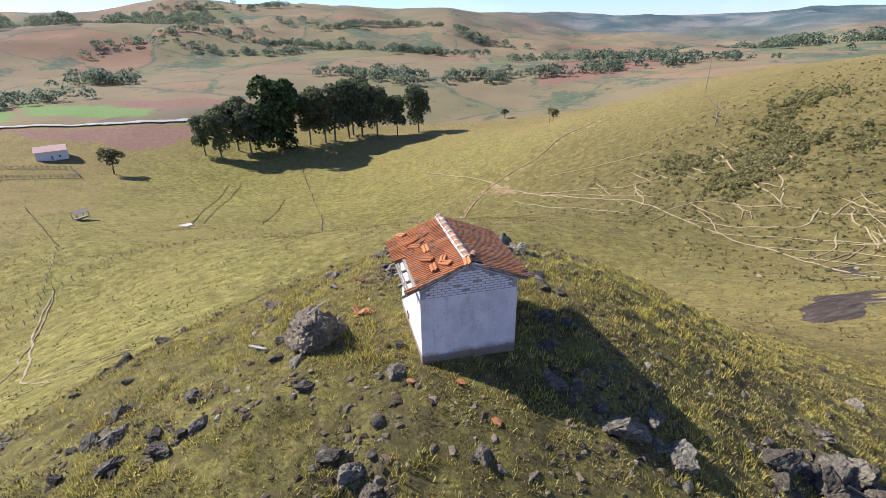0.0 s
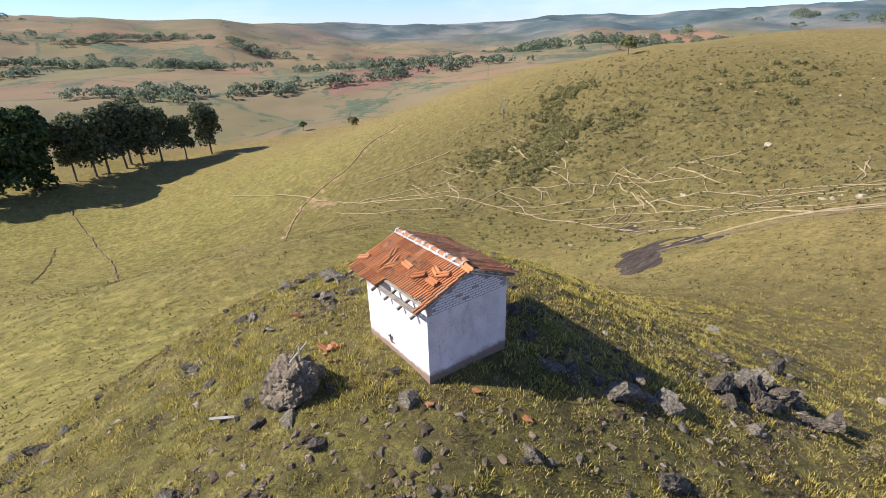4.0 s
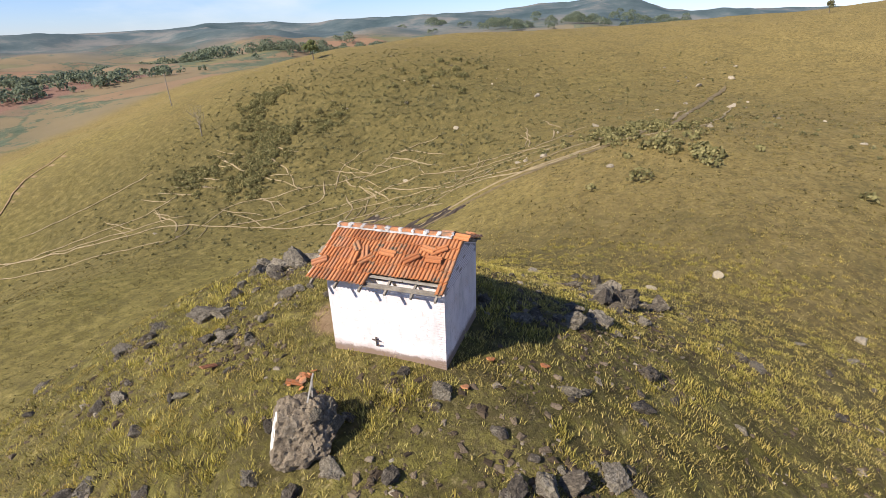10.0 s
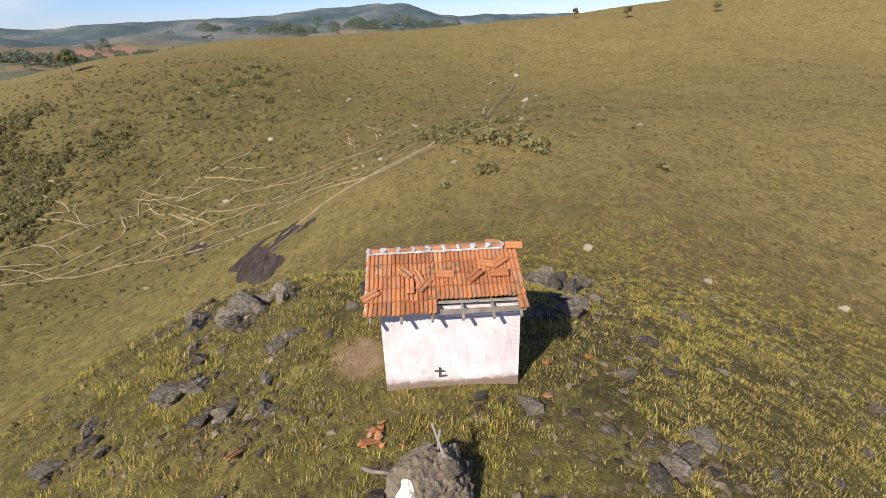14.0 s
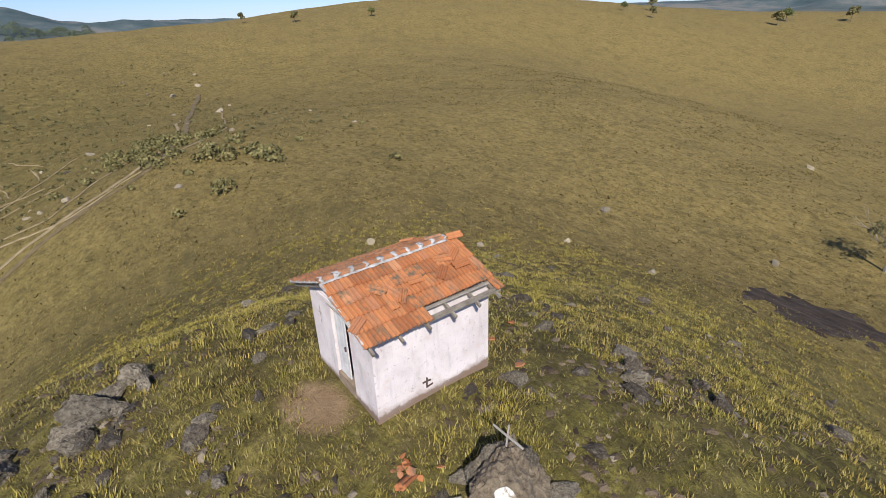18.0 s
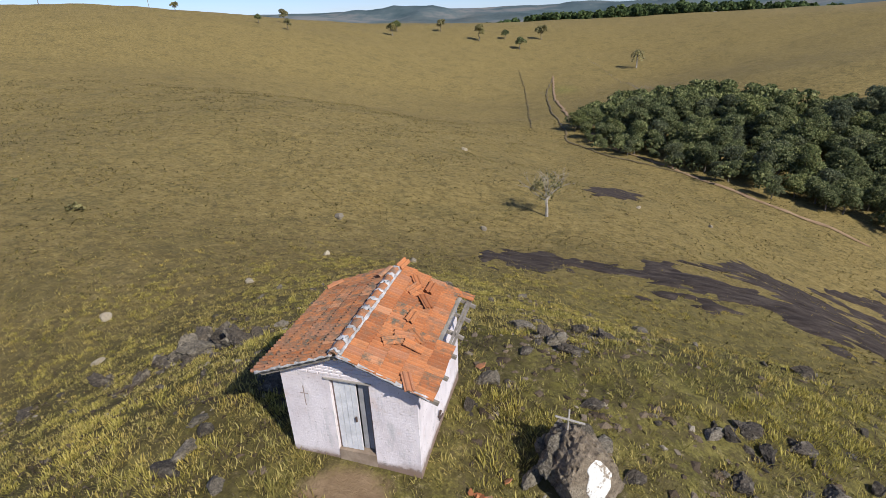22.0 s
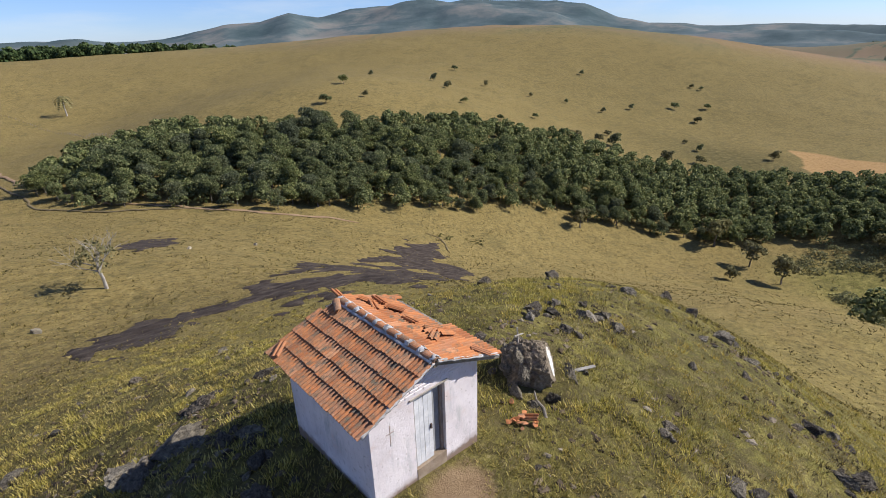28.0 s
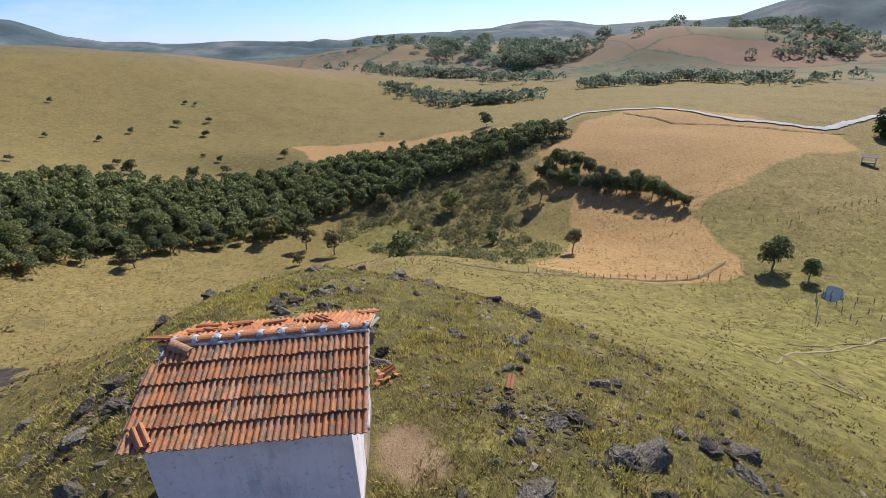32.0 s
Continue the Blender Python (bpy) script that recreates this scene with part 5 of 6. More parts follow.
slab("rock_slab", [(4.4, -40), (-1.4, -43.1), (-7.2, -42.5), (-12.6, -45), (-24.9, -58.3), (-44.9, -69.3), (-61.6, -81), (-72.7, -83.3), (-61.4, -59), (-46.4, -44.2), (-32.5, -36.1), (-25.3, -28.1), (-22.5, -31.8), (-19.5, -32), (-10.8, -33.2), (-3.5, -33.3), (2.4, -35.4), (3.9, -30.8)], 0.36, "broad dark rock sheet bare of grass below the knoll", 3, 0.12, 2.4, 0.42)
slab("rock_slab", [(-5.7, -82), (-11.5, -98.5), (-17.1, -99.7), (-14.3, -86.4), (-6.7, -76.1)], 0.4, "small dark rock sheet in dry pasture", 5)
slab("rock_slab", [(56.8, 13.4), (58.8, 16.9), (59.7, 21.1), (58.2, 26.7), (52.4, 27.4), (43.3, 21.4), (42.7, 19.3), (45.6, 18), (51.1, 20.3), (54.7, 18.2), (55.8, 14.4)], 0.5, "dark rock sheet in the gully", 7, 0.15, 1.0)
slab("rock_slab", [(74.3, 34.7), (88.4, 47.3), (86.9, 52.8), (79, 43)], 0.4, "narrow dark rock sheet in the gully", 8, 0.15, 0.6)
slab("rock_slab", [(23.3, 5.2), (21.1, 3.8), (25.3, 4.3), (20.6, 3.1)], 0.3, "small dark rock sheet in the turf", 12, 0.08, 0.5)


def ribbon(name, line, wide, mat, label, seed, lift=0.035, category="trail"):
    """A draped strip along a line, of uneven width, joined to the land."""
    pts = []
    for (ax, ay), (bx, by) in zip(line, line[1:]):
        n = max(2, int(math.hypot(bx - ax, by - ay) / 0.9))
        pts += [(ax + (bx - ax) * k / n, ay + (by - ay) * k / n) for k in range(n)]
    pts = np.array(pts + [line[-1]])
    for _ in range(8):
        pts[1:-1] = (pts[:-2] + pts[1:-1] * 2 + pts[2:]) / 4
    pts += 0.55 * np.stack([vnoise(pts[:, 0], pts[:, 1], 4.5, seed), vnoise(pts[:, 0], pts[:, 1], 4.5, seed + 5)], -1)
    d = np.gradient(pts, axis=0)
    d /= np.linalg.norm(d, axis=1, keepdims=True) + 1e-9
    nrm = np.stack([-d[:, 1], d[:, 0]], -1)
    w = wide * (0.65 + 0.5 * np.abs(vnoise(pts[:, 0], pts[:, 1], 3.0, seed + 2))) * np.minimum(1, np.minimum(np.arange(len(pts)), np.arange(len(pts))[::-1]) / 4 + 0.15)
    rows = [pts + nrm * (w * k)[:, None] for k in (-0.5, -0.2, 0.2, 0.5)]
    verts = []
    for k, r in enumerate(rows):
        z = ground_z(r[:, 0], r[:, 1]) + 0.0014 * np.hypot(r[:, 0], r[:, 1]) + (lift + 0.04 if k in (1, 2) else lift - 0.07)
        verts += list(map(tuple, np.column_stack([r, z])))
    n = len(pts)
    faces = [(r * n + i, r * n + i + 1, (r + 1) * n + i + 1, (r + 1) * n + i) for r in range(3) for i in range(n - 1)]
    faces = [f[::-1] for f in faces]
    return tagged(mesh_object(name, verts, faces, mat, smooth_shade=True), label, category, "", "structure")


CATTLE = "pale cattle trail worn into the slope"
for n, line in enumerate((
        [(63.5, 21.1), (81.7, 43.8), (86.2, 62.7), (83.4, 86.6), (84.7, 108.4), (76, 142.6), (69.8, 168.7)],
        [(69.8, 168.7), (65, 190.9), (57.4, 211.1), (46.6, 239)],
        [(83.4, 86.6), (90.3, 76.8), (101.3, 67.9), (109.4, 73.1)],
        [(82.5, 95.1), (95.6, 95.1), (103.8, 80.5), (111.1, 61.8), (117.2, 45.8)],
        [(83.9, 76.5), (95.1, 65.8), (102.1, 49.8), (92.3, 23.1), (96.5, 5)],
        [(84.7, 65.9), (94.6, 53.3), (96, 34.7), (67.2, 9.2), (86.1, -4.4)],
        [(84.4, 57), (90.1, 43.2), (74.4, 21.7), (63.2, 7.4), (74.9, -10.5), (89.1, -20.3), (132.8, -30.7)],
        [(70.3, 159.7), (80.8, 139.7), (90.2, 123.3), (100, 117.1)], [(73.8, 150.4), (83.3, 125.5), (89.8, 106.2)], [(66.2, 154.4), (71, 124.4), (74.3, 98)], [(81.8, 166.1), (98.3, 149.4), (111.3, 138.6)],
        [(103.4, 77.2), (112.8, 87.3), (120.2, 98.7)], [(104.9, 67), (115.7, 71.2), (125.7, 66.2)], [(108.3, 61.8), (121, 56.3), (129.8, 43.3)], [(95.6, 59.2), (105.4, 46), (107.8, 28.5), (101.7, 9.2)], [(107, 39.5), (98.8, 17), (117.1, 2.9)])):
    ribbon("cattle_trail", line, 0.60 if n < 3 else 0.40, M_TRAIL, CATTLE, 50 + n)
# short broken terraces that run level along the bank
rng = random.Random(31)
for n in range(56):
    x, y = rng.uniform(78, 128), rng.uniform(5, 125)
    line = [(x, y)]
    way = rng.choice((-1, 1))
    for k in range(rng.randint(4, 9)):
        gx, gy = gz(x + 0.6, y) - gz(x - 0.6, y), gz(x, y + 0.6) - gz(x, y - 0.6)
        s = math.hypot(gx, gy) + 1e-6
        x, y = x + way * (-gy / s) * 2.4 - 0.3 * gx / s, y + way * (gx / s) * 2.4 - 0.3 * gy / s
        line.append((x, y))
    ribbon("cattle_trail", line, rng.uniform(0.22, 0.5), M_TRAIL, "short pale cattle terrace on the bank", 200 + n)
for n, (line, wide) in enumerate((([(-65.1, 106.2), (-60.3, 85.1), (-47.5, 56.1), (-43.1, 50)], 0.7), ([(-65.1, 106.2), (-55.2, 69), (-52.4, 59.5)], 0.45), ([(-44.4, 50.7), (-28.4, 47.6), (-32.1, 45)], 0.4), ([(-42.8, 49.5), (-35.4, 43.1), (-52.3, 45.6)], 0.35))):
    ribbon("foot_trail", line, wide * 0.7, M_TRAIL, "pale footpath branching over the pasture", 80 + n)
for n, (line, wide) in enumerate((([(44.2, -395.5), (33.7, -342.9), (26.8, -291.1), (13.5, -182.5)], 0.5), ([(17.4, -381.2), (18.3, -324), (10.1, -240.1), (4.8, -202.8), (-0.9, -161.6), (-15.1, -141.2), (-37.6, -127.7)], 1.1), ([(127.5, 199.7), (105.5, 196.1), (87.3, 184.7), (74.3, 183.6), (62.4, 178.5), (50.3, 162.7), (32.7, 130.3), (16.2, 100.7)], 0.8),
                                  ([(-15.5, 306.5), (-5.3, 196.3), (-5.5, 152.1), (-7.8, 137.9)], 0.7), ([(-21.3, 235.8), (-27.5, 179.5)], 0.5), ([(-51, 265.6), (-54.4, 214.3), (-49.2, 159), (-53.7, 151.4)], 0.5), ([(-45.1, 267.4), (-49.8, 217.9), (-47, 174.4)], 0.45), ([(-70.5, -74.4), (-76, -83.5), (-73.4, -87.4)], 0.6), ([(-258, 119.3), (-222.2, 128.5), (-204.9, 157.3), (-199.9, 198.4)], 1.4), ([(-103, 82.5), (-94.8, 69.6), (-96.2, 50.5), (-82.9, 22.8), (-87.9, 6.8)], 1.4))):
    ribbon("ditch", line, wide * 0.8, M_SOIL if n == 2 else M_DITCH, "narrow earth ditch cut in the pasture", 95 + n, category="ditch")
ribbon("ditch", [(52, 21), (58, 15), (61, 10), (65, 2), (69, -4), (86, -11), (128, -22), (166, -34)], 1.5, M_DITCH, "dark eroded gully running up the hillside", 130, 0.03, "ditch")
ribbon("cattle_trail", [(53, 23), (60, 16.5), (64, 9), (68, 2), (74, -5), (90, -10), (128, -20)], 0.8, M_TRAIL, "pale trail beside the hillside gully", 131)
ribbon("ditch", [(18, -383), (11, -290), (0, -202), (-12, -160), (-28, -136), (-45, -112), (-60, -98)], 1.6, M_SOIL, "reddish eroded edge along the forest", 132, 0.03, "ditch")
ribbon("road", [(-268.8, 47.8), (-247, 66.3), (-276.9, 104.2), (-269.4, 118.9), (-263.9, 135.4), (-218.5, 156.2), (-208.3, 194.4), (-273.9, 310.9)], 4.6, M_ASPHALT, "pale country road across the valley", 120, 0.12, "road")
ribbon("road", [(-288.1, 336.5), (-234.4, 284.2), (-207.8, 305.7), (-189.6, 355.3), (-89.9, 372.4), (-25.5, 407.5)], 5.6, M_ASPHALT, "pale country road across the valley", 121, 0.35, "road")

POST = bpy.data.meshes.new("post")
bm = bmesh.new()
tube(bm, [(0, 0, -0.3), (0.01, 0, 0.5), (0.0, 0.015, 1.25)], [0.07, 0.065, 0.055], 6)
bm.to_mesh(POST)
bm.free()
POST.materials.append(M_OLDWOOD)


def fence(line, gap, label):
    """Posts with two slack wires, each post and wire a part."""
    length = sum(math.dist(a, b) for a, b in zip(line, line[1:]))
    n = max(2, int(length / gap))
    pts, done = [], 0.0
    for k in range(n + 1):
        d = length * k / n
        s = 0.0
        for a, b in zip(line, line[1:]):
            ln = math.dist(a, b)
            if d <= s + ln + 1e-6:
                f = (d - s) / ln
                pts.append((a[0] + (b[0] - a[0]) * f, a[1] + (b[1] - a[1]) * f))
                break
            s += ln
    x0, y0 = pts[0]
    base = Vector((x0, y0, gz(x0, y0)))
    ob = thing("fence", label, "fence", Matrix.Translation(base))
    tops = []
    for x, y in pts:
        p = Vector((x + rng.uniform(-0.2, 0.2), y + rng.uniform(-0.2, 0.2), 0))
        p.z = gz(p.x, p.y)
        tops.append(p - base)
        share("post", POST, ob, pose(*(p - base), rng.uniform(-6, 6), rng.uniform(-6, 6), rng.uniform(0, 90)) @ Matrix.Diagonal((1.15, 1.15, rng.uniform(0.85, 1.15), 1)))
    for h in (0.55, 1.0):
        bm = bmesh.new()
        for a, b in zip(tops, tops[1:]):
            tube(bm, [a + Vector((0, 0, h)), (a + b) / 2 + Vector((0, 0, h - 0.05)), b + Vector((0, 0, h))], [0.012] * 3, 3)
        part("wire", bm, M_IRON, ob)


fence([(-7.8, 140.8), (-16, 136.7), (-33.4, 132.5), (-50.6, 125.7), (-59.1, 116.9), (-65.5, 104.6), (-81.1, 89), (-66.3, 76.7)], 2.6, "old post and wire fence down the green slope")
fence([(-85, 26.7), (-91.4, 39), (-97.3, 56.2), (-94.8, 71.1), (-93, 77.7)], 2.4, "leaning post and wire fence by a marshy meadow")
fence([(-66.8, 85.2), (-82, 91.1), (-63, 91.1), (-74.1, 132.3), (-111.5, 196.9)], 3.0, "post and wire fence past the pond")
fence([(-133.2, 89.7), (-116.8, 109.1), (-125.1, 146.6), (-153.9, 176.6), (-145.4, 198)], 3.2, "post and wire fence towards the farm")
fence([(-4.1, -441.1), (-18.8, -403.2), (-32.1, -345.3), (-36.5, -236)], 4.0, "old fence across the dry pasture")

pond = [(-77.7 + 5.4 * math.cos(a) * (1 + 0.25 * math.sin(3 * a)), 92.9 + 4.0 * math.sin(a)) for a in np.linspace(0, 2 * math.pi, 24, endpoint=False)]
zw = min(gz(x, y) for x, y in pond) + 0.35
bm = bmesh.new()
f = bm.faces.new([bm.verts.new((x, y, zw)) for x, y in pond])
g = bmesh.ops.extrude_face_region(bm, geom=[f])
for v in (e for e in g["geom"] if isinstance(e, bmesh.types.BMVert)):
    v.co.z -= 1.4
bmesh.ops.recalc_face_normals(bm, faces=bm.faces)
me = bpy.data.meshes.new("pond")
bm.to_mesh(me)
bm.free()
me.materials.append(M_WATER)
tagged(new("pond", me), "small still pond reflecting the sky beside a tree", "pond", kind="structure")

# ---- plants ----
def leaf_cards(centres, radii, count, size, seed, flat=0.85, spread=0.18):
    """Verts and faces of many small bent leaf sprays on the shells of several lobes."""
    r = np.random.RandomState(seed)
    centres, radii = np.array(centres, float), np.array(radii, float)
    pick = r.choice(len(centres), count, p=radii**2 / (radii**2).sum())
    d = r.normal(size=(count, 3))
    d /= np.linalg.norm(d, axis=1, keepdims=True)
    d[:, 2] = np.where(d[:, 2] < -0.35, -d[:, 2], d[:, 2])
    p = centres[pick] + d * radii[pick][:, None] * np.array([1, 1, flat]) * (1 - spread * 2 * r.rand(count, 1) ** 2 + spread * 0.6 * r.rand(count, 1))
    n = d + 0.75 * r.normal(size=(count, 3))
    n /= np.linalg.norm(n, axis=1, keepdims=True)
    u = np.cross(n, r.normal(size=(count, 3)))
    u /= np.linalg.norm(u, axis=1, keepdims=True)
    w = np.cross(n, u)
    s = size * (0.55 + 0.9 * r.rand(count, 1))
    a, b = u * s, w * s * 0.75
    lift = n * s * 0.22
    v = np.stack([p - a - lift, p - 0.15 * a - b, p + a - lift, p + 0.2 * a + b, p + lift], 1).reshape(-1, 3)
    k = np.arange(count)[:, None] * 5
    f = np.concatenate([k + np.array([[0, 1, 4]]), k + np.array([[1, 2, 4]]), k + np.array([[2, 3, 4]]), k + np.array([[3, 0, 4]])])
    return v, f


def fast_mesh(name, v, f, mat):
    me = bpy.data.meshes.new(name)
    v, f = np.asarray(v, np.float32), np.asarray(f, np.int32)
    me.vertices.add(len(v))
    me.vertices.foreach_set("co", v.ravel())
    me.loops.add(f.size)
    me.loops.foreach_set("vertex_index", f.ravel())
    me.polygons.add(len(f))
    me.polygons.foreach_set("loop_start", np.arange(len(f), dtype=np.int32) * f.shape[1])
    me.update(calc_edges=True)
    me.materials.append(mat)
    return me


def lobes(seed, radius, height, base, n, lo=0.25, hi=0.85):
    """Uneven crown: a few large lobes with smaller ones about them."""
    r = random.Random(seed)
    cs, rs = [], []
    for k in range(n):
        a = 2 * math.pi * k / n + r.uniform(-0.5, 0.5)
        q = r.uniform(0.15, 0.68)
        rr = radius * r.uniform(0.34, 0.6)
        cs.append((radius * q * math.cos(a), radius * q * math.sin(a), base + (height - base) * r.uniform(lo, hi)))
        rs.append(rr)
    cs.append((0, 0, base + (height - base) * 0.62))
    rs.append(radius * 0.55)
    return cs, rs


def trunk_mesh(name, seed, height, thick, crown, mat, limbs=5):
    r = random.Random(seed)
    bm = bmesh.new()
    bend = [Vector((r.uniform(-0.25, 0.25) * k, r.uniform(-0.25, 0.25) * k, height * k / 4 - (0.4 if k == 0 else 0))) for k in range(5)]
    tube(bm, bend, [thick * (1.25 - 0.22 * k) for k in range(5)], 7)
    for k in range(limbs):
        c, rr = crown[0][k % len(crown[0])], crown[1][k % len(crown[0])]
        s = bend[2] if k % 2 else bend[3]
        e = Vector(c)
        mid = (s + e) / 2 + Vector((r.uniform(-0.3, 0.3), r.uniform(-0.3, 0.3), 0.25))
        tube(bm, [s, mid, e], [thick * 0.5, thick * 0.33, thick * 0.12], 5)
    me = bpy.data.meshes.new(name)
    bm.to_mesh(me)
    bm.free()
    me.materials.append(mat)
    return me


def tree_kind(seed, height, radius, base, n, cards, size, leaf, bark, thick, limbs=5, flat=0.85, lo=0.25, hi=0.85):
    c = lobes(seed, radius, height, base, n, lo, hi)
    v, f = leaf_cards(c[0], c[1], cards, size, seed, flat)
    return trunk_mesh("trunk", seed, height * 0.8, thick, c, bark, limbs), fast_mesh("crown", v, f, leaf)


def plant_tree(kind, x, y, s, label, category="tree", group="", turn=None, name="tree", sink=0.1, tall=1.0):
    t = thing(name, label, category, pose(x, y, gz(x, y) - sink, 0, 0, rng.uniform(0, 360) if turn is None else turn), group)
    for nm, me in zip(("trunk", "crown"), kind):
        share(nm, me, t, Matrix.Diagonal((s, s, s * tall, 1)))
    return t


rng = random.Random(77)
WOOD = [tree_kind(200 + k, 5.6 + 0.35 * k, 2.6 + 0.2 * (k % 3), 0.5, 14 + k % 3, 3400, 0.185, (M_LEAF, M_LEAF, M_LEAF_GUM, M_LEAF, M_LEAF)[k % 5], M_BARK, 0.16) for k in range(6)]
BUSH = [tree_kind(300 + k, 2.2 + 0.3 * k, 1.5, 0.2, 6, 650, 0.17, (M_LEAF_DRY, M_LEAF, M_LEAF_GUM)[k % 3], M_BARK, 0.05, 3) for k in range(4)]
GUM = [tree_kind(400 + k, 21, 6.8, 4.0, 18, 4200, 0.55, M_LEAF_GUM, M_BARK, 0.34, 7, 1.15, 0.08, 0.9) for k in range(3)]
LONE = [tree_kind(500 + k, 6.0, 2.7, 1.7, 6, 700, 0.30, M_LEAF_DRY if k else M_LEAF, M_BARK, 0.15) for k in range(3)]
THICK = tree_kind(600, 24, 9.0, 1.0, 30, 7500, 0.72, M_LEAF_DARK, M_BARK, 0.5, 4, 1.1, 0.04, 0.9)

# gallery forest in the side valley
FOREST = [(1.2, -183.8), (-10.5, -153.1), (-24.4, -138.2), (-37.5, -126.6), (-51, -111), (-78.4, -103.8), (-94.4, -99), (-117.1, -95.9), (-133.8, -88.5), (-149.7, -77.2), (-166.2, -61.3), (-177.9, -45.3), (-194.9, -33.1), (-204.9, -13.8), (-213.5, 11.2), (-223.2, 37), (-229.3, 62.5), (-234.2, 85.3),
          (-251, 69.2), (-252.7, 23.1), (-260.2, -3.6), (-257.8, -25.8), (-250.3, -51.9), (-231.8, -74.7), (-215.1, -98.8), (-198.1, -131), (-163.6, -142.9), (-129.6, -151.8), (-93.6, -158.4), (-69.5, -177.9), (-41.9, -210.1), (-17.9, -215.8)]
fx, fy = np.array([p[0] for p in FOREST]), np.array([p[1] for p in FOREST])
spots = []
gx = -260.2
while gx < 1:
    gy = -215.8
    while gy < 85:
        x, y = gx + rng.uniform(-2.4, 2.4), gy + rng.uniform(-2.4, 2.4)
        if bool(inside(np.array(x), np.array(y), FOREST)):
            spots.append((x, y))
        gy += 5.2
    gx += 5.2
spots.sort(key=lambda p: math.hypot(*p))
for k, (x, y) in enumerate(spots[:300]):
    edge = float(along(np.array(x), np.array(y), FOREST[:18]))
    s = rng.uniform(0.85, 1.45) * (0.62 + 0.38 * min(1, edge / 14))
    plant_tree(WOOD[int(rng.random() * 6) % 6], x, y, s, "dense dark green tree of the valley forest", "tree", "trees of the valley forest", tall=rng.uniform(0.85, 1.15))


def stuff_cards(name, centres, radii, per, size, mat, label, category, seed, flat=0.8):
    v, f = leaf_cards(centres, radii, per * len(centres), size, seed, flat)
    return tagged(new(name, fast_mesh(name, v, f, mat)), label, category, "", "stuff")


rest = spots[300:]
if rest:
    stuff_cards("far_forest", [(x + rng.uniform(-1, 1), y + rng.uniform(-1, 1), gz(x, y) + 4.2 * q) for x, y in rest for q in (0.55, 0.9, 1.25)], [rng.uniform(1.5, 2.9) for _ in range(3 * len(rest))], 95, 0.50, M_LEAF, "dark tree crowns at the far side of the valley forest", "forest", 61)
under = []
for k in range(1100):
    x, y = rng.choice(spots)
    x, y = x + rng.uniform(-3, 3), y + rng.uniform(-3, 3)
    under.append((x, y, gz(x, y) + rng.uniform(1.2, 3.6)))
stuff_cards("undergrowth", under, [rng.uniform(1.4, 2.6) for _ in under], 75, 0.34, M_LEAF, "shady shrubs under the forest edge", "undergrowth", 62)

# marsh scrub beyond the forest
MARSH = [(-230.3, 88.3), (-218.4, 61.9), (-206.9, 51.7), (-187.2, 52.6), (-170.2, 46), (-150.5, 50.5), (-121.6, 46.2), (-93.6, 21.3), (-120.7, 8.4), (-164.2, -15.6), (-185.3, -30.8), (-200.1, -16), (-213.5, 11.2), (-226.3, 37.2), (-232.4, 62.7)]
scrub = []
for k in range(3600):
    x, y = rng.uniform(-232, -94), rng.uniform(-31, 88)
    if bool(inside(np.array(x), np.array(y), MARSH)):
        open_meadow = math.exp(-(((x - -173.8) / 13) ** 2 + ((y - -8.2) / 12) ** 2)) + 0.8 * math.exp(-(((x - -136) / 7) ** 2 + ((y - 37) / 9) ** 2))
        if rng.random() > open_meadow * 1.15 + 0.15 and 0.9 * float(fbm(x, y, 16, 3, 17)) > -0.25 - 0.01 * (-x - 125):
            scrub.append((x, y, gz(x, y) + 0.4))
stuff_cards("marsh_scrub", scrub, [(0.45 + 1.5 * rng.random() ** 2) * (1.3 if p[0] < -160 else 1.0) for p in scrub], 30, 0.30, M_SCRUB, "low olive scrub filling the marshy valley floor", "scrub", 63, 0.8)
for x, y, s in ((-187.6, 20, 2.96), (-220.7, 32.5, 2.74), (-253.3, 17.4, 2.67), (-203.2, 49.4, 2.23), (-288, 51.2, 3.06), (-172.6, 6, 2.04), (-227.2, 58.2, 2.25), (-151.9, 30.5, 1.72), (-200.3, -7.2, 2.8)):
    plant_tree(BUSH[int(s * 10) % 4], x, y, s, "grey-green bush standing in the marsh", "bush", "bushes of the marsh", name="bush")
plant_tree(BUSH[1], -123.7, 0.4, 3.18, "round dark green bush below the knoll", "bush", name="bush")
for x, y, s in ((-168.3, -36.2, 1.45), (-161.1, -25, 1.53), (-136.7, -80.5, 1.21), (-173.5, -49.4, 1.74)):
    plant_tree(LONE[1], x, y, s, "sparse crooked tree at the forest edge", "tree", "trees at the forest edge")
plant_tree(LONE[2], -124.1, 49.7, 1.19, "small leaning tree beside the marsh", "tree")
plant_tree(LONE[1], -176.9, 54.1, 1.52, "small tree above the marsh", "tree")
for n, (x, y) in enumerate(((-193.4, 58.7), (-183, 65), (-175.8, 71.9), (-169, 76.8), (-161.9, 81.7), (-153.5, 87.1), (-145.6, 90.3), (-187, 70.6), (-172.1, 80.8), (-152.9, 90.5), (-195.4, 62.6), (-195.2, 69), (-188, 62.3), (-179.6, 68), (-171.8, 74.2), (-165.1, 79.3), (-157.8, 85), (-149.4, 88.2), (-141, 91.9), (-185.4, 76.2), (-178.1, 77.6), (-163.6, 85.5), (-201.1, 67.2), (-191.6, 73.1))):
    plant_tree(WOOD[n % 6], x, y, rng.uniform(0.9, 1.25), "leafy tree in a belt across the tawny field", "tree", "tree belt in the field", sink=0.7)
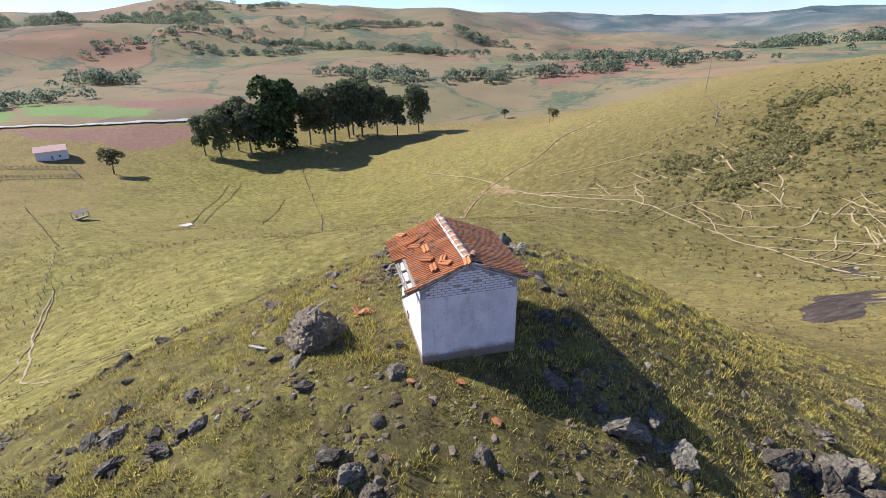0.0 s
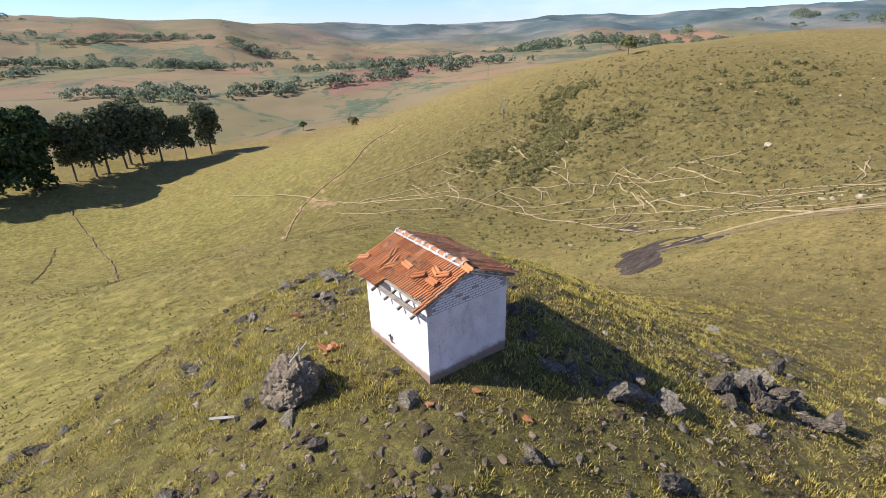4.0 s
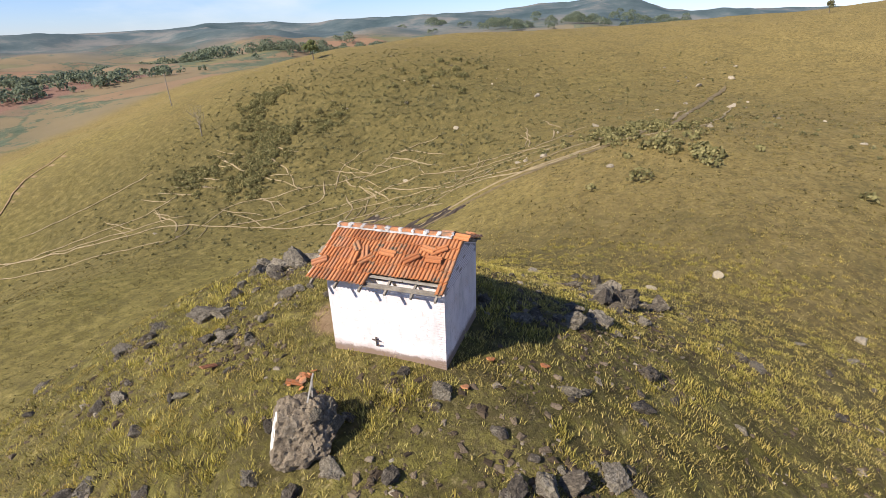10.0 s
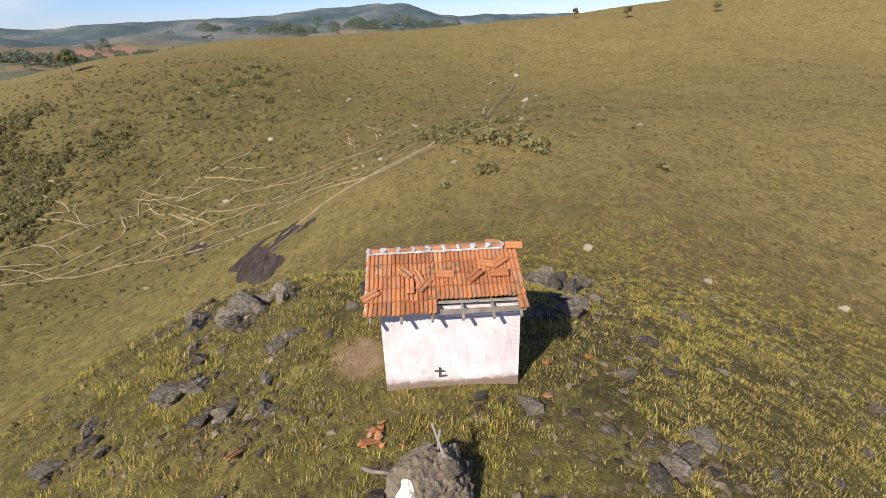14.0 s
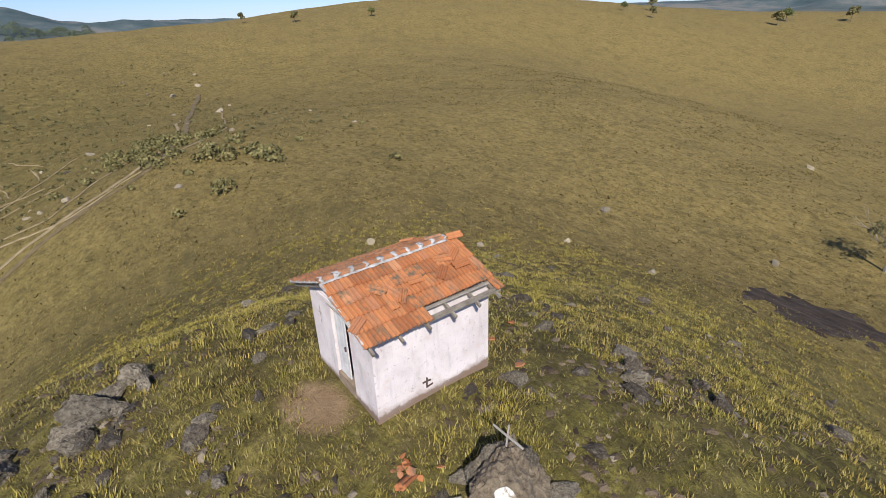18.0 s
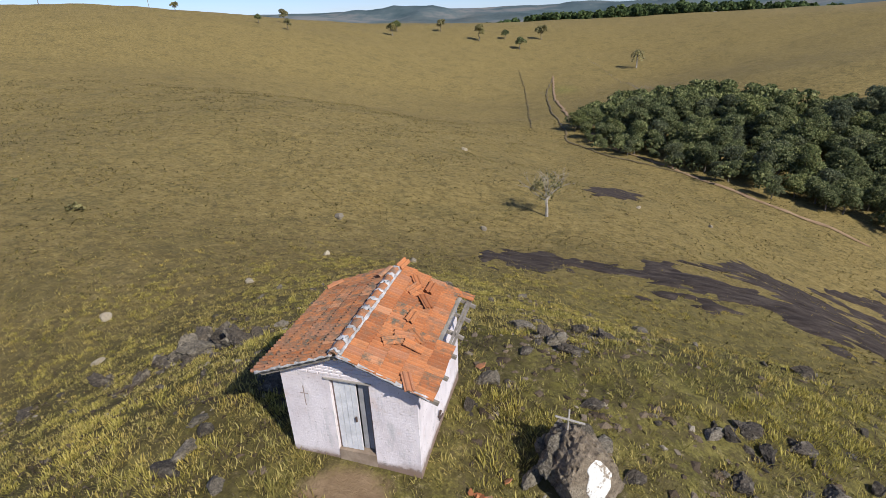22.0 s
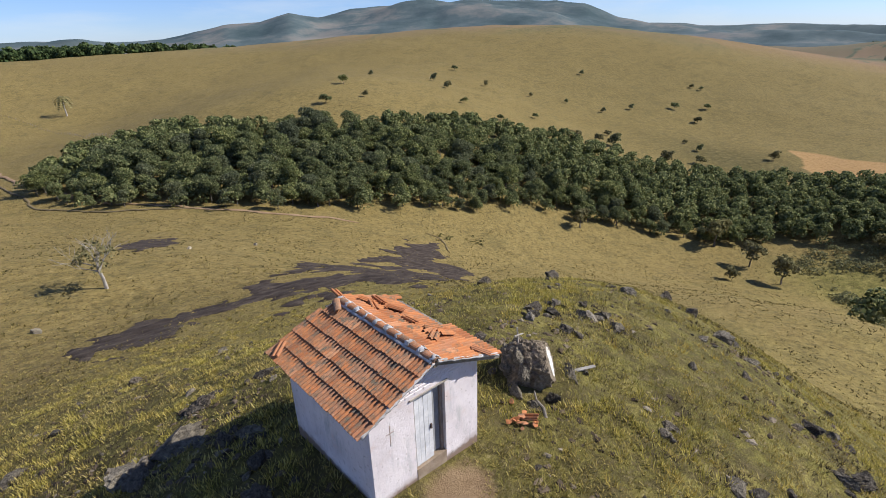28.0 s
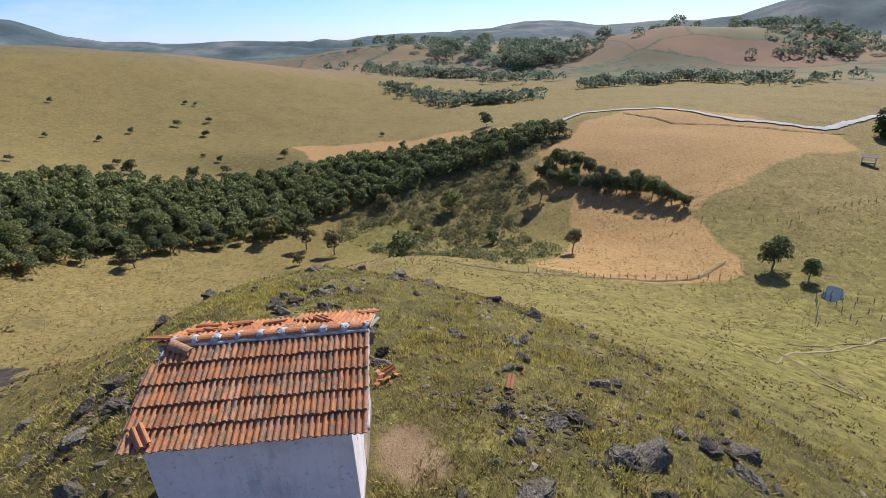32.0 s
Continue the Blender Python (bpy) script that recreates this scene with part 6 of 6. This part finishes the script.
plant_tree(WOOD[1], -95.5, 89.3, 1.3, "spreading green tree by the pond", "tree")
plant_tree(WOOD[3], -87.6, 92.5, 0.79, "small green tree by the pond", "tree")
plant_tree(THICK, -195.1, 214.1, 0.88, "dense dark rounded tree clump by the road", "tree", tall=0.62)

# trees of the northern slope
for n, (x, y, s) in enumerate(((68, 342.3, 1.39), (52.2, 339.8, 1.2), (38.4, 341.4, 1.55), (27.8, 340.3, 1.65), (18.7, 337.6, 1.7), (9, 332.7, 1.73), (2.5, 329.3, 1.54), (-7.3, 326.5, 1.46), (-42.9, 313.5, 1.43), (-59.6, 308.6, 1.27), (-68.5, 310.6, 1.04), (22.1, 344.6, 1.71), (-51, 320.4, 1.35))):
    plant_tree(GUM[n % 3], x, y, s, "tall gum tree with bare lower trunk in a row", "tree", "gum trees on the north slope")
plant_tree(THICK, -24.4, 318, 1.7, "huge dark bamboo clump among gum trees", "bamboo clump", name="bamboo_clump")
plant_tree(LONE[0], 144.9, 374.8, 1.34, "lone round tree in the north pasture", "tree")
plant_tree(LONE[0], 201.9, 130.4, 1.5, "lone spreading tree on the hill crest", "tree")
plant_tree(LONE[1], 153, 304.5, 1.59, "lone spindly tree in the north pasture", "tree")
plant_tree(LONE[1], -107, 275.4, 2.33, "bare greyish tree beside the farm hut", "tree")

# hill trees to the south and west
for n, (x, y, s) in enumerate(((51.9, -460.8, 1.83), (37.6, -504.7, 2.2), (89.4, -470.7, 2.19), (69.2, -490.2, 1.52), (153.7, -422.4, 1.76), (195.4, -329.9, 1.16), (215, -326.7, 1.03), (253.1, -294.5, 0.98), (217.1, -363.5, 1.57), (161.2, -456.8, 1.7), (130.4, -493.6, 1.89), (287.1, -231.6, 1.25), (244.1, -145.2, 0.81), (247.2, -103.5, 0.9), (261.1, -82.6, 0.77))):
    plant_tree(LONE[n % 3], x, y, s, "scattered small tree along the pasture crest", "tree", "trees along the pasture crest")
for n, (x, y, s) in enumerate(((-193.2, -206.7, 1.83), (-174.5, -174.4, 1.21), (-227.4, -121.9, 2.44), (-200.9, -127.2, 2.17), (-226.1, -129.6, 1.76), (-179.9, -155.4, 1.14), (-177.8, -257.1, 1.15), (-230.5, -95.8, 2.25), (-243.1, -135, 1.33), (-212.3, -160, 1.06), (-268.7, -96.2, 1.37), (-281.1, -64.8, 1.62))):
    plant_tree(BUSH[n % 4], x, y, s, "dark bush dotted on the tawny western hill", "bush", "bushes on the western hill", name="bush")


for k in range(24):
    x, y = rng.gauss(-240, 80), rng.gauss(-150, 70)
    if not bool(inside(np.array(x), np.array(y), FOREST)) and x < -60:
        plant_tree(BUSH[k % 4], x, y, rng.uniform(0.9, 2.0), "dark bush dotted on the tawny western hill", "bush", "bushes on the western hill", name="bush")


# palm on the southern pasture
def palm(x, y):
    t = thing("palm", "lone shaggy palm on the dry pasture", "palm", pose(x, y, gz(x, y)) @ Matrix.Scale(2.0, 4))
    bm = bmesh.new()
    tube(bm, [(0, 0, -0.3), (0.08, 0, 3), (0.02, 0.05, 6.2)], [0.24, 0.18, 0.16], 8)
    part("trunk", bm, M_PALEBARK, t)
    for k in range(17):
        a, up = 2.4 * k, 1.1 - 0.13 * k
        bm = bmesh.new()
        d = Vector((math.cos(a), math.sin(a), 0))
        sidev = Vector((-d.y, d.x, 0))
        pts = [Vector((0.02, 0.05, 6.2)) + d * (2.6 * s) + Vector((0, 0, up * 1.6 * s - 2.6 * s * s)) for s in (0, 0.2, 0.4, 0.6, 0.8, 1.0)]
        for i in range(5):
            for sd in (-1, 1):
                for h in (0.0, 0.5):
                    p = pts[i].lerp(pts[i + 1], h)
                    q = pts[i].lerp(pts[i + 1], h + 0.4)
                    bm.faces.new([bm.verts.new(c) for c in (p, q, p + sidev * sd * 0.62 + d * 0.25 + Vector((0, 0, -0.25)))])
        part("frond", bm, M_LEAF_DRY, t)


palm(-40.6, -409.4)


def dead_tree(x, y, height, seed, label, wide=1.0, bark=M_PALEBARK):
    """A leafless tree with forked, crooked branches."""
    r = random.Random(seed)
    t = thing("bare_tree", label, "tree", pose(x, y, gz(x, y)))
    bm = bmesh.new()
    top = Vector((0.25, 0.1, height * 0.42))
    tube(bm, [(0, 0, -0.3), (0.05, 0.02, height * 0.2), top], [0.22, 0.18, 0.15], 7)
    part("trunk", bm, bark, t)
    for k in range(9):
        bm = bmesh.new()
        a = 2.4 * k
        p, d, rad = top.copy() - Vector((0, 0, 0.12 * k)), Vector((math.cos(a) * wide, math.sin(a) * wide, r.uniform(0.5, 1.1))).normalized(), 0.095
        def grow(p, d, rad, n):
            pts, rs = [p.copy()], [rad]
            for s in range(3):
                d = (d + Vector((r.uniform(-0.5, 0.5), r.uniform(-0.5, 0.5), r.uniform(-0.2, 0.45)))).normalized()
                p = p + d * height * 0.085
                rad *= 0.78
                pts.append(p.copy())
                rs.append(rad)
            tube(bm, pts, rs, 5)
            if n:
                for _ in range(2):
                    grow(p, (d + Vector((r.uniform(-0.8, 0.8), r.uniform(-0.8, 0.8), r.uniform(-0.2, 0.5)))).normalized(), rad, n - 1)
        grow(p, d, rad, 2)
        part("branch", bm, bark, t)
    return t


dead = dead_tree(-0.3, -57, 6.73, 3, "bare pale tree with crooked twigs on the slope")
v, f = leaf_cards([(math.cos(a) * 1.3 + 0.2, math.sin(a) * 1.3, 4.0 + 0.9 * math.sin(3 * a)) for a in np.linspace(0, 6.2, 9)], [0.95] * 9, 420, 0.15, 9)
ob = new("sparse_leaves", fast_mesh("sparse_leaves", v, f, M_LEAF_DRY))
ob.parent = dead
dead_tree(130.4, 134.1, 10.37, 5, "thin leafless tree on the eastern bank", 0.6, M_OLDWOOD)


def pole(x, y, tall, label, arm=True):
    t = thing("utility_pole", label, "utility pole", pose(x, y, gz(x, y), 0, 0, 40))
    bm = bmesh.new()
    tube(bm, [(0, 0, -0.5), (0, 0, tall / 2), (0, 0, tall)], [0.17, 0.14, 0.11], 8)
    part("shaft", bm, M_OLDWOOD, t)
    if arm:
        bm = bmesh.new()
        beam(bm, (-0.9, 0, tall - 0.4), (0.9, 0, tall - 0.4), 0.1, 0.12)
        part("crossarm", bm, M_OLDWOOD, t)
        for k in (-0.75, 0.75):
            bm = bmesh.new()
            tube(bm, [(k, 0, tall - 0.35), (k, 0, tall - 0.15)], [0.05, 0.06], 6)
            part("insulator", bm, M_MORTAR, t)


pole(157.4, 173.1, 12.6, "weathered wooden power pole on the hill")
pole(126.9, 255.5, 12, "plain wooden pole in the north pasture", False)
for x, y in ((270.1, -291.6),):
    pole(x, y, 20.0, "slender distant mast on the crest", False)

# rough scrub on the eastern banks
bank = []
for line, n, wob in (([(159, 119.6), (149.5, 122.3), (135.8, 117.7), (130.1, 101.8)], 150, 2.2), ([(130.1, 101.8), (125.8, 103.9), (112.5, 98.5), (103.5, 96)], 190, 2.4), ([(141.8, 88.9), (135.9, 84.3)], 40, 2.0), ([(104, -10.7), (80.3, -5.9), (58.7, -13.9)], 60, 4.0), ([(104.7, 121.9), (113, 116.5)], 60, 3.0), ([(175.9, 48.7), (161.6, 71.5)], 40, 5)):
    for k in range(int(n * 1.5)):
        s = rng.random() * (len(line) - 1)
        i = int(s)
        x = line[i][0] + (line[i + 1][0] - line[i][0]) * (s - i) + rng.gauss(0, 1.5 * wob)
        y = line[i][1] + (line[i + 1][1] - line[i][1]) * (s - i) + rng.gauss(0, 1.5 * wob)
        bank.append((x, y, gz(x, y) + 0.25))
stuff_cards("bank_scrub", bank, [rng.uniform(0.5, 1.5) for _ in bank], 60, 0.24, M_LEAF_DRY, "dark rough scrub on the eroded bank", "scrub", 64, 0.75)
heath = []
for k in range(14000):
    x, y = rng.uniform(62, 205), rng.uniform(-40, 150)
    if rng.random() < math.exp(-(((x - 132) / 44) ** 2 + ((y - 76) / 54) ** 2)) + 0.08:
        heath.append((x, y, gz(x, y)))
stuff_cards("heath_tufts", heath, [rng.uniform(0.16, 0.52) for _ in heath], 11, 0.20, M_LEAF_DRY, "olive tussocks over the eastern slope", "tussocks", 65, 0.8)
banks = [(x + rng.gauss(0, 1.3), y + rng.gauss(0, 1.3)) for x, y in ((-29.8, -17.5), (-59.6, -53.2), (-44.9, -42), (-78.1, -84.7), (-86, -81.1), (-50.1, -41.2)) for _ in range(14)]
stuff_cards("slope_shrubs", [(x, y, gz(x, y) + 0.1) for x, y in banks], [rng.uniform(0.2, 0.5) for _ in banks], 40, 0.10, M_LEAF_DRY, "low grey-green shrubs on the western slope", "shrubs", 66, 0.7)


# distant woods, hedges and pine plantations
def wood_line(line, n, wob, size, cs, rs):
    for k in range(n):
        s = rng.random() * (len(line) - 1)
        i = int(s)
        x = line[i][0] + (line[i + 1][0] - line[i][0]) * (s - i) + rng.gauss(0, 1.5 * wob)
        y = line[i][1] + (line[i + 1][1] - line[i][1]) * (s - i) + rng.gauss(0, 1.5 * wob)
        q = size * 0.95 * rng.uniform(0.5, 1.3)
        cs.append((x, y, gz(x, y) + q * 0.6))
        rs.append(q)


def bearing(az, d):
    return d * math.sin(math.radians(az)), d * math.cos(math.radians(az))


cs, rs = [], []
for line, n, wob, size in (
        ([bearing(2, 580), bearing(12, 540), bearing(24, 580), bearing(33, 610), bearing(45, 700)], 150, 9, 6.5),
        ([bearing(22, 740), bearing(32, 700), bearing(40, 740)], 70, 16, 7),
        ([bearing(-8, 910), bearing(6, 980), bearing(18, 840)], 80, 14, 8), ([bearing(-30, 1080), bearing(-16, 1220), bearing(-6, 1130)], 120, 45, 12),
        ([bearing(-42, 580), bearing(-36, 610), bearing(-30, 580)], 70, 12, 7), ([bearing(-34, 470), bearing(-28, 510), bearing(-22, 520)], 40, 8, 5.5),
        ([bearing(-22, 630), bearing(-17, 610)], 26, 8, 8), ([bearing(30, 950), bearing(45, 1030), bearing(60, 1220)], 110, 25, 10), ([bearing(8, 840), bearing(14, 880)], 50, 14, 8),
        ([bearing(48, 910), bearing(58, 860), bearing(70, 1080)], 80, 20, 10), ([bearing(70, 1760), bearing(84, 1620), bearing(95, 1890)], 90, 60, 16),
        ([bearing(-52, 740), bearing(-45, 840), bearing(-38, 910)], 90, 22, 8), ([bearing(-70, 520), bearing(-60, 600), bearing(-52, 520)], 80, 10, 6),
        ([bearing(269, 520), bearing(277, 430), bearing(284, 440)], 150, 7, 4.5), ([bearing(268, 700), bearing(276, 680), bearing(285, 620)], 150, 16, 6),
        ([bearing(282, 750), bearing(288, 790)], 60, 14, 11), ([bearing(292, 520), bearing(300, 560), bearing(312, 580)], 60, 9, 5.5), ([bearing(268, 910), bearing(280, 840), bearing(296, 950)], 120, 40, 10),
        ([bearing(303, 910), bearing(312, 840)], 40, 14, 8), ([bearing(-20, 840), bearing(-8, 950), bearing(4, 930)], 90, 7, 6), ([bearing(-24, 1320), bearing(-14, 1420), bearing(0, 1480)], 110, 16, 9), ([bearing(2, 1150), bearing(10, 1220), bearing(22, 1110)], 100, 10, 8), ([bearing(-12, 840), bearing(-4, 800), bearing(0, 880)], 60, 5, 5)):
    wood_line(line, n, wob, size, cs, rs)
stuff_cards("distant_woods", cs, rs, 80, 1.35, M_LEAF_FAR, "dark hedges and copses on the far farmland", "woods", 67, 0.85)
cs, rs = [], []
for line, n, wob, size in (([bearing(168, 760), bearing(178, 690), bearing(186, 670), bearing(196, 690), bearing(206, 760)], 330, 4, 4.0), ([bearing(183, 700), bearing(190, 700)], 120, 7, 5.5), ([bearing(150, 970), bearing(168, 830)], 120, 6, 4)):
    wood_line(line, n, wob, size, cs, rs)
stuff_cards("pine_plantation", cs, rs, 60, 1.7, M_LEAF_DARK, "dark pine plantation along the southern skyline", "plantation", 68, 1.3)


# ---- farm buildings ----
def hut(x, y, w, d, h, turn, wall_mat, roof_mat, label, name="farm_hut", open_sides=False):
    t = thing(name, label, "hut", pose(x, y, gz(x, y), 0, 0, turn))
    if open_sides:
        for sx in (-1, 1):
            for sy in (-1, 1):
                bm = bmesh.new()
                beam(bm, (sx * w * 0.42, sy * d * 0.42, -0.3), (sx * w * 0.42, sy * d * 0.42, h), 0.14, 0.14)
                part("post", bm, M_OLDWOOD, t)
        bm = bmesh.new()
        box(bm, -w * 0.4, w * 0.4, -d * 0.25, d * 0.25, 0.45, 0.8)
        part("trough", bm, M_OLDWOOD, t)
    else:
        for nm, b in (("wall_front", (-w / 2, w / 2, -d / 2, -d / 2 + 0.2)), ("wall_back", (-w / 2, w / 2, d / 2 - 0.2, d / 2)), ("wall_side", (-w / 2, -w / 2 + 0.2, -d / 2 + 0.2, d / 2 - 0.2)), ("wall_side", (w / 2 - 0.2, w / 2, -d / 2 + 0.2, d / 2 - 0.2))):
            bm = bmesh.new()
            box(bm, b[0], b[1], b[2], b[3], -0.6, h)
            part(nm, bm, wall_mat, t)
        bm = bmesh.new()
        box(bm, -0.45, 0.45, -d / 2 - 0.03, -d / 2 + 0.02, 0, min(2.0, h - 0.2))
        part("door", bm, M_FRAME, t)
        bm = bmesh.new()
        box(bm, w * 0.22, w * 0.22 + 0.9, -d / 2 - 0.03, -d / 2 + 0.02, 1.0, min(1.9, h - 0.2))
        part("window", bm, M_IRON, t)
    for sy in (-1, 1):
        bm = bmesh.new()
        m = Matrix.Translation((0, 0, h + d * 0.2)) @ pose(0, 0, 0, -sy * 21, 0, 0)
        box(bm, -w / 2 - 0.3, w / 2 + 0.3, 0 if sy > 0 else -d * 0.62, d * 0.62 if sy > 0 else 0, -0.03, 0.05, m)
        part("roof_slope", bm, roof_mat, t)
    return t


hut(-140.9, 295.4, 14, 10, 4.6, 20, M_PAINT, M_ROOFPINK, "white farm cottage with a pale pinkish roof")
hut(-151.5, 224.3, 12, 9, 4.4, 35, M_OLDWOOD, M_ROOFFAR, "dark weathered timber cattle shed", "cattle_shed")
for x, y, label in ((-108.7, 152.8, "small roofed cattle feeder on posts"), (-85.8, 176.7, "small roofed cattle feeder on posts"), (-143.8, 199, "pale-roofed cattle feeder on posts"), (-158.1, 169.1, "small roofed cattle feeder on posts")):
    hut(x, y, 4.6, 3.6, 2.9, rng.uniform(0, 90), M_OLDWOOD, M_OLDWOOD if "small" in label else M_PAINT, label, "cattle_feeder", True)
CX, CY = -148, 237.2
corral = thing("corral", "old timber corral of posts and rails", "corral", pose(CX, CY, gz(CX, CY)))
ring = [(-148, 237.2), (-143.4, 253.9), (-118.4, 264.3), (-126.5, 277.4), (-163.5, 265), (-155.9, 248.3), (-148, 237.2)]
for (ax, ay), (bx, by) in zip(ring, ring[1:]):
    n = max(2, int(math.dist((ax, ay), (bx, by)) / 2.2))
    for k in range(n):
        x, y = ax + (bx - ax) * k / n, ay + (by - ay) * k / n
        share("post", POST, corral, pose(x - CX, y - CY, gz(x, y) - gz(CX, CY)) @ Matrix.Diagonal((1.8, 1.8, 1.6, 1)))
    for h in (0.6, 1.1, 1.6):
        bm = bmesh.new()
        z0 = gz(CX, CY)
        beam(bm, (ax - CX, ay - CY, gz(ax, ay) - z0 + h), (bx - CX, by - CY, gz(bx, by) - z0 + h), 0.07, 0.16)
        part("rail", bm, M_OLDWOOD, corral)
me = bpy.data.meshes.new("salt_lick")
bm = bmesh.new()
z = gz(-50.9, 167.3)
box(bm, -2.0, 2.0, -1.5, 1.5, -0.6, 0.14)
bmesh.ops.bevel(bm, geom=bm.edges[:], offset=0.08, segments=1, affect="EDGES")
bm.to_mesh(me)
bm.free()
me.materials.append(M_MORTAR)
ob = new("cement_pad", me)
ob.matrix_basis = pose(-50.9, 167.3, z + 0.1, 0, 0, 25)
tagged(ob, "pale cement pad in the green pasture", "cement pad")

# ---- grass ----
def blades(name, x, y, tall, wide, per, lean, mat, label, seed, clump=0.075):
    """Tufts of bent blades that spread from the points x, y: one mesh of loose blades."""
    r = np.random.RandomState(seed)
    n = len(x)
    cx, cy, tall = np.repeat(x, per), np.repeat(y, per), np.repeat(tall, per)
    ox, oy = r.normal(size=n * per) * clump, r.normal(size=n * per) * clump
    x, y = cx + ox, cy + oy
    z = ground_z(x, y) - 0.02
    a = np.arctan2(oy, ox) + r.normal(size=n * per) * 0.8
    h = tall * (0.5 + 0.75 * r.rand(n * per))
    l = h * lean * (0.3 + r.rand(n * per))
    w = wide * (0.6 + 0.8 * r.rand(n * per))
    ca, sa = np.cos(a), np.sin(a)
    p0 = np.stack([x - sa * w, y + ca * w, z], -1)
    p1 = np.stack([x + sa * w, y - ca * w, z], -1)
    p2 = np.stack([x + ca * l * 0.45 + sa * w * 0.7, y + sa * l * 0.45 - ca * w * 0.7, z + h * 0.62], -1)
    p3 = np.stack([x + ca * l * 0.45 - sa * w * 0.7, y + sa * l * 0.45 + ca * w * 0.7, z + h * 0.62], -1)
    p4 = np.stack([x + ca * l, y + sa * l, z + h], -1)
    v = np.stack([p0, p1, p2, p3, p4], 1).reshape(-1, 3)
    k = np.arange(n * per)[:, None] * 5
    f = np.concatenate([k + np.array([[0, 1, 2]]), k + np.array([[0, 2, 3]]), k + np.array([[3, 2, 4]])])
    return tagged(new(name, fast_mesh(name, v, f, mat)), label, "grass", "", "stuff")


def scatter(n, r0, r1, power, seed, keep):
    r = np.random.RandomState(seed)
    a, d = r.rand(n) * 2 * math.pi, r0 + (r1 - r0) * r.rand(n) ** power
    x, y = d * np.sin(a), d * np.cos(a)
    ok = ~((x > -1.16) & (x < 1.87) & (y > -1.72) & (y < 1.72)) & ~((x > -0.45) & (x < 1.0) & (y > 1.5) & (y < 2.7)) & (np.hypot(x + 4.25, y - 0.72) > 1.0)
    ok &= keep(x, y) > r.rand(n)
    return x[ok], y[ok], r


thin_out = lambda x, y: smooth(62, 12, np.hypot(x, y))
x, y, r = scatter(76000, 1.2, 62, 0.74, 5, lambda x, y: np.clip(0.5 + 1.0 * fbm(x, y, 1.6, 4, 91), 0.06, 1) * thin_out(x, y))
blades("meadow_grass", x, y, 0.07 + 0.08 * r.rand(len(x)) * (1 + fbm(x, y, 3, 2, 92)), 0.011, 9, 0.9, M_GRASS, "thick green and yellow grass tufts over the knoll", 6, 0.06)
x, y, r = scatter(66000, 1.2, 56, 0.74, 7, lambda x, y: np.clip(0.45 - 0.9 * fbm(x, y, 2.2, 4, 95), 0.05, 1) * smooth(56, 14, np.hypot(x, y)))
blades("dry_grass", x, y, 0.06 + 0.09 * r.rand(len(x)), 0.011, 8, 1.1, M_STRAW, "dry straw-coloured grass tufts over the knoll", 8, 0.06)
x, y, r = scatter(80000, 12, 190, 0.72, 9, lambda x, y: np.clip(0.45 + 0.8 * fbm(x, y, 7, 3, 97), 0.06, 1))
far_off = 1 + np.hypot(x, y) / 50
blades("pasture_tussocks", x, y, (0.06 + 0.09 * r.rand(len(x))) * far_off**0.6, 0.036, 5, 1.0, M_TURF, "short dry tussocks over the pasture", 10, 0.09)
x, y, r = scatter(38000, 2.2, 48, 0.76, 11, lambda x, y: np.clip(-0.05 + 1.4 * fbm(x, y, 1.3, 4, 98), 0.0, 1))
blades("dead_growth", x, y, 0.05 + 0.08 * r.rand(len(x)), 0.012, 9, 1.5, M_DEAD, "dark withered stems among the grass", 12, 0.08)
x, y, r = scatter(64000, 5, 66, 0.8, 13, lambda x, y: smooth(-0.1, 0.7, (0.6 * x - 0.8 * y) / np.hypot(x, y)) * np.clip(0.55 + 0.8 * fbm(x, y, 2.6, 3, 93), 0.1, 1) * smooth(62, 24, np.hypot(x, y)))
blades("hillside_grass", x, y, 0.07 + 0.08 * r.rand(len(x)), 0.014, 6, 0.8, M_STRAW, "pale yellow grass on the slope behind the chapel", 14, 0.08)
x, y, r = scatter(64000, 14, 210, 0.75, 15, lambda x, y: np.clip(0.35 + 1.2 * fbm(x, y, 5, 4, 94), 0.05, 1))
blades("dark_tussocks", x, y, (0.05 + 0.08 * r.rand(len(x))) * (1 + np.hypot(x, y) / 45) ** 0.7, 0.046, 5, 1.3, M_SPECK, "dark small tussocks dotted over the pasture", 16, 0.07)
x, y, r = scatter(9500, 2.0, 34, 0.72, 17, lambda x, y: np.clip(0.25 + 1.3 * fbm(x, y, 2.6, 3, 99), 0.0, 1))
blades("grass_clumps", x, y, 0.10 + 0.12 * r.rand(len(x)), 0.012, 34, 0.7, M_GRASS, "dense high clumps of yellow-green grass", 18, 0.12)
x, y, r = scatter(3600, 4.0, 40, 0.75, 19, lambda x, y: np.clip(0.25 - 1.2 * fbm(x, y, 3.1, 3, 90), 0.0, 1))
blades("straw_clumps", x, y, 0.10 + 0.10 * r.rand(len(x)), 0.012, 30, 0.7, M_STRAW, "dense clumps of bleached straw grass", 20, 0.12)
